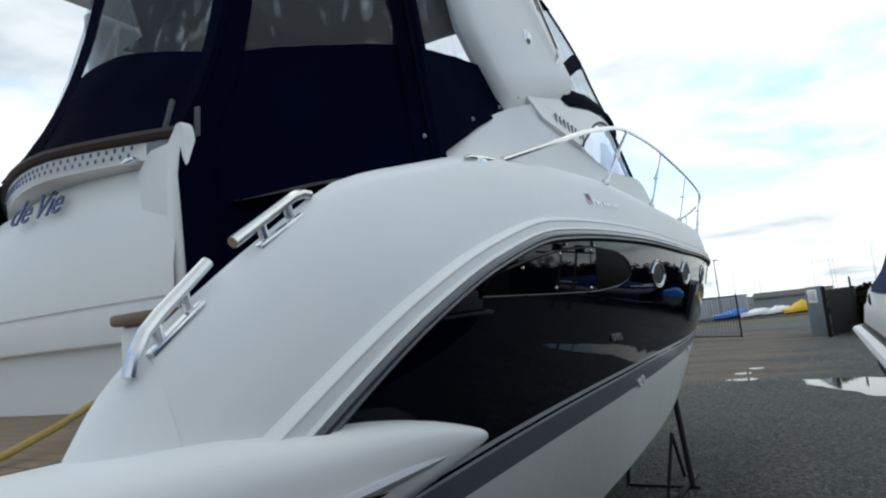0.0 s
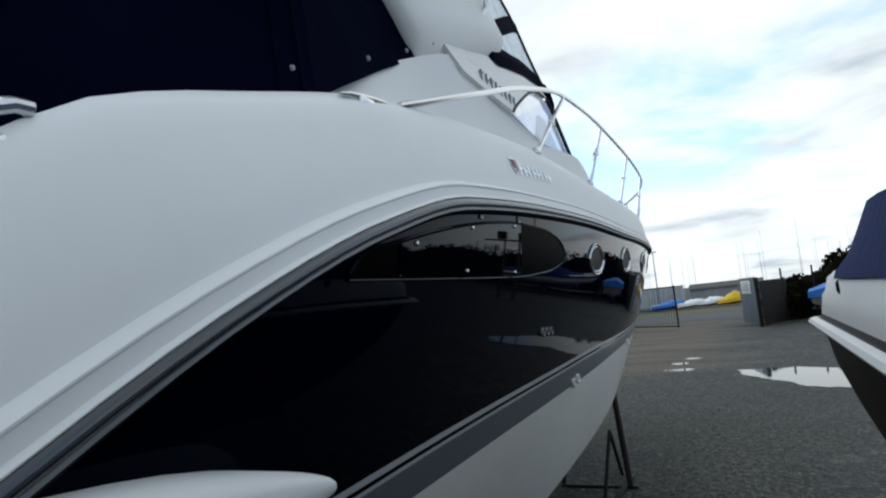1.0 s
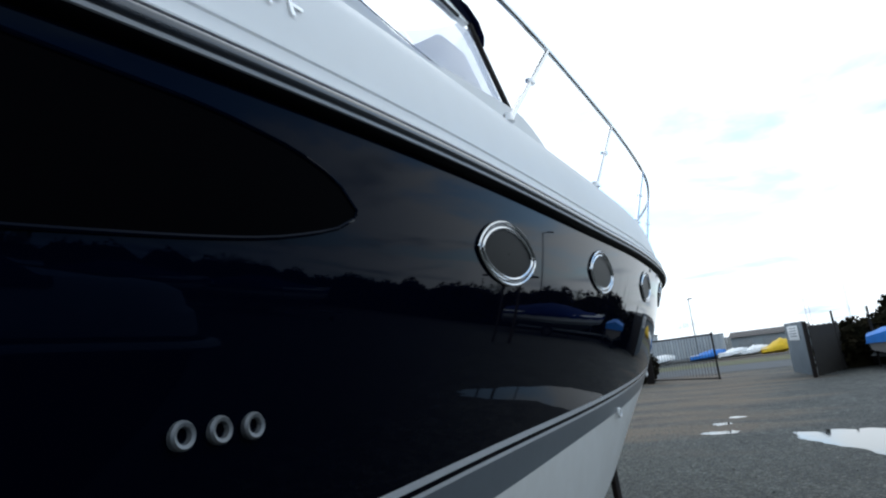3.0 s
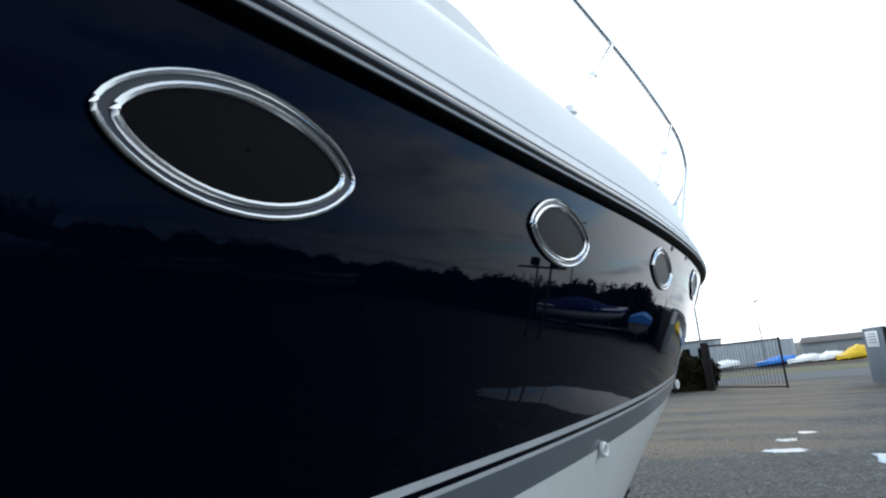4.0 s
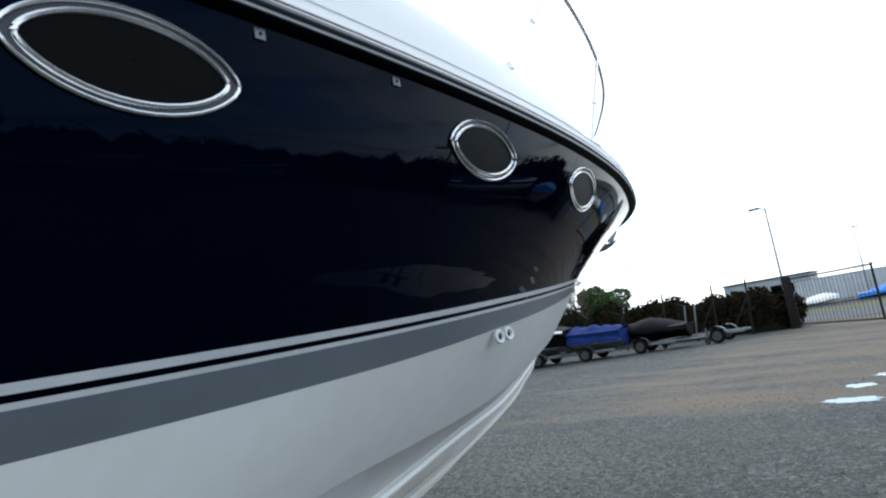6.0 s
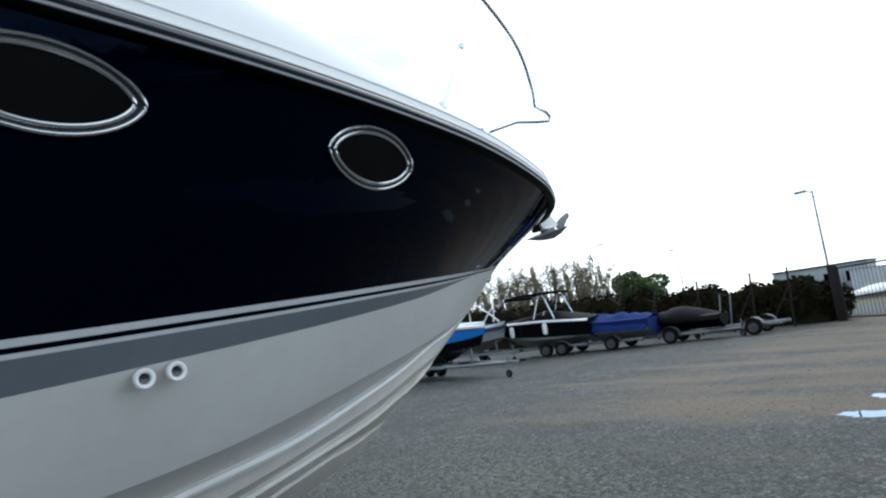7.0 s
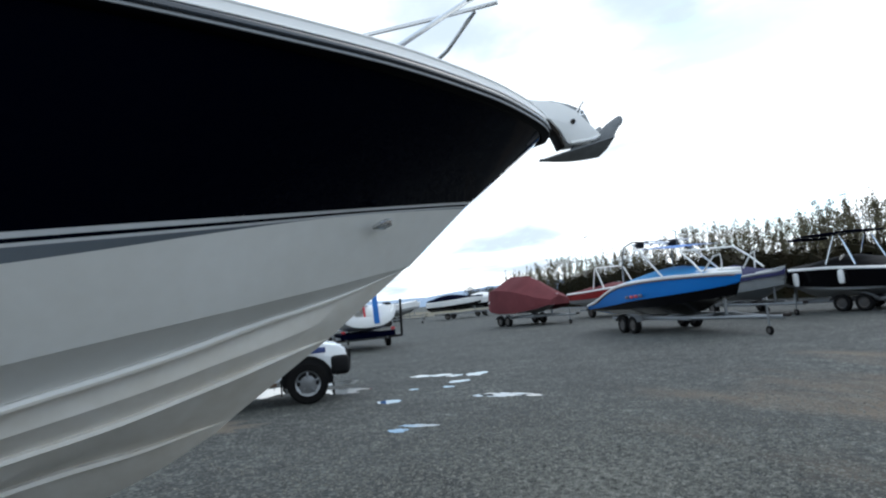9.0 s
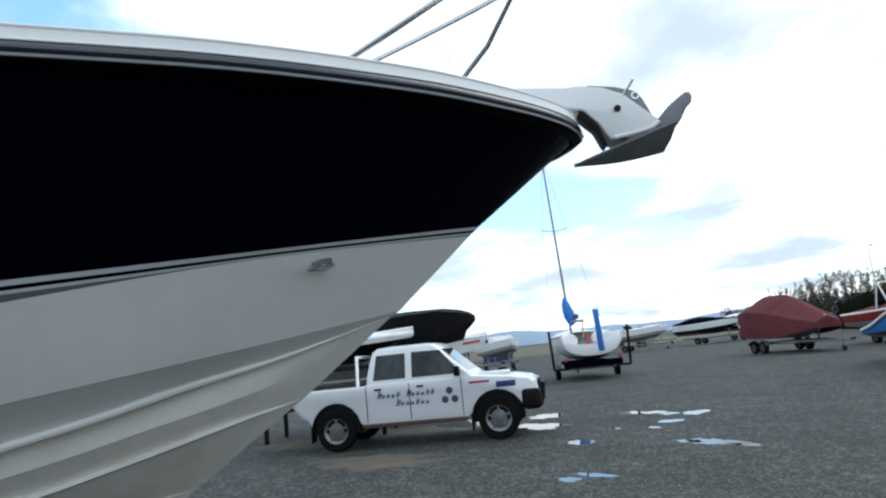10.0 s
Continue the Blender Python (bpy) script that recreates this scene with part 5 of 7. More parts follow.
part("lower_hull", loft(nb_rows([(0.02, 0.03, 1.62), (0.05, 0.06, 1.45), (0.12, 0.12, 1.25), (0.22, 0.22, 1.0), (0.40, 0.40, 0.62)])), neighbour_dark, neighbour, "dark weathered lower hull")
part("hull_band", loft(nb_rows([(0.068, 0.076, 1.42), (0.105, 0.11, 1.31)])), mat("ochre_band", (0.20, 0.11, 0.03), 0.6, spread=0.7, grain_scale=20), neighbour, "faded ochre band")
part("rub_rail", loft(nb_rows([(0.0, 0.0, 1.635), (-0.030, -0.026, 1.638), (-0.040, -0.035, 1.652), (-0.030, -0.026, 1.668), (0.0, 0.0, 1.672)])), gel_white, neighbour, "thick white rubbing rail")
part("rail_cove", loft(nb_rows([(0.0, 0.0, 1.672), (0.012, 0.018, 1.674), (0.022, 0.032, 1.690)])), rubber, neighbour)
part("cockpit_side", loft(nb_rows([(0.020, 0.030, 1.689), (0.032, 0.05, 1.78), (0.045, 0.08, 1.80), (0.06, 0.10, 1.86), (0.09, 0.16, 1.89), (0.2, 0.22, 1.895)])), gel_white, neighbour, "white cockpit side")
cover_rows = []
for q in [0.0] + frange(-0.03, -4.6, 22):
    top = spline([(-4.6, 2.45), (-1.6, 2.17), (-0.98, 2.135), (-0.52, 2.15), (-0.40, 2.13), (-0.28, 2.05), (-0.14, 1.95), (0.0, 1.875)], q)
    yy = q - 0.62
    x0 = nb_plan(yy, 0.06)
    side_pts = [(x0 - 0.012, yy, 1.855), (x0 + 0.0, yy, 1.89), (x0 + 0.02 + 0.22 * (top - 1.89) * 0.5, yy, 1.89 + (top - 1.89) * 0.5),
                (x0 + 0.03 + 0.22 * (top - 1.89) * 0.9, yy, 1.89 + (top - 1.89) * 0.92), (x0 + 0.10 + 0.22 * (top - 1.89), yy, top), (x0 + 0.45, yy, top + 0.04)]
    cover_rows.append(side_pts + [(2.02 - (p[0] - 0.0), p[1], p[2]) for p in reversed(side_pts)])
part("canvas_cover", loft(cover_rows), canvas_blue, neighbour, "blue canvas cover, laced tight")
part("side_vent", lathe([(0.0, 0.0), (-0.004, 0.018), (0.004, 0.028)], 12, "x", (0.055, -1.02, 1.825)), rubber, neighbour)
for y in frange(-0.3, -3.3, 9):
    part("lacing_hook", lathe([(0.0, 0.0), (-0.008, 0.008), (0.0, 0.012)], 8, "x", (nb_plan(y, 0.09), y - 0.2, 1.875)), chrome, neighbour)
part("end_wall", slab([(0.10, 1.86), (0.06, 1.62), (0.13, 1.40), (0.30, 1.0), (0.49, 0.64), (1.53, 0.64), (1.72, 1.0), (1.89, 1.40), (1.96, 1.62), (1.92, 1.86)], 0.03, "y", -5.60), gel_white, neighbour)
part("deck_top", slab([(0.22, -0.22), (1.80, -0.22), (1.80, -5.5), (0.22, -5.5)], 0.03, "z", 1.87), gel_white, neighbour)
part("keel_plate", slab([(0.40, -0.42), (1.62, -0.42), (1.62, -5.6), (0.40, -5.6)], 0.06, "z", 0.64), black_hull, neighbour)
for y in (-1.2, -4.2):
    ob = thing("timber_chock", "weathered timber chock under the cruiser", "timber block", pose(3.95, 5.98 + y, 0), "chocks under the cruiser")
    part("timber", box((1.3, 0.3, 0.62), (0, 0, 0.31), 0.015), wood_block, ob)

# ---- puddles ----
POOLS = []


def puddle(x, y, rx, ry, seed, turn=0.0, rough=0.5):
    """A thin film of water with a ragged shore."""
    POOLS.append((x, y, max(rx, ry), turn, rx, ry))
    rnd = random.Random(seed)
    off = rnd.uniform(0, 50)
    bm = bmesh.new()
    ring = []
    for i in range(72):
        a = 2 * math.pi * i / 72
        c = Vector((math.cos(a), math.sin(a), off))
        r = 1 + rough * noise.noise(c * 1.3) + rough * 0.7 * noise.noise(c * 3.1) + rough * 0.45 * noise.noise(c * 7.5)
        u, v = rx * r * math.cos(a), ry * r * math.sin(a)
        ring.append(bm.verts.new((x + u * math.cos(turn) - v * math.sin(turn), y + u * math.sin(turn) + v * math.cos(turn), 0.004)))
    bm.faces.new(ring)
    return tagged(part("puddle", bm, water, smooth=False), "shallow rainwater puddle lying in the gravel", "puddle", "puddles in the yard", kind="structure")


puddle(3.85, 15.75, 2.2, 0.95, 3, -0.95, 0.30)
puddle(0.80, 17.85, 0.34, 0.20, 5)
puddle(0.74, 19.2, 0.17, 0.2, 6)
puddle(0.95, 20.3, 0.20, 0.16, 7)
for px, py, rx, ry, sd, tn in ((-6.75, 15.5, 0.36, 0.13, 11, 0.75), (-6.35, 15.75, 0.22, 0.05, 12, 0.6), (-7.0, 15.2, 0.20, 0.07, 13, 0.8), (-10.05, 16.2, 0.30, 0.13, 14, -0.5), (-10.9, 15.2, 0.25, 0.13, 15, 0.4),
                               (-10.6, 15.6, 0.24, 0.12, 16, 0.6), (-10.2, 15.75, 0.16, 0.10, 23, 0.2), (-9.2, 15.5, 0.16, 0.13, 24, 0.3), (-5.15, 13.35, 0.14, 0.07, 17, 0.4), (-5.3, 13.66, 0.26, 0.05, 18, 0.9),
                               (-7.75, 13.8, 0.22, 0.10, 19, 0.6), (-10.1, 13.3, 0.55, 0.22, 20, 0.7), (-11.7, 13.5, 0.35, 0.2, 25, 0.5), (-11.6, 12.0, 0.7, 0.45, 26, 0.5), (-8.6, 15.1, 0.12, 0.06, 21, 0.3), (-8.9, 14.5, 0.1, 0.05, 22, 0.3)):
    puddle(px, py, rx * 1.05, ry * 1.7, sd, tn)
for px, py, rx, ry, sd, tn in ((-11.4, 10.6, 1.6, 0.7, 40, 1.4), (-7.7, 10.5, 1.1, 0.5, 41, 1.2), (-10.8, 8.4, 1.0, 0.8, 42, 1.3)):
    bm = puddle(px, py, rx, ry, sd, tn, 0.6)
    bm.name = "sand_patch"
    bm.data.materials[0] = sand_mat
    bm.location.z = -0.002
    tagged(bm, "patch of pale sand trodden into the gravel", "sand", "sand patches", kind="structure")

# ---- wheels and trailers ----
rim_dark = mat("dull_rim", (0.05, 0.052, 0.055), 0.6, metal=0.2, spread=0.6, spread_to=(0.09, 0.07, 0.05))

def wheel(parent, x, y, z, r, w, hub=None):
    t = part("wheel", lathe([(-w / 2, r * 0.62), (-w / 2, r * 0.92), (-w * 0.36, r), (w * 0.36, r), (w / 2, r * 0.92), (w / 2, r * 0.62)], 24, "x", (x, y, z)), tyre, parent, "black tyre")
    part("rim", lathe([(-w * 0.40, 0.0), (-w * 0.40, r * 0.2), (-w * 0.30, r * 0.5), (-w * 0.45, r * 0.63), (w * 0.45, r * 0.63), (w * 0.30, r * 0.5), (w * 0.40, r * 0.2), (w * 0.40, 0.0)], 18, "x", (x, y, z)), hub or rim_dark, t, "dull steel wheel rim")
    for k in range(5):
        a = 2 * math.pi * k / 5
        for s in (-1, 1):
            part("rim_spoke", box((0.01, r * 0.10, r * 0.42), (0, 0, r * 0.38), 0.003, Matrix.Translation((x + s * w * 0.36, y, z)) @ Matrix.Rotation(a, 4, "X")), hub or rim_dark, t)
    return t


def trailer(m, length, width, axles=1, reach=1.8, group="boat trailers", bed=0.42, label="galvanised steel boat trailer with jockey wheel"):
    ob = thing("boat_trailer", label, "trailer", m, group)
    for s in (-1, 1):
        part("side_beam", box((0.07, length * 0.8, 0.11), (s * width * 0.36, -length * 0.08, bed), 0.008), galv, ob)
        part("draw_beam", tube([(s * width * 0.36, length * 0.30, bed), (0.0, length * 0.5 + reach * 0.55, bed - 0.02)], 0.045, 6), galv, ob)
        for a in range(axles):
            y = -length * 0.18 - 0.36 + 0.72 * a if axles > 1 else -length * 0.15
            wheel(ob, s * width * 0.52, y, 0.29, 0.29, 0.19)
        y0 = -length * 0.18 if axles > 1 else -length * 0.15
        half = 0.75 if axles > 1 else 0.38
        part("mudguard", loft([[(s * width * 0.52 - 0.12, y0 + half * math.cos(a), 0.36 + 0.28 * math.sin(a)), (s * width * 0.52 + 0.12, y0 + half * math.cos(a), 0.36 + 0.28 * math.sin(a))] for a in frange(0.1, math.pi - 0.1, 12)]), galv, ob)
    for y in (-length * 0.42, -length * 0.12, length * 0.15):
        part("cross_beam", box((width * 0.74, 0.06, 0.08), (0, y, bed - 0.02), 0.006), galv, ob)
    part("drawbar", box((0.09, reach, 0.09), (0, length * 0.5 + reach * 0.3, bed - 0.02), 0.01), galv, ob)
    part("hitch", box((0.08, 0.22, 0.08), (0, length * 0.5 + reach * 0.85, bed + 0.03), 0.02), steel_dark, ob)
    part("winch_post", box((0.07, 0.07, 0.62), (0, length * 0.42, bed + 0.31), 0.008), galv, ob)
    part("jockey_post", tube([(0.1, length * 0.5 + reach * 0.6, bed + 0.3), (0.1, length * 0.5 + reach * 0.6, 0.2)], 0.025, 8), galv, ob)
    wheel(ob, 0.1, length * 0.5 + reach * 0.6, 0.11, 0.11, 0.07)
    return ob


def hull_section(f, L, B, keel, st, bow, rake=0.14, sheer_line=None):
    """Half-section of a small planing boat at f (0 stern, 1 bow): keel, chine, gunwale."""
    y = -L / 2 + L * f
    b = B / 2 * (1 - max(0.0, (f - 0.45) / 0.55) ** 2.3)
    sheer = spline(sheer_line, f) if sheer_line else keel + st + (bow - st) * f ** 1.6
    kz = keel + max(0.0, (f - 0.62) / 0.38) ** 2.2 * (bow * 0.78)
    cz = keel + 0.24 + 0.5 * max(0.0, f - 0.3) ** 1.6 * bow
    cz = min(cz, sheer - 0.05)
    yk = y - rake * L * max(0.0, (f - 0.6) / 0.4) ** 2 * 0.75
    return [Vector((0.001, yk, kz)), Vector((b * 0.86, y - rake * L * max(0, (f - 0.6) / 0.4) ** 2 * 0.3, cz)), Vector((b, y, sheer))], b, sheer, y


def small_boat(name, label, m, L, B, keel, st, bow, top_mat, low_mat, deck_mat, group="boats ashore", category="motorboat", split=0.35, screen=True, deck=True, sheer_line=None, split_line=None):
    ob = thing(name, label, category, m, group)
    up, low, gun, dk = [], [], [], []
    for f in frange(0, 1, 22):
        (k, c, g), b, sheer, y = hull_section(f, L, B, keel, st, bow, sheer_line=sheer_line)
        mid = c.lerp(g, split)
        if split_line:
            mid = c.lerp(g, min(0.97, max(0.02, (spline(split_line, f) - c.z) / max(0.05, g.z - c.z))))
        mid.x += 0.03 * min(1, b)
        low.append([k, k.lerp(c, 0.5) + Vector((0, 0, 0.02)), c, c.lerp(mid, 0.5), mid])
        up.append([mid, mid.lerp(g, 0.35) + Vector((0.015, 0, 0)), mid.lerp(g, 0.75), g])
        w = min(1.0, b / 0.3)
        gun.append([g, g + Vector((0.03 * w, 0, 0.02)), g + Vector((0.025 * w, 0, 0.07)), g + Vector((-0.05 * w, 0, 0.10)), g + Vector((-0.18 * w, 0, 0.10))])
        if f > 0.42:
            dk.append([(max(0, b - 0.18 * w), y, sheer + 0.10), (b * 0.5, y, sheer + 0.16), (0, y, sheer + 0.19)])
    part("bottom", loft(low, True), low_mat, ob)
    part("topside", loft(up, True), top_mat, ob)
    part("gunwale", loft(gun, True), deck_mat, ob)
    if deck:
        part("foredeck", loft(dk, True), deck_mat, ob)
    (k, c, g), b, sheer, y = hull_section(0, L, B, keel, st, bow, sheer_line=sheer_line)
    part("transom", slab([(0, k.z), (c.x, c.z), (g.x, g.z + 0.08), (-g.x, g.z + 0.08), (-c.x, c.z)], 0.04, "y", y), top_mat, ob)
    if deck:
        inner = []
        for f in frange(0.0, 0.44, 6):
            _, b, sheer, y = hull_section(f, L, B, keel, st, bow, sheer_line=sheer_line)
            inner.append([(b - 0.18, y, sheer + 0.10), (b - 0.25, y, keel + 0.45), (0, y, keel + 0.42)])
        part("cockpit", loft(inner, True), grey_hull, ob)
    if screen:
        sc = []
        _, b, sheer, y = hull_section(0.50, L, B, keel, st, bow, sheer_line=sheer_line)
        for x in frange(-1, 1, 9):
            q = 1 - x * x
            sc.append([(x * b * 0.86, y - 0.35 + 0.55 * q, sheer + 0.10), (x * b * 0.72, y - 0.65 + 0.5 * q, sheer + 0.46)])
        part("windscreen", loft(sc), dark_glass, ob, "dark raked windscreen")
    return ob


def cover_over(ob, L, B, keel, st, bow, peak, material, label, sag=0.06, seed=1, at=0.45, low=0.12, sheer_line=None, width=0.36, span=(-0.02, 1.0)):
    """A tight cover over a boat, with a ridge and folds."""
    rows = []
    for f in frange(span[0], span[1], 40):
        ff = min(1, max(0, f))
        _, b, sheer, y = hull_section(ff, L, B, keel, st, bow, sheer_line=sheer_line)
        ridge = sheer + 0.10 + peak * math.exp(-((ff - at) / width) ** 2) + sag * noise.noise(Vector((f * 9, seed * 3.3, 0)))
        b += 0.06
        row = []
        for k in frange(0, 1, 12):
            a = k * math.pi / 2
            drop = -low - 0.05 * noise.noise(Vector((f * 14, seed * 1.7, 5)))
            x = b * math.cos(a) ** 0.75 if k < 1 else 0.0
            z = sheer + drop + (ridge - sheer - drop) * (k ** 0.85)
            z += sag * 0.5 * noise.noise(Vector((f * 11, k * 5, seed)))
            row.append((x, y + (0.03 if f >= 1 else 0), z))
        rows.append(row)
    part("cover", loft(rows, True), material, ob, label)


def tower(ob, y, half, base, top, lean=-0.5, material=None):
    material = material or gel_white
    for s in (-1, 1):
        part("tower_leg", tube([(s * half, y + 0.5, base), (s * half * 0.92, y + 0.5 + lean * 0.8, top - 0.08), (s * half * 0.7, y + 0.5 + lean, top)], 0.035, 8), material, ob)
        part("tower_leg", tube([(s * half, y - 0.55, base), (s * half * 0.92, y + 0.2 + lean * 0.6, top - 0.1)], 0.03, 8), material, ob)
    part("tower_bar", tube([(-half * 0.72, y + 0.5 + lean, top), (half * 0.72, y + 0.5 + lean, top)], 0.035, 8), material, ob)


def heading(dx, dy):
    return math.degrees(math.atan2(-dx, dy))


# blue ski boat on a twin-axle trailer
rz = heading(6.2, -0.65)
SKI_SHEER = [(0.0, 0.90), (0.03, 0.95), (0.10, 1.05), (0.19, 1.26), (0.28, 1.44), (0.38, 1.55), (0.53, 1.61), (0.73, 1.64), (0.9, 1.62), (1.0, 1.58)]
ski = small_boat("ski_boat", "bright blue and black ski boat with white tower, on a trailer", pose(-14.75, 24.65, 0, 0, 0, rz), 7.6, 2.3, 0.52, 0.62, 0.98, blue_hull, black_hull, gel_white, split=0.22, screen=False,
                 sheer_line=SKI_SHEER, split_line=[(0.0, 0.80), (0.2, 0.90), (0.44, 1.04), (0.74, 1.17), (0.93, 1.28), (1.0, 1.36)])
cover_over(ski, 7.6, 2.1, 0.60, 0.62, 0.98, 0.30, cover_turquoise, "turquoise blue cockpit cover", 0.04, 2, 0.58, -0.06, SKI_SHEER, 0.20, (0.26, 0.88))
part("bathing_board", box((1.9, 0.5, 0.05), (0, -3.9, 0.93), 0.02), gel_white, ski, "white bathing board")
for k in (-1, 1):
    part("tower_leg", tube([(k * 1.0, 1.55, 1.70), (k * 0.97, 0.9, 2.15), (k * 0.92, 0.2, 2.60), (k * 0.85, -0.4, 2.88)], 0.028, 8), gel_white, ski, "white tower leg")
    part("tower_leg", tube([(k * 0.95, 3.45, 1.72), (k * 0.92, 3.0, 2.05), (k * 0.88, 2.4, 2.40)], 0.026, 8), gel_white, ski, "white tower leg")
    part("tower_leg", tube([(k * 0.98, -1.0, 1.62), (k * 0.94, -1.05, 2.2), (k * 0.88, -0.9, 2.85)], 0.024, 8), galv, ski, "thin tower brace")
    part("bow_frame", tube([(k * 0.62, 3.05, 1.74), (k * 0.58, 3.5, 2.12), (k * 0.52, 3.72, 2.16), (k * 0.5, 3.72, 1.95), (k * 0.5, 3.68, 1.72)], 0.022, 6), gel_white, ski, "white bow frame")
    part("gunwale_stripe", tube([(k * (hull_section(f, 7.6, 2.3, 0.52, 0.62, 0.98, sheer_line=SKI_SHEER)[1] + 0.014), -3.8 + 7.6 * f, spline(SKI_SHEER, f) - 0.02) for f in frange(0.05, 0.98, 24)], 0.018, 6), teak_edge, ski, "thin tan stripe")
part("tower_bar", tube([(-0.85, -0.4, 2.88), (0.85, -0.4, 2.88)], 0.028, 8), gel_white, ski)
part("tower_bar", tube([(-0.88, 2.4, 2.40), (0.88, 2.4, 2.40)], 0.026, 8), gel_white, ski)
part("tower_bimini", loft([[(x, -0.9 + 3.2 * k, 2.72 + 0.06 * math.sin(k * 2.6) - 0.04 * x * x - 0.20 * k) for k in frange(0, 1, 12)] for x in frange(-0.95, 0.95, 9)]), tarp_bright, ski, "blue tower bimini")
for k in range(4):
    part("board_rack", tube([(-0.75 + 0.5 * k, -1.2, 2.86), (-0.75 + 0.5 * k, -0.5, 2.98), (-0.75 + 0.5 * k, 0.5, 2.86)], 0.022, 6), steel_dark if k % 2 else gel_white, ski)
for k in (-1, 1):
    part("roof_speaker", lathe([(-0.18, 0.0), (-0.17, 0.10), (0.1, 0.12), (0.17, 0.11), (0.18, 0.0)], 14, "y", (k * 0.62, -0.35, 2.84)), plastic_black, ski, "black tower loudspeaker")
part("tow_mast", tube([(0.0, 0.9, 2.6), (0.0, 0.9, 3.12), (0.12, 0.9, 3.14)], 0.02, 6), galv, ski)
for k in range(4):
    for q in (-1, 1):
        part("side_mark", box((0.012, 0.22, 0.09), (q * 1.165, -0.55 + 0.30 * k, 1.17 + 0.012 * k), 0.004), badge_red if k in (1, 2) else letter_dark, ski)
trailer(pose(-14.3, 24.55, 0, 0, 0, rz), 6.0, 2.1, 2, 2.2, bed=0.46)

# purple-covered boat behind it
b2 = small_boat("speedboat", "grey speedboat under a purple canvas cover", pose(-17.7, 30.4, 0, 0, 0, heading(1, -0.25)), 5.8, 2.1, 0.55, 0.7, 1.0, grey_hull, grey_hull, grey_hull, screen=False)
cover_over(b2, 5.8, 2.1, 0.55, 0.7, 1.0, 0.55, canvas_purple, "purple canvas cover", 0.05, 4, 0.35)
trailer(pose(-17.7, 30.4, 0, 0, 0, heading(1, -0.25)), 4.8, 1.9, 1, 1.6)

# black and white boat with bimini
B3_SHEER = [(0.0, 1.28), (0.2, 1.36), (0.5, 1.46), (0.8, 1.48), (1.0, 1.40)]
b3 = small_boat("speedboat", "black and white speedboat with raised dark bimini", pose(-14.3, 31.6, 0, 0, 0, heading(-1, -0.18)), 5.0, 2.2, 0.48, 0.95, 1.0, black_hull, grey_hull, gel_white, split=0.34, deck=False, sheer_line=B3_SHEER, split_line=[(0.0, 0.74), (0.4, 0.82), (0.75, 0.95), (1.0, 1.12)])
cover_over(b3, 5.0, 2.0, 0.65, 0.95, 1.0, 0.34, canvas_black, "black cockpit cover", 0.04, 5, 0.40, -0.06, B3_SHEER)
part("bimini", slab([(-1.0, -1.0), (1.0, -1.0), (0.95, 0.9), (-0.95, 0.9)], 0.05, "z", 2.68, 0.02), canvas, b3, "dark canvas bimini")
part("bimini_tail", slab([(-0.95, 0.9), (0.95, 0.9), (0.9, 1.3), (-0.9, 1.3)], 0.09, "z", 2.60, 0.03), canvas, b3)
tower(b3, -0.5, 1.0, 1.45, 2.66, -0.5, chrome)
for y in (-0.6, 1.0):
    for s in (-1, 1):
        part("fender", lathe([(-0.24, 0.0), (-0.22, 0.08), (-0.1, 0.10), (0.1, 0.10), (0.22, 0.08), (0.24, 0.0)], 12, "z", (s * 1.16, y, 1.18)), gel_white, b3, "white inflatable fender")
trailer(pose(-14.3, 31.6, 0, 0, 0, heading(-1, -0.18)), 4.4, 1.9, 2, 1.7, bed=0.36)

# blue-covered boat
b4 = small_boat("speedboat", "low speedboat wrapped in a royal blue cover", pose(-11.6, 32.2, 0, 0, 0, heading(-1, -0.12)), 4.2, 1.9, 0.42, 0.62, 0.80, canvas_blue, grey_hull, canvas_blue, screen=False)
cover_over(b4, 4.2, 1.95, 0.42, 0.62, 0.80, 0.26, canvas_blue, "royal blue crumpled cover", 0.20, 7, 0.45, 0.34, width=0.5)
trailer(pose(-11.6, 32.2, 0, 0, 0, heading(-1, -0.12)), 3.6, 1.8, 1, 1.2, bed=0.34)

# black-covered water scooter and an empty trailer
b5 = small_boat("water_scooter", "water scooter under a glossy black cover on its trailer", pose(-8.6, 33.0, 0, 0, 0, heading(-1, -0.1)), 2.9, 1.15, 0.42, 0.42, 0.55, plastic_black, rubber, plastic_black, screen=False, category="watercraft")
cover_over(b5, 2.9, 1.2, 0.42, 0.42, 0.55, 0.36, canvas_black, "glossy black cover", 0.03, 9, 0.5, 0.1)
trailer(pose(-8.6, 33.0, 0, 0, 0, heading(1, 0.1)), 2.9, 1.2, 1, 1.0, bed=0.32)
trailer(pose(-6.6, 33.8, 0, 0, 0, heading(-1, -0.05)), 2.8, 1.4, 1, 1.0, bed=0.36, label="empty galvanised boat trailer with upright winch post")
for x in (-7.6, -7.2):
    part("post", tube([(x, 33.8, 0.36), (x + 0.15, 33.8, 1.6)], 0.03, 6), galv, None)
bpy.data.objects["post"].name = "winch_mast"
for ob in [o for o in bpy.data.objects if o.parent is None and o.name.startswith(("post", "winch_mast"))]:
    ob.name = "winch_mast"
    tagged(ob, "leaning galvanised winch mast on an empty trailer", "mast", "winch masts")

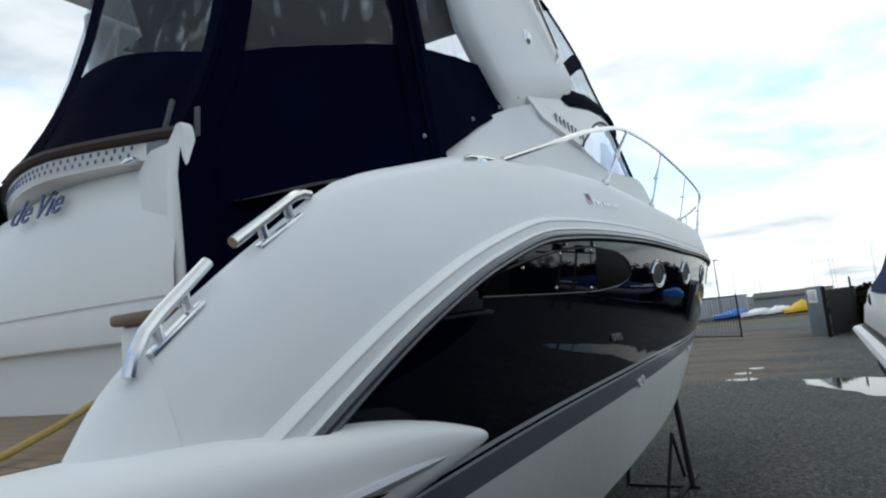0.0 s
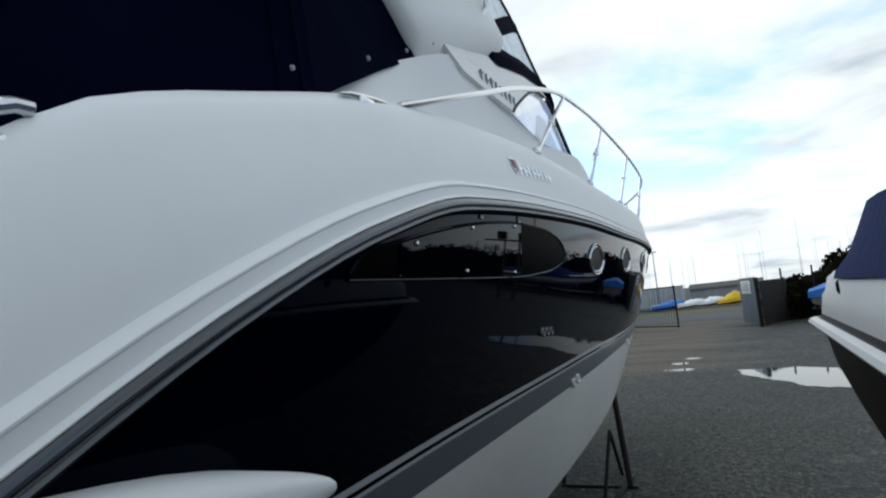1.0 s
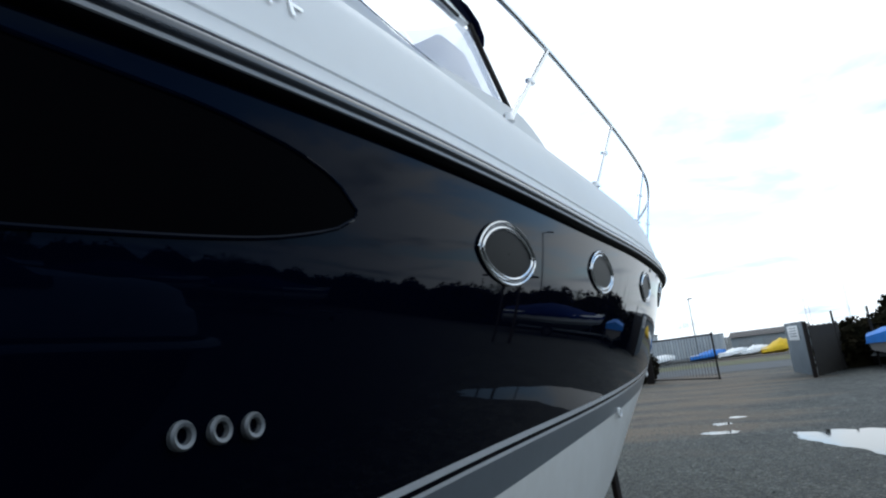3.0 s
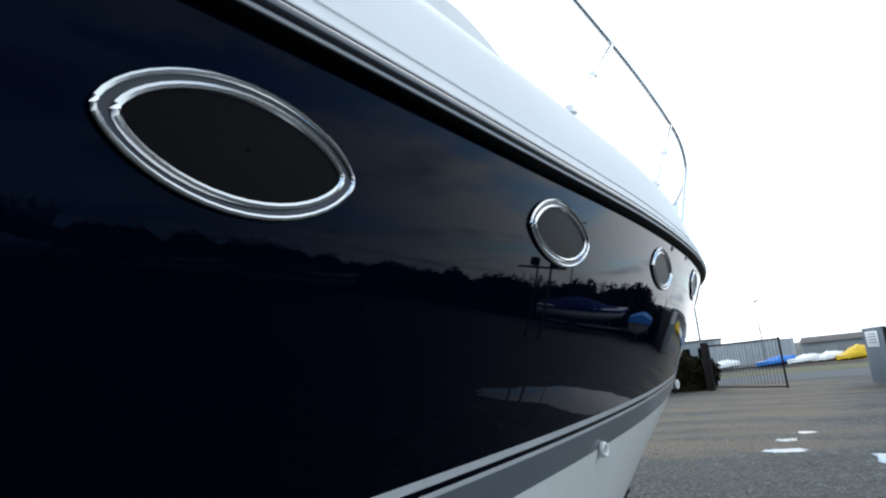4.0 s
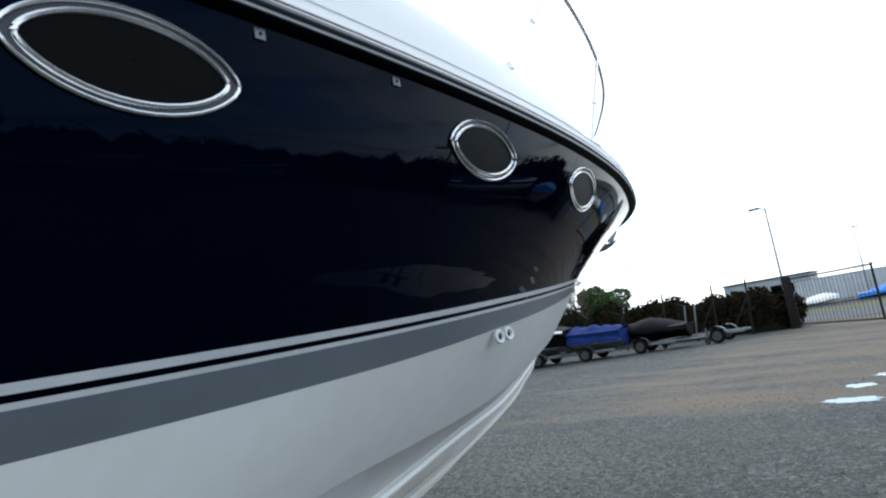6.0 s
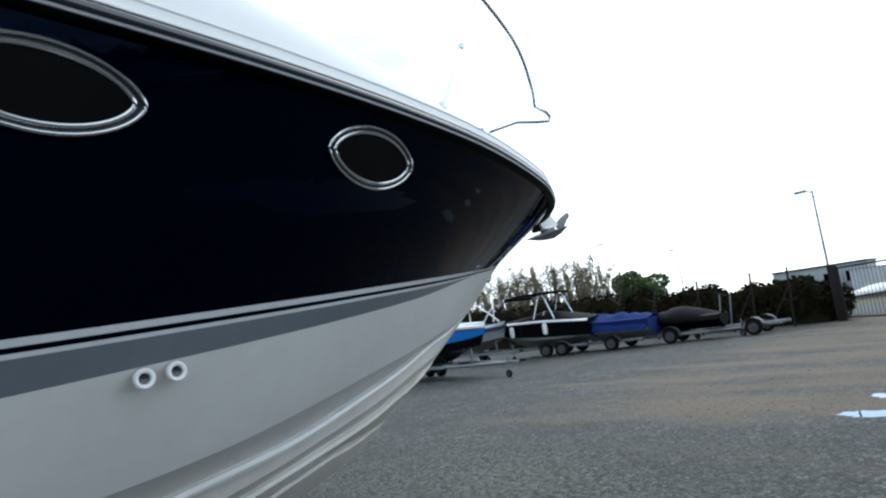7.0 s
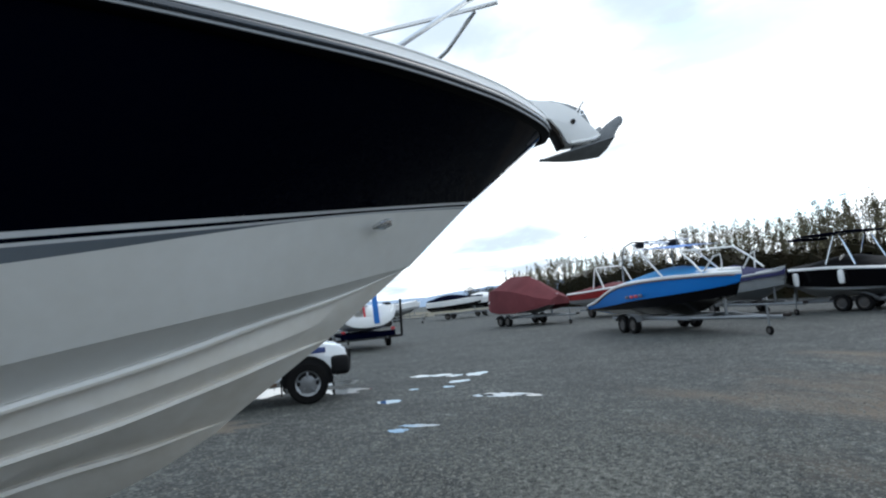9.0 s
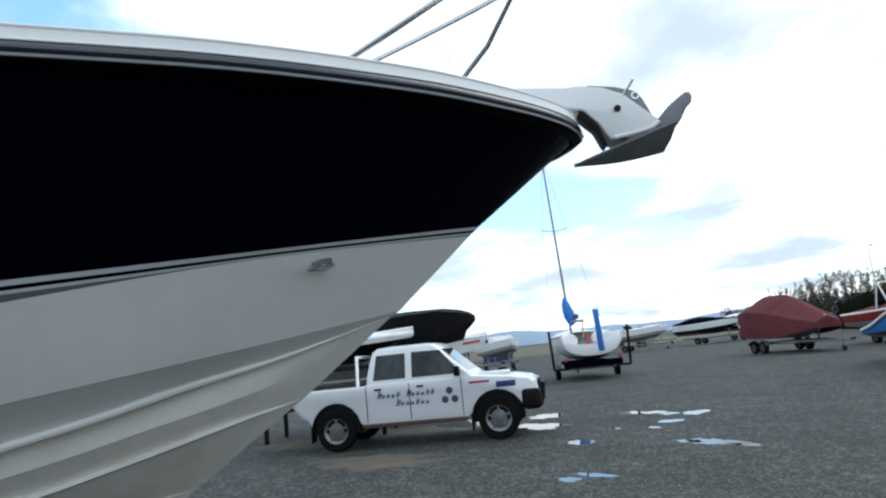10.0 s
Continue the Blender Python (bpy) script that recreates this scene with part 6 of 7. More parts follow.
# maroon-covered boat, red boat behind it
def tent_cover(ob, L, stations, material, label, seed=1, sag=0.025):
    """A tight cover in flat planes: stations of (along 0 to 1, half-width, low edge, shoulder height, ridge height)."""
    rows = []
    for f in frange(0, 1, 44):
        w, lo, sh, rg = [float(np.interp(f, [q[0] for q in stations], [q[k] for q in stations])) for k in (1, 2, 3, 4)]
        y = -L / 2 + L * f
        row = []
        for k, (x, z) in enumerate(((w * 0.99, lo), (w, lo + 0.15 * (sh - lo)), (w * 0.98, lo + 0.6 * (sh - lo)), (w * 0.93, sh), (w * 0.62, sh + 0.42 * (rg - sh)), (w * 0.30, sh + 0.80 * (rg - sh)), (w * 0.06, rg), (0.0, rg))):
            z += sag * noise.noise(Vector((f * 10, k * 1.3, seed))) * (1 if k < 6 else 0.5)
            x += sag * 0.8 * noise.noise(Vector((f * 13, k * 0.9, seed + 9))) if x > 0.05 else 0.0
            row.append((x, y, z))
        rows.append(row)
    bm = loft(rows, True)
    for r in (rows[0], rows[-1]):
        ring = [bm.verts.new(p) for p in r] + [bm.verts.new((-p[0], p[1], p[2])) for p in reversed(r[:-1])]
        bm.faces.new(ring)
    part("cover", bm, material, ob, label, sharp=11)


b6 = small_boat("speedboat", "speedboat under a faded maroon cover", pose(-28.9, 26.25, 0, 0, 0, heading(1, 0.18)), 5.0, 2.2, 0.62, 0.7, 0.75, gel_white, grey_hull, gel_white, screen=False)
tent_cover(b6, 5.3, [(0.0, 1.05, 0.95, 1.95, 2.15), (0.10, 1.22, 0.80, 2.0, 2.45), (0.20, 1.27, 0.74, 2.0, 2.68), (0.28, 1.28, 0.70, 1.98, 2.70), (0.52, 1.27, 0.68, 1.85, 2.62), (0.64, 1.24, 0.72, 1.72, 2.35), (0.85, 1.05, 0.85, 1.45, 1.80), (1.0, 0.6, 1.0, 1.25, 1.45)], canvas_maroon, "faded maroon boat cover in flat panels", 12)
trailer(pose(-28.9, 26.2, 0, 0, 0, heading(1, 0.18)), 4.6, 2.2, 2, 2.0, bed=0.46)
b7 = small_boat("speedboat", "red speedboat with white wakeboard tower", pose(-28.0, 31.0, 0, 0, 0, heading(1, 0.05)), 6.4, 2.3, 0.6, 0.75, 1.05, red_hull, grey_hull, gel_white)
cover_over(b7, 6.4, 2.1, 0.62, 0.75, 1.05, 0.3, canvas_maroon, "dark red cockpit cover", 0.04, 13, 0.4, 0.0)
tower(b7, 0.0, 1.0, 1.55, 2.75, -0.9)
trailer(pose(-28.0, 31.0, 0, 0, 0, heading(1, 0.05)), 5.2, 2.1, 1, 1.6)

# distant boats
for i, (x, y, dx, dy, L, kind) in enumerate(((-55, 24.2, 0.5, 1, 5.0, 0), (-58, 31.5, 0.7, 1, 5.6, 1), (-60, 35.5, 0.9, 1, 5.6, 1), (-72, 29.0, 0.6, 1, 5.0, 0), (-90, 30, 0, 1, 6, 0), (-42.0, 12.6, 1, 0.3, 5.6, 2))):
    b = small_boat("motorboat", "white motorboat with dark windscreen ashore in the distance", pose(x, y, 0, 0, 0, heading(dx, dy)), L, L * 0.40, 0.85, 0.85, 1.15, gel_white, black_hull if kind == 1 else grey_hull, gel_white, group="distant boats")
    if kind == 1:
        cover_over(b, L, L * 0.34, 0.9, 0.9, 1.15, 0.5, canvas if i % 2 else gel_white, "closed cockpit cover", 0.03, 20 + i, 0.38, 0.0)
    if kind == 2:
        part("cabin", box((1.5, 1.8, 0.7), (0, -0.2, 1.95), 0.12), gel_white, b)
    trailer(pose(x, y, 0, 0, 0, heading(dx, dy)), L * 0.8, L * 0.34, 1, 1.4, bed=0.55, group="distant trailers")
for i, (x, y) in enumerate(((-75, 12.5), (-66, 12.0))):
    bin_ob = thing("waste_skip", "small dark blue skip at the edge of the yard", "skip", pose(x, y, 0, 0, 0, 80), "skips")
    part("body", slab([(-1.2, 0.1), (1.2, 0.1), (1.5, 1.4), (-1.5, 1.4)], 1.6, "y", 0, 0.03), letter_navy, bin_ob)
    part("lip", box((3.1, 1.7, 0.08), (0, 0, 1.4), 0.01), steel_dark, bin_ob)

# keelboat with mast, seen from astern
kb = thing("sailing_boat", "white open keelboat with lowered blue sail on its mast", "sailboat", pose(-25.2, 16.1, 0, 0, 0, heading(-1, 0.0)), "boats ashore")


def keelboat_rows(inner):
    """Round sections from stern to bow; inner gives the cockpit skin."""
    rows = []
    for f in frange(0, 1, 20):
        b = 1.32 * spline([(0, 0.86), (0.3, 1.0), (0.55, 0.93), (0.8, 0.6), (0.95, 0.2), (1.0, 0.01)], f)
        top, low = spline([(0, 1.72), (0.5, 1.70), (1.0, 1.98)], f), spline([(0, 0.92), (0.3, 0.76), (0.6, 0.78), (0.85, 1.1), (1.0, 1.8)], f)
        if inner:
            low, b = min(top - 0.03, low + 0.42), max(0.008, b - 0.07)
        y = -3.2 + 6.4 * f + (0.0 if inner else 0.0)
        rows.append([(b * math.copysign(abs(math.sin(a)) ** 0.8, math.sin(a)), y - (0.10 * math.cos(a) if f < 0.02 else 0), top - (top - low) * math.cos(a) ** 0.75 if abs(a) < 1.57 else top) for a in frange(-math.pi / 2, math.pi / 2, 21)])
    return rows


part("hull", loft(keelboat_rows(False)), gel_white, kb, "white rounded hull")
part("cockpit", loft(keelboat_rows(True)), gel_white, kb, "white cockpit liner")
r0, r1 = keelboat_rows(False), keelboat_rows(True)
part("transom_rim", loft([r0[0], [Vector(a).lerp(Vector(b), 0.5) + Vector((0, -0.04, 0)) for a, b in zip(r0[0], r1[0])], r1[0]]), gel_white, kb)
for k in (0, -1):
    part("side_rim", tube([Vector(r[k]) for r in r0], 0.045, 8), gel_white, kb)
for s in (-1, 1):
    part("side_seat", lathe([(-2.9, 0.0), (-2.8, 0.26), (-1.5, 0.32), (0.2, 0.28), (0.4, 0.0)], 14, "y", (s * 0.72, 0, 1.52)), gel_white, kb, "white buoyancy seat")
part("foredeck", loft([[(x * 1.2 * spline([(0.5, 0.95), (0.8, 0.6), (1.0, 0.01)], f), -3.2 + 6.4 * f, 1.74 + 0.28 * max(0, f - 0.5) * 2 * 0.9 + 0.10 * (1 - x * x)) for x in frange(-1, 1, 9)] for f in frange(0.55, 1, 8)]), gel_white, kb)
part("keel_bottom", loft([[(x, y, 0.72 + 0.10 * (x / 0.75) ** 2 + 0.02 * abs(y)) for x in frange(-0.8, 0.8, 7)] for y in frange(-2.6, 2.0, 7)]), letter_navy, kb, "navy bottom paint")
part("mast", tube([(-0.28, 0.6, 1.2), (-0.62, 0.75, 10.6)], 0.055, 10, taper=0.035), galv, kb, "aluminium mast")
for s in (-1, 1):
    part("spreader", tube([(-0.46, 0.65, 6.4), (-0.46 + 0.55 * s, 0.45, 6.45)], 0.018, 6), galv, kb)
    part("shroud", tube([(s * 1.15, 0.3, 1.7), (-0.46 + 0.55 * s, 0.45, 6.45), (-0.59, 0.75, 9.8)], 0.008, 5), galv, kb)
part("boom", tube([(-0.32, 0.5, 2.35), (-0.1, -2.2, 2.25)], 0.05, 8), galv, kb)
part("furled_sail", loft([[(-0.36 + r * math.cos(a) + lean, 0.3 + r * math.sin(a), z) for a in frange(0, 6.283 * 15 / 16, 16)] for z, r, lean in ((2.15, 0.02, 0.10), (2.25, 0.16, 0.10), (2.5, 0.24, 0.06), (2.8, 0.23, 0.0), (3.1, 0.17, -0.06), (3.35, 0.08, -0.08), (3.42, 0.01, -0.08))], close_v=True), tarp_bright, kb, "bright blue sail bundle")
part("sail_tie", lathe([(2.42, 0.10), (2.45, 0.16), (2.6, 0.15), (2.63, 0.10)], 10, "z", (-0.10, 0.2, 0.0)), letter_navy, kb)
part("rudder", slab([(0.20, 1.05), (0.42, 1.05), (0.36, 2.6), (0.16, 2.62)], 0.07, "y", -3.32, 0.012), tarp_bright, kb, "blue rudder blade")
part("tiller_post", tube([(-0.12, -3.25, 1.05), (-0.14, -3.1, 1.75)], 0.05, 6), badge_red, kb, "red tiller post")
part("crutch", tube([(-0.3, -3.2, 1.6), (-0.2, -3.0, 2.3)], 0.025, 6), rope_yellow, kb)
kt = trailer(pose(-25.2, 16.1, 0, 0, 0, heading(-1, 0.0)), 5.4, 2.3, 1, 1.5, bed=0.45, label="dark blue launching trailer with guide posts")
for s in (-1, 1):
    part("guide_post", tube([(s * 1.45, -2.5, 0.45), (s * 1.5, -2.5, 1.95)], 0.05, 8), plastic_black, kt, "black guide post")
    part("guide_arm", tube([(s * 0.8, -2.5, 0.46), (s * 1.45, -2.5, 0.46)], 0.05, 6), steel_dark, kt)
    part("tail_lamp", box((0.16, 0.06, 0.10), (s * 1.0, -2.93, 0.80), 0.02), badge_red, kt, "red tail lamp")
part("light_board", box((2.2, 0.05, 0.22), (0, -2.88, 0.62), 0.01), canvas, kt)
part("cradle", box((1.7, 3.6, 0.16), (0, -0.7, 0.60), 0.03), canvas, kt, "navy padded cradle")

# black-covered boat behind the pickup
b8 = small_boat("speedboat", "speedboat wrapped in a bulging black cover", pose(-13.2, 9.7, 0, 0, 0, heading(0.1, 1)), 4.6, 1.9, 1.15, 0.6, 0.95, plastic_black, gel_white, plastic_black, screen=False)
tent_cover(b8, 5.0, [(0.0, 0.95, 1.75, 2.30, 2.52), (0.3, 1.02, 1.74, 2.42, 2.62), (0.7, 0.98, 1.74, 2.50, 2.64), (0.84, 0.82, 1.84, 2.52, 2.62), (0.93, 0.5, 2.02, 2.46, 2.55), (0.98, 0.25, 2.18, 2.40, 2.46), (1.0, 0.08, 2.26, 2.34, 2.38)], canvas_black, "black canvas cover with white piping", 31, 0.03)
trailer(pose(-13.2, 9.7, 0, 0, 0, heading(0.1, 1)), 4.0, 1.8, 1, 1.2, bed=1.02)
small_boat("dinghy", "white dinghy with a black bottom beside the covered boat", pose(-11.75, 8.85, 0, 0, 0, heading(0.05, 1)), 4.0, 1.5, 1.52, 0.36, 0.50, gel_white, black_hull, gel_white, category="dinghy", screen=False, split=0.5)
rack = thing("boat_rack", "dark steel rack holding the dinghy above the ground", "rack", pose(-11.75, 8.85, 0, 0, 0, heading(0.05, 1)))
for s in (-1, 1):
    part("rack_beam", box((0.08, 2.9, 0.09), (s * 0.45, 0, 1.43), 0.008), steel_dark, rack)
    for y in (-1.3, 1.3):
        part("rack_leg", box((0.08, 0.08, 1.39), (s * 0.55, y, 0.695), 0.008), steel_dark, rack)
for y in (-1.3, 1.3):
    part("rack_cross", box((1.2, 0.07, 0.08), (0, y, 1.34), 0.008), steel_dark, rack)
b9 = small_boat("motorboat", "white motorboat with a red boot stripe", pose(-24.0, 9.6, 0, 0, 0, heading(0.1, 1)), 5.2, 1.9, 1.05, 0.8, 1.0, gel_white, gel_white, gel_white, screen=False)
for s in (-1, 1):
    rows = []
    for f in frange(0.05, 0.96, 16):
        (k0, c0, g0), _, _, _ = hull_section(f, 5.2, 1.9, 1.05, 0.8, 1.0)
        p = c0.lerp(g0, 0.62)
        rows.append([((p.x + 0.045) * s, p.y, p.z), ((p.x + 0.05) * s, p.y, p.z + 0.09)])
    part("boot_stripe", loft(rows), badge_red, b9, "red stripe")
trailer(pose(-24.0, 9.6, 0, 0, 0, heading(0.1, 1)), 4.2, 1.8, 1, 1.2, bed=0.9)
for x, y, mt2 in ((-20.5, 11.7, tarp_yellow), (-20.2, 11.2, plastic_black)):
    crate = thing("crate", "small plastic crate standing on the gravel", "crate", pose(x, y, 0, 0, 0, 20), "crates")
    part("crate_body", box((0.5, 0.6, 0.75), (0, 0, 0.375), 0.03), mt2, crate)
    part("rim", box((0.54, 0.64, 0.05), (0, 0, 0.75), 0.01), mt2, crate)

# ---- pickup truck ----
truck = thing("pickup_truck", "white four-door pickup with dark script lettering, mud along the sills", "pickup truck", pose(-9.95, 9.72, 0, 0, 0, -5))
R = 0.465


def arch(c, a0, a1, n=9):
    return [(c + R * math.cos(a), 0.38 + R * math.sin(a)) for a in frange(a0, a1, n)]


low = [(-1.12, 0.90), (-0.86, 0.88), (-0.62, 0.62), (-0.53, 0.58)] + arch(0, math.pi - 0.15, 0.15) + [(0.52, 0.42), (2.38, 0.42)] + arch(2.94, math.pi - 0.15, 0.15) + [(3.45, 0.46), (3.62, 0.52), (3.68, 0.72), (3.64, 0.90), (3.52, 0.99), (3.2, 1.05), (2.45, 1.12), (0.62, 1.12), (0.55, 1.10), (-1.10, 1.10)]
part("body", slab(low, 1.70, "x", 0.0, 0.03), car_white, truck, "white body panels", sharp=40)
part("bonnet_scoop", box((0.55, 0.6, 0.08), (0, 2.85, 1.09), 0.03), car_white, truck)
rows = []
for z, y0, y1, w in ((1.10, 0.62, 2.60, 0.83), (1.25, 0.63, 2.42, 0.80), (1.50, 0.68, 2.14, 0.73), (1.68, 0.73, 1.95, 0.67), (1.745, 0.82, 1.86, 0.60), (1.765, 1.0, 1.7, 0.45)):
    rows.append([(-w, y0, z), (-w, y1 - 0.06, z), (-w + 0.12, y1, z), (w - 0.12, y1, z), (w, y1 - 0.06, z), (w, y0, z), (w - 0.1, y0 - 0.02, z), (-w + 0.1, y0 - 0.02, z)])
part("cab", loft(rows, close_v=True, caps=True), car_white, truck, "white double cab", sharp=30)


def cab_pane(pts, name="side_window"):
    for s in (-1, 1):
        bm = bmesh.new()
        vs = [bm.verts.new((s * (0.835 - (z - 1.10) * 0.262 + 0.006), y, z)) for y, z in pts]
        bm.faces.new(vs)
        part(name, bm, car_glass, truck, "dark side window", smooth=False)


cab_pane([(0.74, 1.18), (1.34, 1.18), (1.34, 1.62), (0.80, 1.62)])
cab_pane([(1.46, 1.18), (2.34, 1.18), (2.29, 1.26), (1.98, 1.62), (1.46, 1.63)])
bm = bmesh.new()
bm.faces.new([bm.verts.new(p) for p in ((-0.68, 2.50, 1.18), (0.68, 2.50, 1.18), (0.56, 2.01, 1.64), (-0.56, 2.01, 1.64))])
part("windscreen", bm, car_glass, truck, smooth=False)
bm = bmesh.new()
bm.faces.new([bm.verts.new(p) for p in ((-0.62, 0.60, 1.24), (0.62, 0.60, 1.24), (0.54, 0.69, 1.60), (-0.54, 0.69, 1.60))])
part("rear_window", bm, car_glass, truck, smooth=False)
part("bed_opening", box((1.45, 1.5, 0.02), (0, -0.28, 1.105), 0.005), plastic_black, truck)
part("roll_bar", tube([(-0.72, 0.42, 1.08), (-0.62, 0.40, 1.62), (0.62, 0.40, 1.62), (0.72, 0.42, 1.08)], 0.035, 8), chrome, truck)
part("front_bumper", box((1.78, 0.34, 0.36), (0, 3.53, 0.64), 0.08, segments=3), plastic_black, truck, "black plastic bumper")
part("bull_bar", tube([(-0.6, 3.69, 0.5), (-0.55, 3.73, 0.86), (0.55, 3.73, 0.86), (0.6, 3.69, 0.5)], 0.03, 8), plastic_black, truck)
part("rear_bumper", box((1.6, 0.16, 0.14), (0, -1.14, 0.80), 0.03), plastic_black, truck)
part("grille", box((0.9, 0.03, 0.18), (0, 3.66, 0.84), 0.01), plastic_black, truck)
for s in (-1, 1):
    part("headlight", box((0.34, 0.10, 0.16), (s * 0.62, 3.60, 0.86), 0.03), screen_glass, truck, "clear headlight")
    part("door_mirror", box((0.14, 0.10, 0.18), (s * 0.94, 2.30, 1.22), 0.03), plastic_black, truck)
    part("sill", box((0.05, 1.9, 0.07), (s * 0.84, 1.45, 0.40), 0.015), mat("muddy_sill", (0.10, 0.06, 0.04), 0.8, spread=0.6), truck, "mud-brown sill")
    for y in (0.60, 1.40, 2.34):
        part("door_gap", box((0.006, 0.014, 0.62), (s * 0.8525, y, 0.78), 0.001), plastic_black, truck)
    for y in (0.82, 1.60):
        part("door_handle", box((0.02, 0.13, 0.035), (s * 0.858, y, 1.02), 0.006), plastic_black, truck)
    for c in (0, 2.94):
        part("arch_flare", loft([[(s * 0.80, c + r * math.cos(a), 0.38 + r * math.sin(a)), (s * 0.875, c + (r + 0.01) * math.cos(a), 0.38 + (r + 0.01) * math.sin(a)), (s * 0.86, c + (r + 0.03) * math.cos(a), 0.38 + (r + 0.03) * math.sin(a))] for a in frange(0.05, math.pi - 0.05, 14) for r in (0.43,)]), plastic_black, truck, "black wheel arch trim")
        part("wheel_well", box((0.3, 0.9, 0.56), (s * 0.685, c, 0.60), 0.02), plastic_black, truck)
        wheel(truck, s * 0.75, c, 0.365, 0.365, 0.25, alloy)
        part("mudflap", box((0.22, 0.02, 0.30), (s * 0.74, c - 0.47, 0.33), 0.006), plastic_black, truck)
    # script lettering and emblem as plain slanted bars
    for row, (y0, z0, n, step) in enumerate(((0.80, 0.86, 5, 0.088), (1.34, 0.86, 6, 0.088), (1.14, 0.71, 7, 0.090))):
        rb = random.Random(row + 3)
        for k in range(n):
            h = 0.125 if k == 0 else rb.choice((0.06, 0.068, 0.072, 0.105))
            w = 0.062 if k == 0 else 0.048
            y = y0 + step * k
            bm = bmesh.new()
            for dy in (0.0, w * 0.62):
                bm.faces.new([bm.verts.new((s * 0.8545, p, q)) for p, q in [(y + dy, z0), (y + dy + w * 0.42, z0), (y + dy + w * 0.42 + h * 0.33, z0 + h * (1 if dy == 0 else 0.8)), (y + dy + h * 0.33, z0 + h * (1 if dy == 0 else 0.8))]])
            bm.faces.new([bm.verts.new((s * 0.8546, p, q)) for p, q in [(y + w * 0.2, z0 + h * 0.30), (y + w * 1.0, z0 + h * 0.42), (y + w * 1.05, z0 + h * 0.58), (y + w * 0.3, z0 + h * 0.46)]])
            part("script_bar", bm, letter_navy, truck, smooth=False)
    for k in range(3):
        a = math.pi / 2 + 2 * math.pi * k / 3
        part("propeller_mark", slab([(2.12 + 0.10 * math.cos(a) + 0.062 * math.cos(b), 0.80 + 0.10 * math.sin(a) + 0.062 * math.sin(b)) for b in frange(0, 2 * math.pi * 15 / 16, 16)], 0.004, "x", s * 0.855), letter_dark, truck)
    part("wing_sticker", box((0.004, 0.34, 0.10), (s * 0.856, 3.12, 0.93), 0.001), letter_navy, truck, "blue sticker")
    part("wing_stripe", box((0.004, 0.36, 0.035), (s * 0.856, 2.66, 1.0), 0.001), badge_red, truck)

# ---- gate, fence and lamp posts ----
gate = thing("yard_gate", "open grey steel bar gate on a stout post", "gate", pose(-4.2, 36.5, 0))
gdir = Vector((3.5, -3.3, 0)).normalized()
part("gate_post", box((0.3, 0.3, 2.15), (0, 0, 1.075), 0.02), steel_dark, gate)
for z in (0.15, 1.98):
    part("gate_bar", tube([gdir * 0.2 + Vector((0, 0, z)), gdir * 4.8 + Vector((0, 0, z))], 0.035, 6), steel_dark, gate)
for d in (0.25, 4.75):
    part("gate_stile", tube([gdir * d + Vector((0, 0, 0.1)), gdir * d + Vector((0, 0, 2.05))], 0.04, 6), steel_dark, gate)
for k in range(22):
    d = 0.35 + 0.20 * k
    part("gate_rod", tube([gdir * d + Vector((0, 0, 0.15)), gdir * d + Vector((0, 0, 1.98))], 0.008, 5), steel_dark, gate)
sheet_grey = mat("grey_sheet_steel", (0.17, 0.20, 0.225), 0.6, spread=0.6, spread_scale=1.5)
gate2 = thing("yard_gate", "open solid grey steel gate leaf with a white notice", "gate", pose(2.0, 34.2, 0))
d2 = Vector((0.66, -3.3, 0)).normalized()
ang = math.atan2(d2.y, d2.x)
rot = Matrix.Rotation(ang, 4, "Z")
part("gate_leaf", box((3.4, 0.05, 1.95), (1.7, 0, 1.05), 0.01, rot), sheet_grey, gate2)
for k in range(12):
    part("leaf_rib", box((0.03, 0.012, 1.9), (0.15 + 0.28 * k, -0.031, 1.05), 0.004, rot), sheet_grey, gate2)
part("notice", box((1.9, 0.02, 0.55), (1.6, -0.05, 1.62), 0.003, rot), gel_white, gate2, "white notice board")
for k in range(4):
    part("notice_bar", box((1.3, 0.006, 0.035), (1.6, -0.063, 1.80 - 0.10 * k), 0.001, rot), letter_dark, gate2)
part("gate_post", box((0.14, 0.14, 2.0), (3.5, 0.0, 1.0), 0.02, rot), steel_dark, gate2)

board_fence = thing("board_fence", "weathered dark board fence beside the gate", "fence", pose(2.80, 31.0, 0, 0, 0, math.degrees(math.atan2(3.0, 1.05))))
for z in (0.4, 1.45):
    part("fence_rail", box((3.2, 0.05, 0.09), (1.6, 0.04, z), 0.006), steel_dark, board_fence)
for k in range(16):
    part("board", box((0.185, 0.025, 1.78 + 0.03 * (k % 3)), (0.1 + 0.2 * k, 0.0, 0.93), 0.005), dark_board, board_fence)
for k in (0, 1):
    part("fence_post", box((0.12, 0.12, 1.9), (3.2 * k, 0.10, 0.95), 0.01), dark_board, board_fence)


def lamp_post(x, y, h, arm, group="lamp posts", label="tall slim galvanised lamp post"):
    ob = thing("street_lamp", label, "street lamp", pose(x, y, 0), group)
    part("pole", tube([(0, 0, 0), (0, 0, h)], 0.055, 10, taper=0.035), galv, ob)
    part("arm", tube([(0, 0, h - 0.05), (arm, 0, h + 0.05)], 0.03, 6), galv, ob)
    part("lantern", box((0.45, 0.18, 0.10), (arm * 1.4, 0, h + 0.05), 0.03), galv, ob)


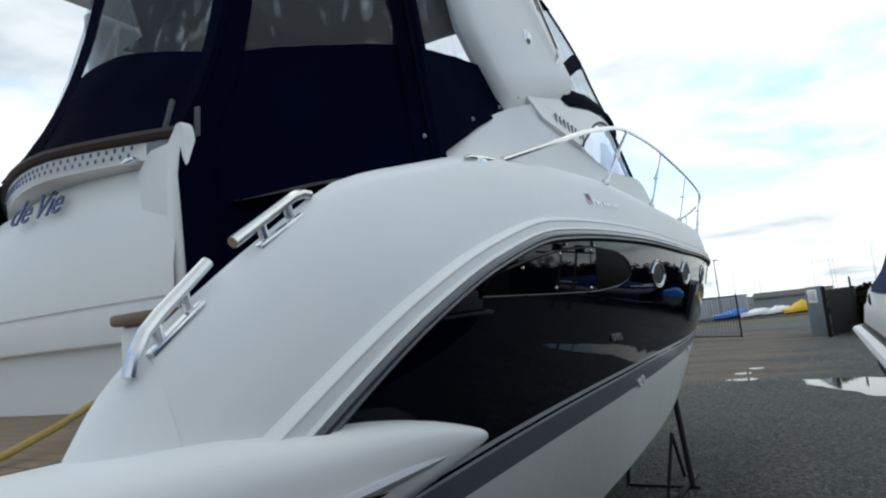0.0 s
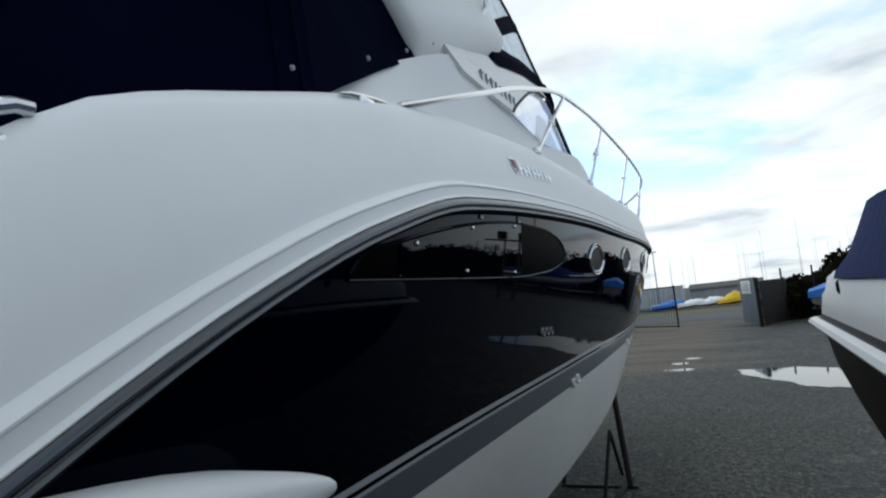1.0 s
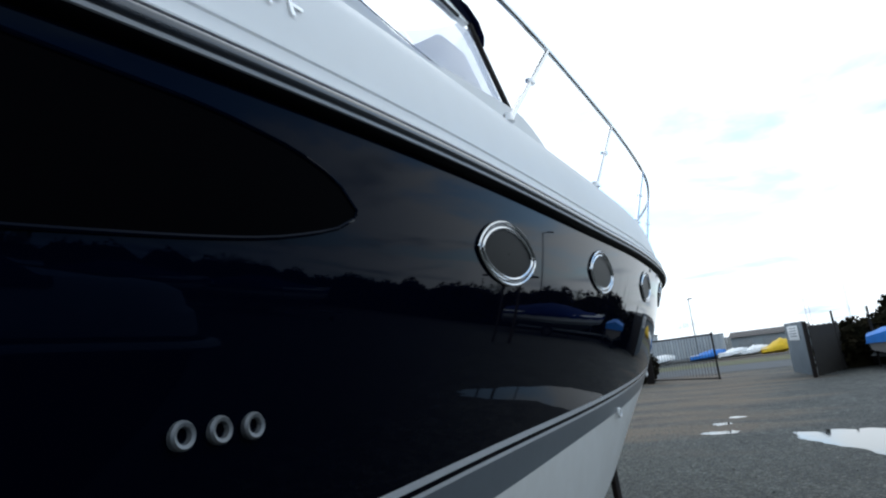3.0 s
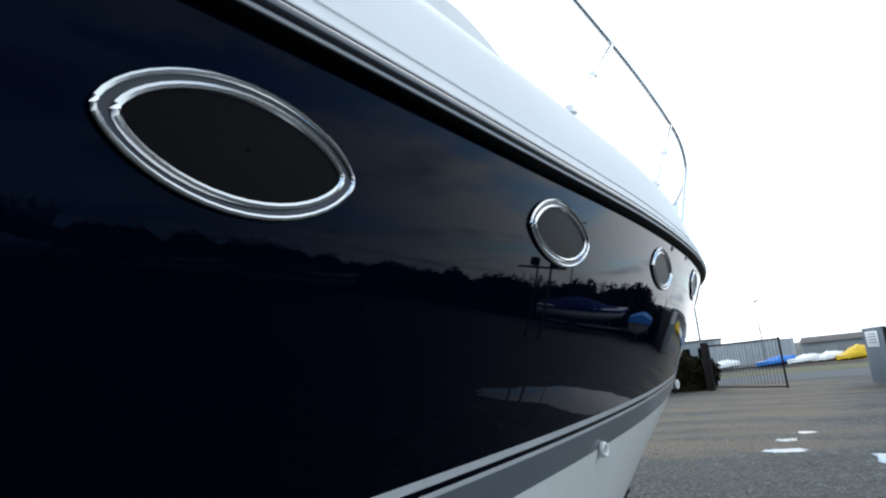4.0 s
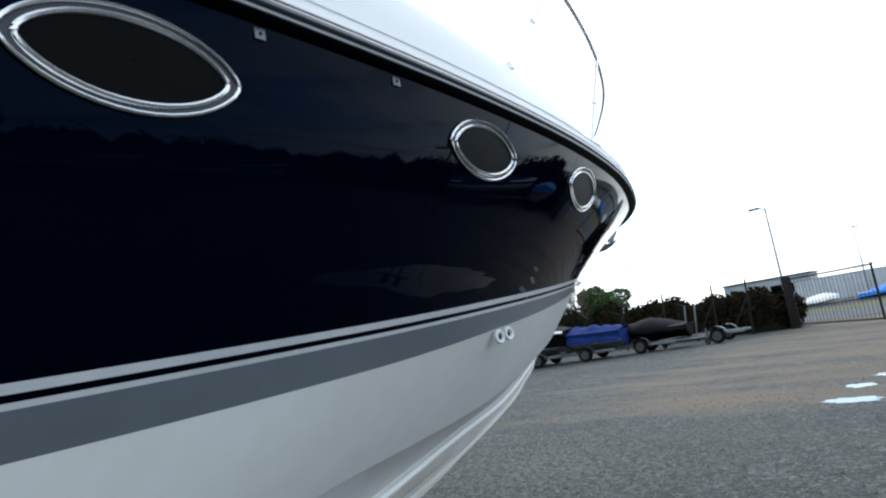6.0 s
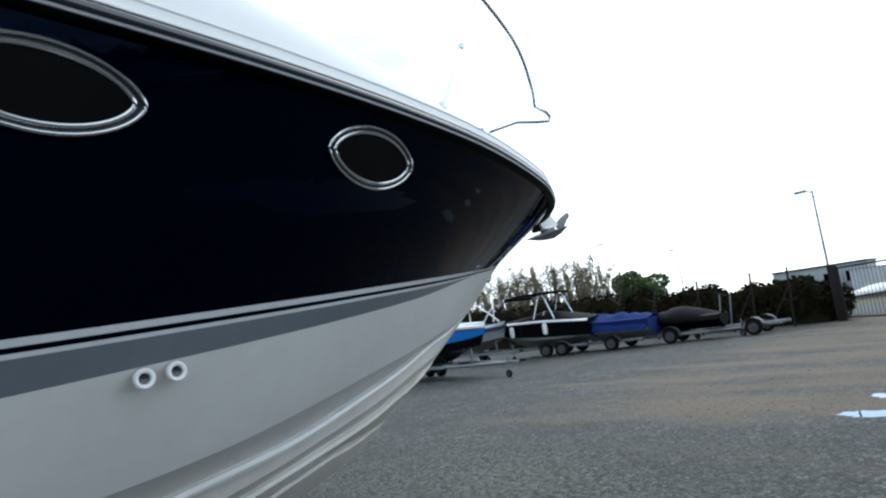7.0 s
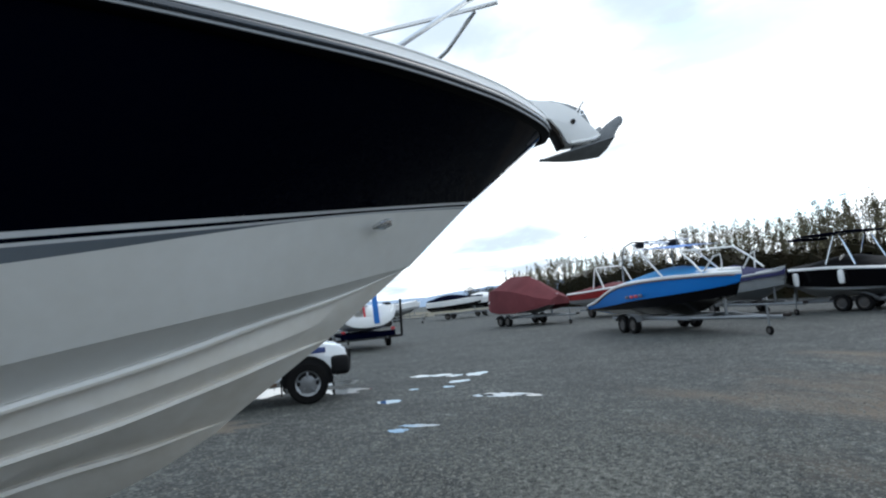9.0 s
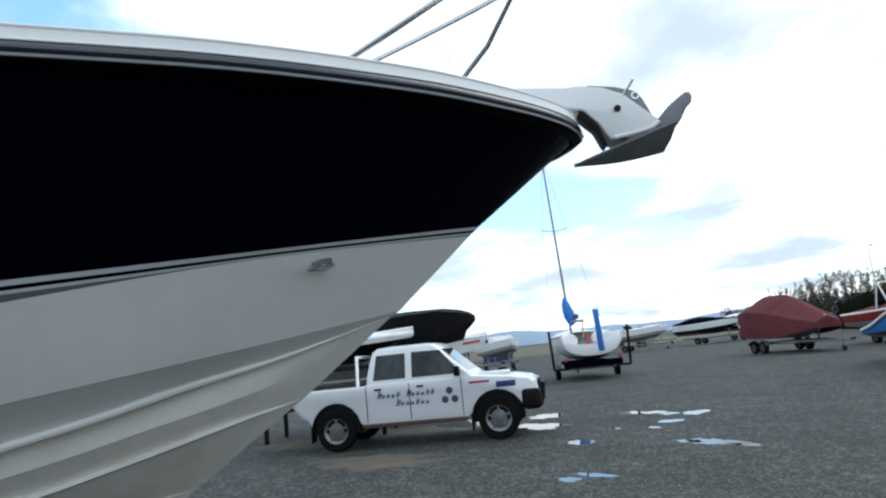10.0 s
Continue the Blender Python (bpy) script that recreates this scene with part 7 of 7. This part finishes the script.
lamp_post(-4.42, 36.9, 5.1, -0.3)
lamp_post(-5.6, 64, 5.4, 0.1)
lamp_post(-24.0, 52.0, 6.6, 0.3)
lamp_post(-62.0, 49.0, 7.6, 0.4)
lamp_post(-20.5, 58.0, 5.6, -0.3)
lamp_post(13.0, 40.0, 7.0, -0.4)
for x in (-5.6, -7.0, -9.2, -11.2):
    fp = thing("fence_post", "leaning steel fence post in the hedge", "post", pose(x, 35.6, 0), "fence posts")
    part("pole", tube([(0, 0, 0), (0.12, 0, 2.3)], 0.04, 6), steel_dark, fp)
    part("strut", tube([(0.08, 0, 1.6), (-0.9, 0, 0)], 0.03, 6), steel_dark, fp)
for x in (3.7, 4.9, 6.6, 9.0):
    fp = thing("fence_post", "steel fence post beside the hedge", "post", pose(x, 33.6, 0), "fence posts")
    part("pole", tube([(0, 0, 0), (0, 0, 2.3)], 0.04, 6), steel_dark, fp)

# ---- road, verge and the far side ----
def flat_strip(name, x0, x1, y0, y1, z, material, label, wob=0.3, category="road"):
    bm = bmesh.new()
    rows = []
    for x in frange(x0, x1, 60):
        n = wob * noise.noise(Vector((x * 0.3, y0, 0)))
        rows.append([(x, y0 + n, z), (x, y1 + n, z)])
    grid_faces(bm, rows)
    bmesh.ops.recalc_face_normals(bm, faces=bm.faces)
    return tagged(part(name, bm, material), label, category, kind="structure")


flat_strip("road", -160, 120, 40.5, 48.5, 0.012, asphalt, "pale grey asphalt road beyond the gate")
flat_strip("verge", -160, 120, 49, 56, 0.010, grass_mat, "rough green verge beyond the road", category="grass")
flat_strip("shore", -420, -85, -60, 60, 0.02, mat("dry_grass", (0.12, 0.105, 0.062), 0.9, spread=0.6, spread_scale=0.2), "tan dry grass flat along the shore", 0, "grass")
cont = thing("shipping_container", "long white corrugated container standing across the road", "container", pose(-7.2, 66.5, 0.0, 0, 0, 4))
rows = []
for i in range(61):
    x = -3.6 + 7.2 * i / 60
    yy = -1.2 - (0.05 if (i // 2) % 2 else 0.0)
    rows.append([(x, yy, 0.25), (x, yy, 2.05)])
part("front", loft(rows), container_white, cont, smooth=False)
part("body", box((7.2, 2.2, 1.9), (0, 0, 1.15), 0.03), container_white, cont)
part("roof_edge", box((7.3, 2.5, 0.08), (0, 0, 2.10), 0.01), grey_hull, cont)
cabin = thing("site_hut", "pale site hut with dark windows", "hut", pose(-13.5, 69.0, 0))
part("body", box((7, 3, 2.6), (0, 0, 1.4), 0.03), wall_pale, cabin)
part("roof", box((7.2, 3.3, 0.12), (0, 0, 2.75), 0.02), roof_dark, cabin)
for k in range(4):
    part("window", box((0.9, 0.04, 0.8), (-2.4 + 1.6 * k, -1.52, 1.7), 0.01), dark_glass, cabin)
bld = thing("boat_shed", "long low grey boat shed with brown roof", "shed", pose(-0.3, 78, 0))
part("wall", box((7.0, 6, 1.6), (0, 0, 0.80), 0.02), wall_pale, bld)
part("roof", slab([(-3.3, 1.6), (3.3, 1.6), (0, 2.15)], 7.4, "x", 0), roof_dark, bld)
for k in range(3):
    part("door", box((1.3, 0.05, 1.3), (-2.2 + 2.2 * k, -3.03, 0.66), 0.01), grey_hull, bld)
for i, (x, y, L, mt, pk) in enumerate(((-4.6, 62, 2.8, tarp_bright, 0.30), (-2.6, 61, 2.2, gel_white, 0.25), (-1.1, 61.5, 2.2, gel_white, 0.3), (0.7, 61, 2.4, tarp_yellow, 0.6), (-8.6, 61, 3.0, gel_white, 0.3))):
    b = small_boat("dinghy", "small covered dinghy on the far verge", pose(x, y, 0.0, 0, 0, heading(1, 0.1)), L, 1.6, 0.1, 0.3, 0.5, mt, mt, mt, group="covered dinghies", category="dinghy", screen=False)
    cover_over(b, L, 1.7, 0.1, 0.3, 0.5, pk, mt, "", 0.08, 40 + i, 0.6, 0.15)
for i in range(46):
    rnd = random.Random(i + 100)
    x = rnd.uniform(-30, 30) if i < 30 else rnd.uniform(-220, -40)
    h = rnd.uniform(9, 16)
    mp = thing("yacht_mast", "bare yacht mast far off in the marina", "mast", pose(x, rnd.uniform(170, 230), 0), "marina masts")
    part("pole", tube([(0, 0, 0), (0, 0, h)], 0.06, 5, taper=0.03), stripe_white, mp)

# hills, the haze of distance mixed into their pale blue colour
rows = []
for a in frange(120, 290, 120):
    t = math.radians(a)
    e = 0.022 + 0.010 * noise.noise(Vector((a * 0.08, 1.3, 0))) + 0.005 * noise.noise(Vector((a * 0.35, 4.0, 0))) + 0.006 * math.exp(-((a - 178.6) / 3.0) ** 2)
    d = 2600
    rows.append([(d * math.cos(t), d * math.sin(t), -5), (d * 1.02 * math.cos(t), d * 1.02 * math.sin(t), d * e * 0.55), (d * 1.06 * math.cos(t), d * 1.06 * math.sin(t), d * e)])
tagged(part("backdrop", loft(rows), hills_mat), "hazy blue hills beyond the bay", "hills", kind="structure")

# ---- hedges and trees ----
def leaf_cloud(name, centres, count, size, material, seed, label, category="hedge", kind="", group="", parent=None):
    """Many small leaf clumps scattered round centres (x, y, z, rx, ry, rz)."""
    rnd = np.random.RandomState(seed)
    verts, faces = [], []
    weights = np.array([c[3] * c[4] + c[3] * c[5] for c in centres])
    pick = rnd.choice(len(centres), size=count, p=weights / weights.sum())
    for i in pick:
        x, y, z, rx, ry, rz = centres[i]
        v = rnd.normal(size=3)
        v /= np.linalg.norm(v)
        r = rnd.uniform(0.55, 1.0) ** 0.5
        c = np.array((x, y, z)) + v * r * np.array((rx, ry, rz))
        c[2] = max(c[2], 0.05)
        a, b = rnd.normal(size=3), rnd.normal(size=3)
        a /= np.linalg.norm(a)
        b -= a * a.dot(b)
        b /= np.linalg.norm(b)
        s = size * rnd.uniform(0.5, 1.3)
        k = len(verts)
        verts += [tuple(c - a * s), tuple(c - b * s * 0.5), tuple(c + a * s), tuple(c + b * s * 0.5)]
        faces.append((k, k + 1, k + 2, k + 3))
    me = bpy.data.meshes.new(name)
    me.from_pydata(verts, [], faces)
    ob = new(name, finish(me, material, False))
    if parent:
        ob.parent = parent
    if label:
        tagged(ob, label, category if not parent else "", group, kind)
    return ob


def hedge(x0, y0, x1, y1, h, depth, count, seed, label, material=None, wave=0.3):
    rnd = random.Random(seed)
    L = math.hypot(x1 - x0, y1 - y0)
    n = max(3, int(L / 0.9))
    cs = []
    for i in range(n + 1):
        k = i / n
        hh = (h[0] + (h[1] - h[0]) * k) * (1 + wave * (rnd.random() - 0.5))
        cs.append((x0 + (x1 - x0) * k, y0 + (y1 - y0) * k + rnd.uniform(-0.2, 0.2), hh * 0.5, 0.85, depth * 0.5, hh * 0.52))
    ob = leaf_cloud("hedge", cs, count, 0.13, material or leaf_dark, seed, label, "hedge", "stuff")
    rows = []
    for i in range(n + 1):
        c = cs[i]
        rows.append([(c[0], c[1] - depth * 0.32, 0), (c[0], c[1] - depth * 0.3, c[2] * 1.78), (c[0], c[1] + depth * 0.3, c[2] * 1.78), (c[0], c[1] + depth * 0.32, 0)])
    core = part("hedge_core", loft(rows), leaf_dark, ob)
    return ob


hedge(-4.7, 37.2, -13.5, 38.6, (1.75, 2.1), 1.6, 9000, 1, "dense dark evergreen hedge behind the fence")
hedge(-13.5, 38.6, -27, 41.5, (2.2, 2.8), 1.8, 9000, 2, "dense dark evergreen hedge behind the fence")
hedge(-27, 41.5, -60, 44.5, (3.0, 2.9), 1.8, 12000, 3, "dark hedge along the far side of the yard")
hedge(3.6, 34.6, 7.0, 36.8, (1.75, 2.8), 1.6, 6000, 4, "dark hedge beside the gate")
hedge(7.0, 36.8, 26, 38, (2.7, 2.4), 2.0, 12000, 5, "tall dark hedge beside the gate")
hedge(26, 38, 27, 2, (2.4, 2.2), 2.2, 14000, 6, "tall dark hedge along the yard", wave=0.6)
hedge(27, 2, 24, -26, (2.3, 2.6), 2.4, 10000, 8, "tall dark hedge along the yard", wave=0.6)


def tree(x, y, h, spread, seed, material, leaves, label, size=0.075):
    """A short trunk with many upright limbs and twigs, and thin leaves along them."""
    rnd = random.Random(seed)
    ob = thing("tree", label, "tree", pose(x, y, 0, 0, 0, 0), "trees behind the yard")
    bm = tube([(0, 0, 0), (0.05, 0.03, h * 0.16), (rnd.uniform(-.1, .1), 0, h * 0.32)], 0.13, 7, taper=0.09)
    cs = []
    for k in range(17):
        a, lean = 2.4 * k + rnd.uniform(-0.4, 0.4), rnd.uniform(0.25, 1.0)
        z0, z1 = h * rnd.uniform(0.06, 0.30), h * (1.0 - 0.30 * lean * rnd.random()) * rnd.uniform(0.80, 1.0)
        p0 = Vector((0.08 * math.cos(a), 0.08 * math.sin(a), z0))
        p2 = Vector((spread * lean * math.cos(a), spread * lean * math.sin(a), z1))
        p1 = p0.lerp(p2, 0.45) + Vector((0.22 * spread * lean * math.cos(a), 0.22 * spread * lean * math.sin(a), 0))
        tube([p0, p1, p2], 0.042, 5, bm, taper=0.010)
        for q in range(7):
            f = 0.22 + 0.78 * q / 6
            t = p0.lerp(p1, f * 2) if f < 0.5 else p1.lerp(p2, f * 2 - 1)
            e = t + Vector((rnd.uniform(-.32, .32), rnd.uniform(-.32, .32), rnd.uniform(0.35, 0.75)))
            tube([t, e], 0.012, 3, bm, taper=0.004)
            for w in (0.45, 0.75, 1.0):
                c = t.lerp(e, w)
                cs.append((c.x, c.y, c.z, 0.15 * rnd.uniform(0.6, 1.2), 0.15, 0.24 * rnd.uniform(0.7, 1.3)))
    part("trunk", bm, bark, ob)
    leaf_cloud("crown", cs, leaves, size, material, seed, "", parent=ob)
    return ob


willow = [tree(-20.5, 44.0, 4.9, 1.7, 1, leaf_pale, 4200, "pale willow with thin spring leaves and upright limbs"), tree(-24, 45, 5.3, 1.8, 2, leaf_pale, 4200, "pale willow with thin spring leaves and upright limbs"), tree(-27.5, 45.5, 5.2, 1.8, 3, leaf_pale, 3800, "pale willow with thin spring leaves and upright limbs")]
for i, (x, y, h) in enumerate(((-18.6, 43.6, 0.85), (-22.3, 46, 1.0), (-25.7, 44.5, 1.05), (-29.5, 46, 1.0), (-32.0, 46.5, 1.0), (-34.5, 46, 1.05), (-37.2, 46.5, 1.15), (-40.0, 46, 1.1), (-44.0, 46.5, 0.95), (-47.5, 47, 1.0), (-51.5, 47, 1.0), (-55.5, 47.5, 1.0), (-60, 48, 1.05), (-65, 48, 1.1), (-70, 48, 1.15), (-76, 49, 1.1), (-82, 49, 1.0))):
    c = copy_thing(willow[i % 3], pose(x, y, 0, 0, 0, 67 * i))
    c.scale = (h, h, h)
round_tree = thing("tree", "dense round green tree above the hedge", "tree", pose(-17.2, 45.5, 0), "trees behind the yard")
part("trunk", tube([(0, 0, 0), (0.05, 0.02, 1.2), (0.0, 0.05, 2.6)], 0.14, 8, taper=0.08), bark, round_tree)
rr = random.Random(77)
leaf_cloud("crown", [(rr.uniform(-1.0, 1.0), rr.uniform(-0.8, 0.8), rr.uniform(2.2, 3.2), rr.uniform(0.5, 0.9), rr.uniform(0.5, 0.8), rr.uniform(0.4, 0.75)) for _ in range(16)], 9000, 0.12, leaf_green, 9, "", parent=round_tree)
for i, (x, y, h) in enumerate(((11.5, 42, 0.62), (16, 41, 0.58), (29, 30, 0.6), (29, 18, 0.7), (28.5, 10, 0.6), (30, 4, 0.65), (28, -8, 0.7), (29, -16, 0.65))):
    c = copy_thing(willow[i % 3], pose(x, y, 0, 0, 0, 40 * i))
    c.scale = (h, h, h)

# bare scrub filling in below the willows
rs = random.Random(58)
scrub = []
for k in range(150):
    x = -34 - 66 * k / 149 + rs.uniform(-0.5, 0.5)
    top = 3.2 + 1.1 * noise.noise(Vector((x * 0.22, 0.0, 5.0))) + 0.7 * noise.noise(Vector((x * 0.7, 3.0, 5.0)))
    for z in (top * 0.45, top * 0.72, top * 0.92):
        scrub.append((x + rs.uniform(-0.5, 0.5), 45.6 + rs.uniform(-0.8, 0.8) + 0.03 * (-x - 34), z, rs.uniform(0.35, 0.75), 0.6, rs.uniform(0.35, 0.7)))
leaf_cloud("scrub", scrub, 26000, 0.11, leaf_scrub, 57, "bare brown scrub and saplings behind the boats", "scrub", "stuff")

# ---- the other side of the yard, mirrored in the dark hull ----
B10_SHEER = [(0.0, 1.02), (0.5, 1.06), (1.0, 1.12)]
b10 = small_boat("speedboat", "taupe speedboat under a bright blue cover beside the hedge", pose(5.55, 34.2, 0, 0, 0, heading(0.1, 1)), 4.0, 1.6, 0.45, 0.6, 0.7, taupe_hull, taupe_hull, taupe_hull, screen=False, sheer_line=B10_SHEER)
tent_cover(b10, 4.2, [(0.0, 0.82, 0.94, 1.18, 1.36), (0.12, 0.85, 0.94, 1.24, 1.44), (0.5, 0.86, 0.96, 1.28, 1.46), (0.85, 0.62, 1.02, 1.24, 1.36), (1.0, 0.30, 1.08, 1.18, 1.24)], tarp_bright, "bright blue cover with a hanging edge", 51, 0.05)
trailer(pose(5.55, 34.2, 0, 0, 0, heading(-0.1, -1)), 3.4, 1.4, 1, 1.0, bed=0.44)
for i, (x, y, mt) in enumerate(((9.5, 33.5, canvas_blue), (19.5, 23.5, canvas_blue), (20.5, 18.0, canvas_blue), (21, 13.0, gel_white), (21, 7.5, canvas_blue))):
    b = small_boat("speedboat", "covered speedboat parked along the hedge", pose(x, y, 0, 0, 0, heading(-1, 0.3)), 5.6, 2.1, 0.5, 0.65, 0.9, gel_white, grey_hull, gel_white, group="boats along the hedge", screen=False)
    cover_over(b, 5.6, 2.15, 0.5, 0.65, 0.9, 0.55, mt, "taut boat cover", 0.05, 60 + i, 0.4, 0.1)
    trailer(pose(x, y, 0, 0, 0, heading(-1, 0.3)), 4.4, 1.9, 1, 1.4)
flood = thing("floodlight_mast", "short wooden pole with two floodlights on a crossbar", "floodlight", pose(9.2, 25.2, 0))
part("pole", tube([(-0.25, 0.1, 0), (-0.25, 0.1, 3.0)], 0.07, 8, taper=0.05), bark, flood)
part("pole", tube([(0.25, -0.1, 0), (0.25, -0.1, 2.9)], 0.05, 8, taper=0.04), bark, flood)
part("crossbar", tube([(0.95, -0.35, 2.85), (-0.85, 0.35, 2.95)], 0.05, 6), steel_dark, flood)
for k in (-1, 1):
    part("floodlight", box((0.34, 0.28, 0.36), (k * 0.36, -k * 0.14, 3.12), 0.06), steel_dark, flood)

# ---- loose stones on the gravel ----
def loose_stones(name, count, seed, place, sizes, label):
    """Many small angular stones, joined."""
    rnd = np.random.RandomState(seed)
    verts, faces = [], []
    shape = [(0, 0, 1), (1, 0, 0), (0, 1, 0), (-1, 0, 0), (0, -1, 0)]
    tri = [(0, 1, 2), (0, 2, 3), (0, 3, 4), (0, 4, 1)]
    for i in range(count):
        x, y = place(rnd)
        if any(((x - px) * math.cos(t) + (y - py) * math.sin(t)) ** 2 / (rx * 1.1) ** 2 + ((y - py) * math.cos(t) - (x - px) * math.sin(t)) ** 2 / (ry * 1.1) ** 2 < 1 for px, py, far, t, rx, ry in POOLS if abs(x - px) < 1.2 * far and abs(y - py) < 1.2 * far):
            continue
        s = rnd.uniform(*sizes) * (1.0 + 0.9 * (rnd.uniform() > 0.96))
        t = rnd.uniform(0, 6.28)
        k = len(verts)
        for u, v, w in shape:
            j = s * rnd.uniform(0.6, 1.3)
            verts.append((x + j * (u * math.cos(t) - v * math.sin(t)), y + j * (u * math.sin(t) + v * math.cos(t)), 0.6 * w * j + 0.001))
        faces += [tuple(k + q for q in f) for f in tri]
    me = bpy.data.meshes.new(name)
    me.from_pydata(verts, [], faces)
    return tagged(new(name, finish(me, stone_mat, False)), label, "stones", kind="stuff")


def wide_place(rnd):
    d = 1.8 + 16 * rnd.uniform() ** 1.8
    a = math.radians(rnd.uniform(-55, 150))
    return 1.8 - d * math.sin(a), 9.0 + d * math.cos(a)


def bow_place(rnd):
    a, d = rnd.uniform(0, 6.28), abs(rnd.normal())
    return -1.6 + 3.0 * d * math.cos(a), 14.2 + 2.6 * d * math.sin(a)


def lane_place(rnd):
    a, d = rnd.uniform(0, 6.28), abs(rnd.normal())
    return 2.2 + 1.1 * d * math.cos(a), 9.5 + 3.2 * d * math.sin(a)


loose_stones("loose_stones", 36000, 5, wide_place, (0.006, 0.016), "loose grey stones lying on the gravel")
loose_stones("coarse_stones", 45000, 6, bow_place, (0.007, 0.019), "coarse angular grey stones ahead of the bow")
loose_stones("coarse_stones", 22000, 7, lane_place, (0.006, 0.018), "coarse grey stones between the two cruisers")
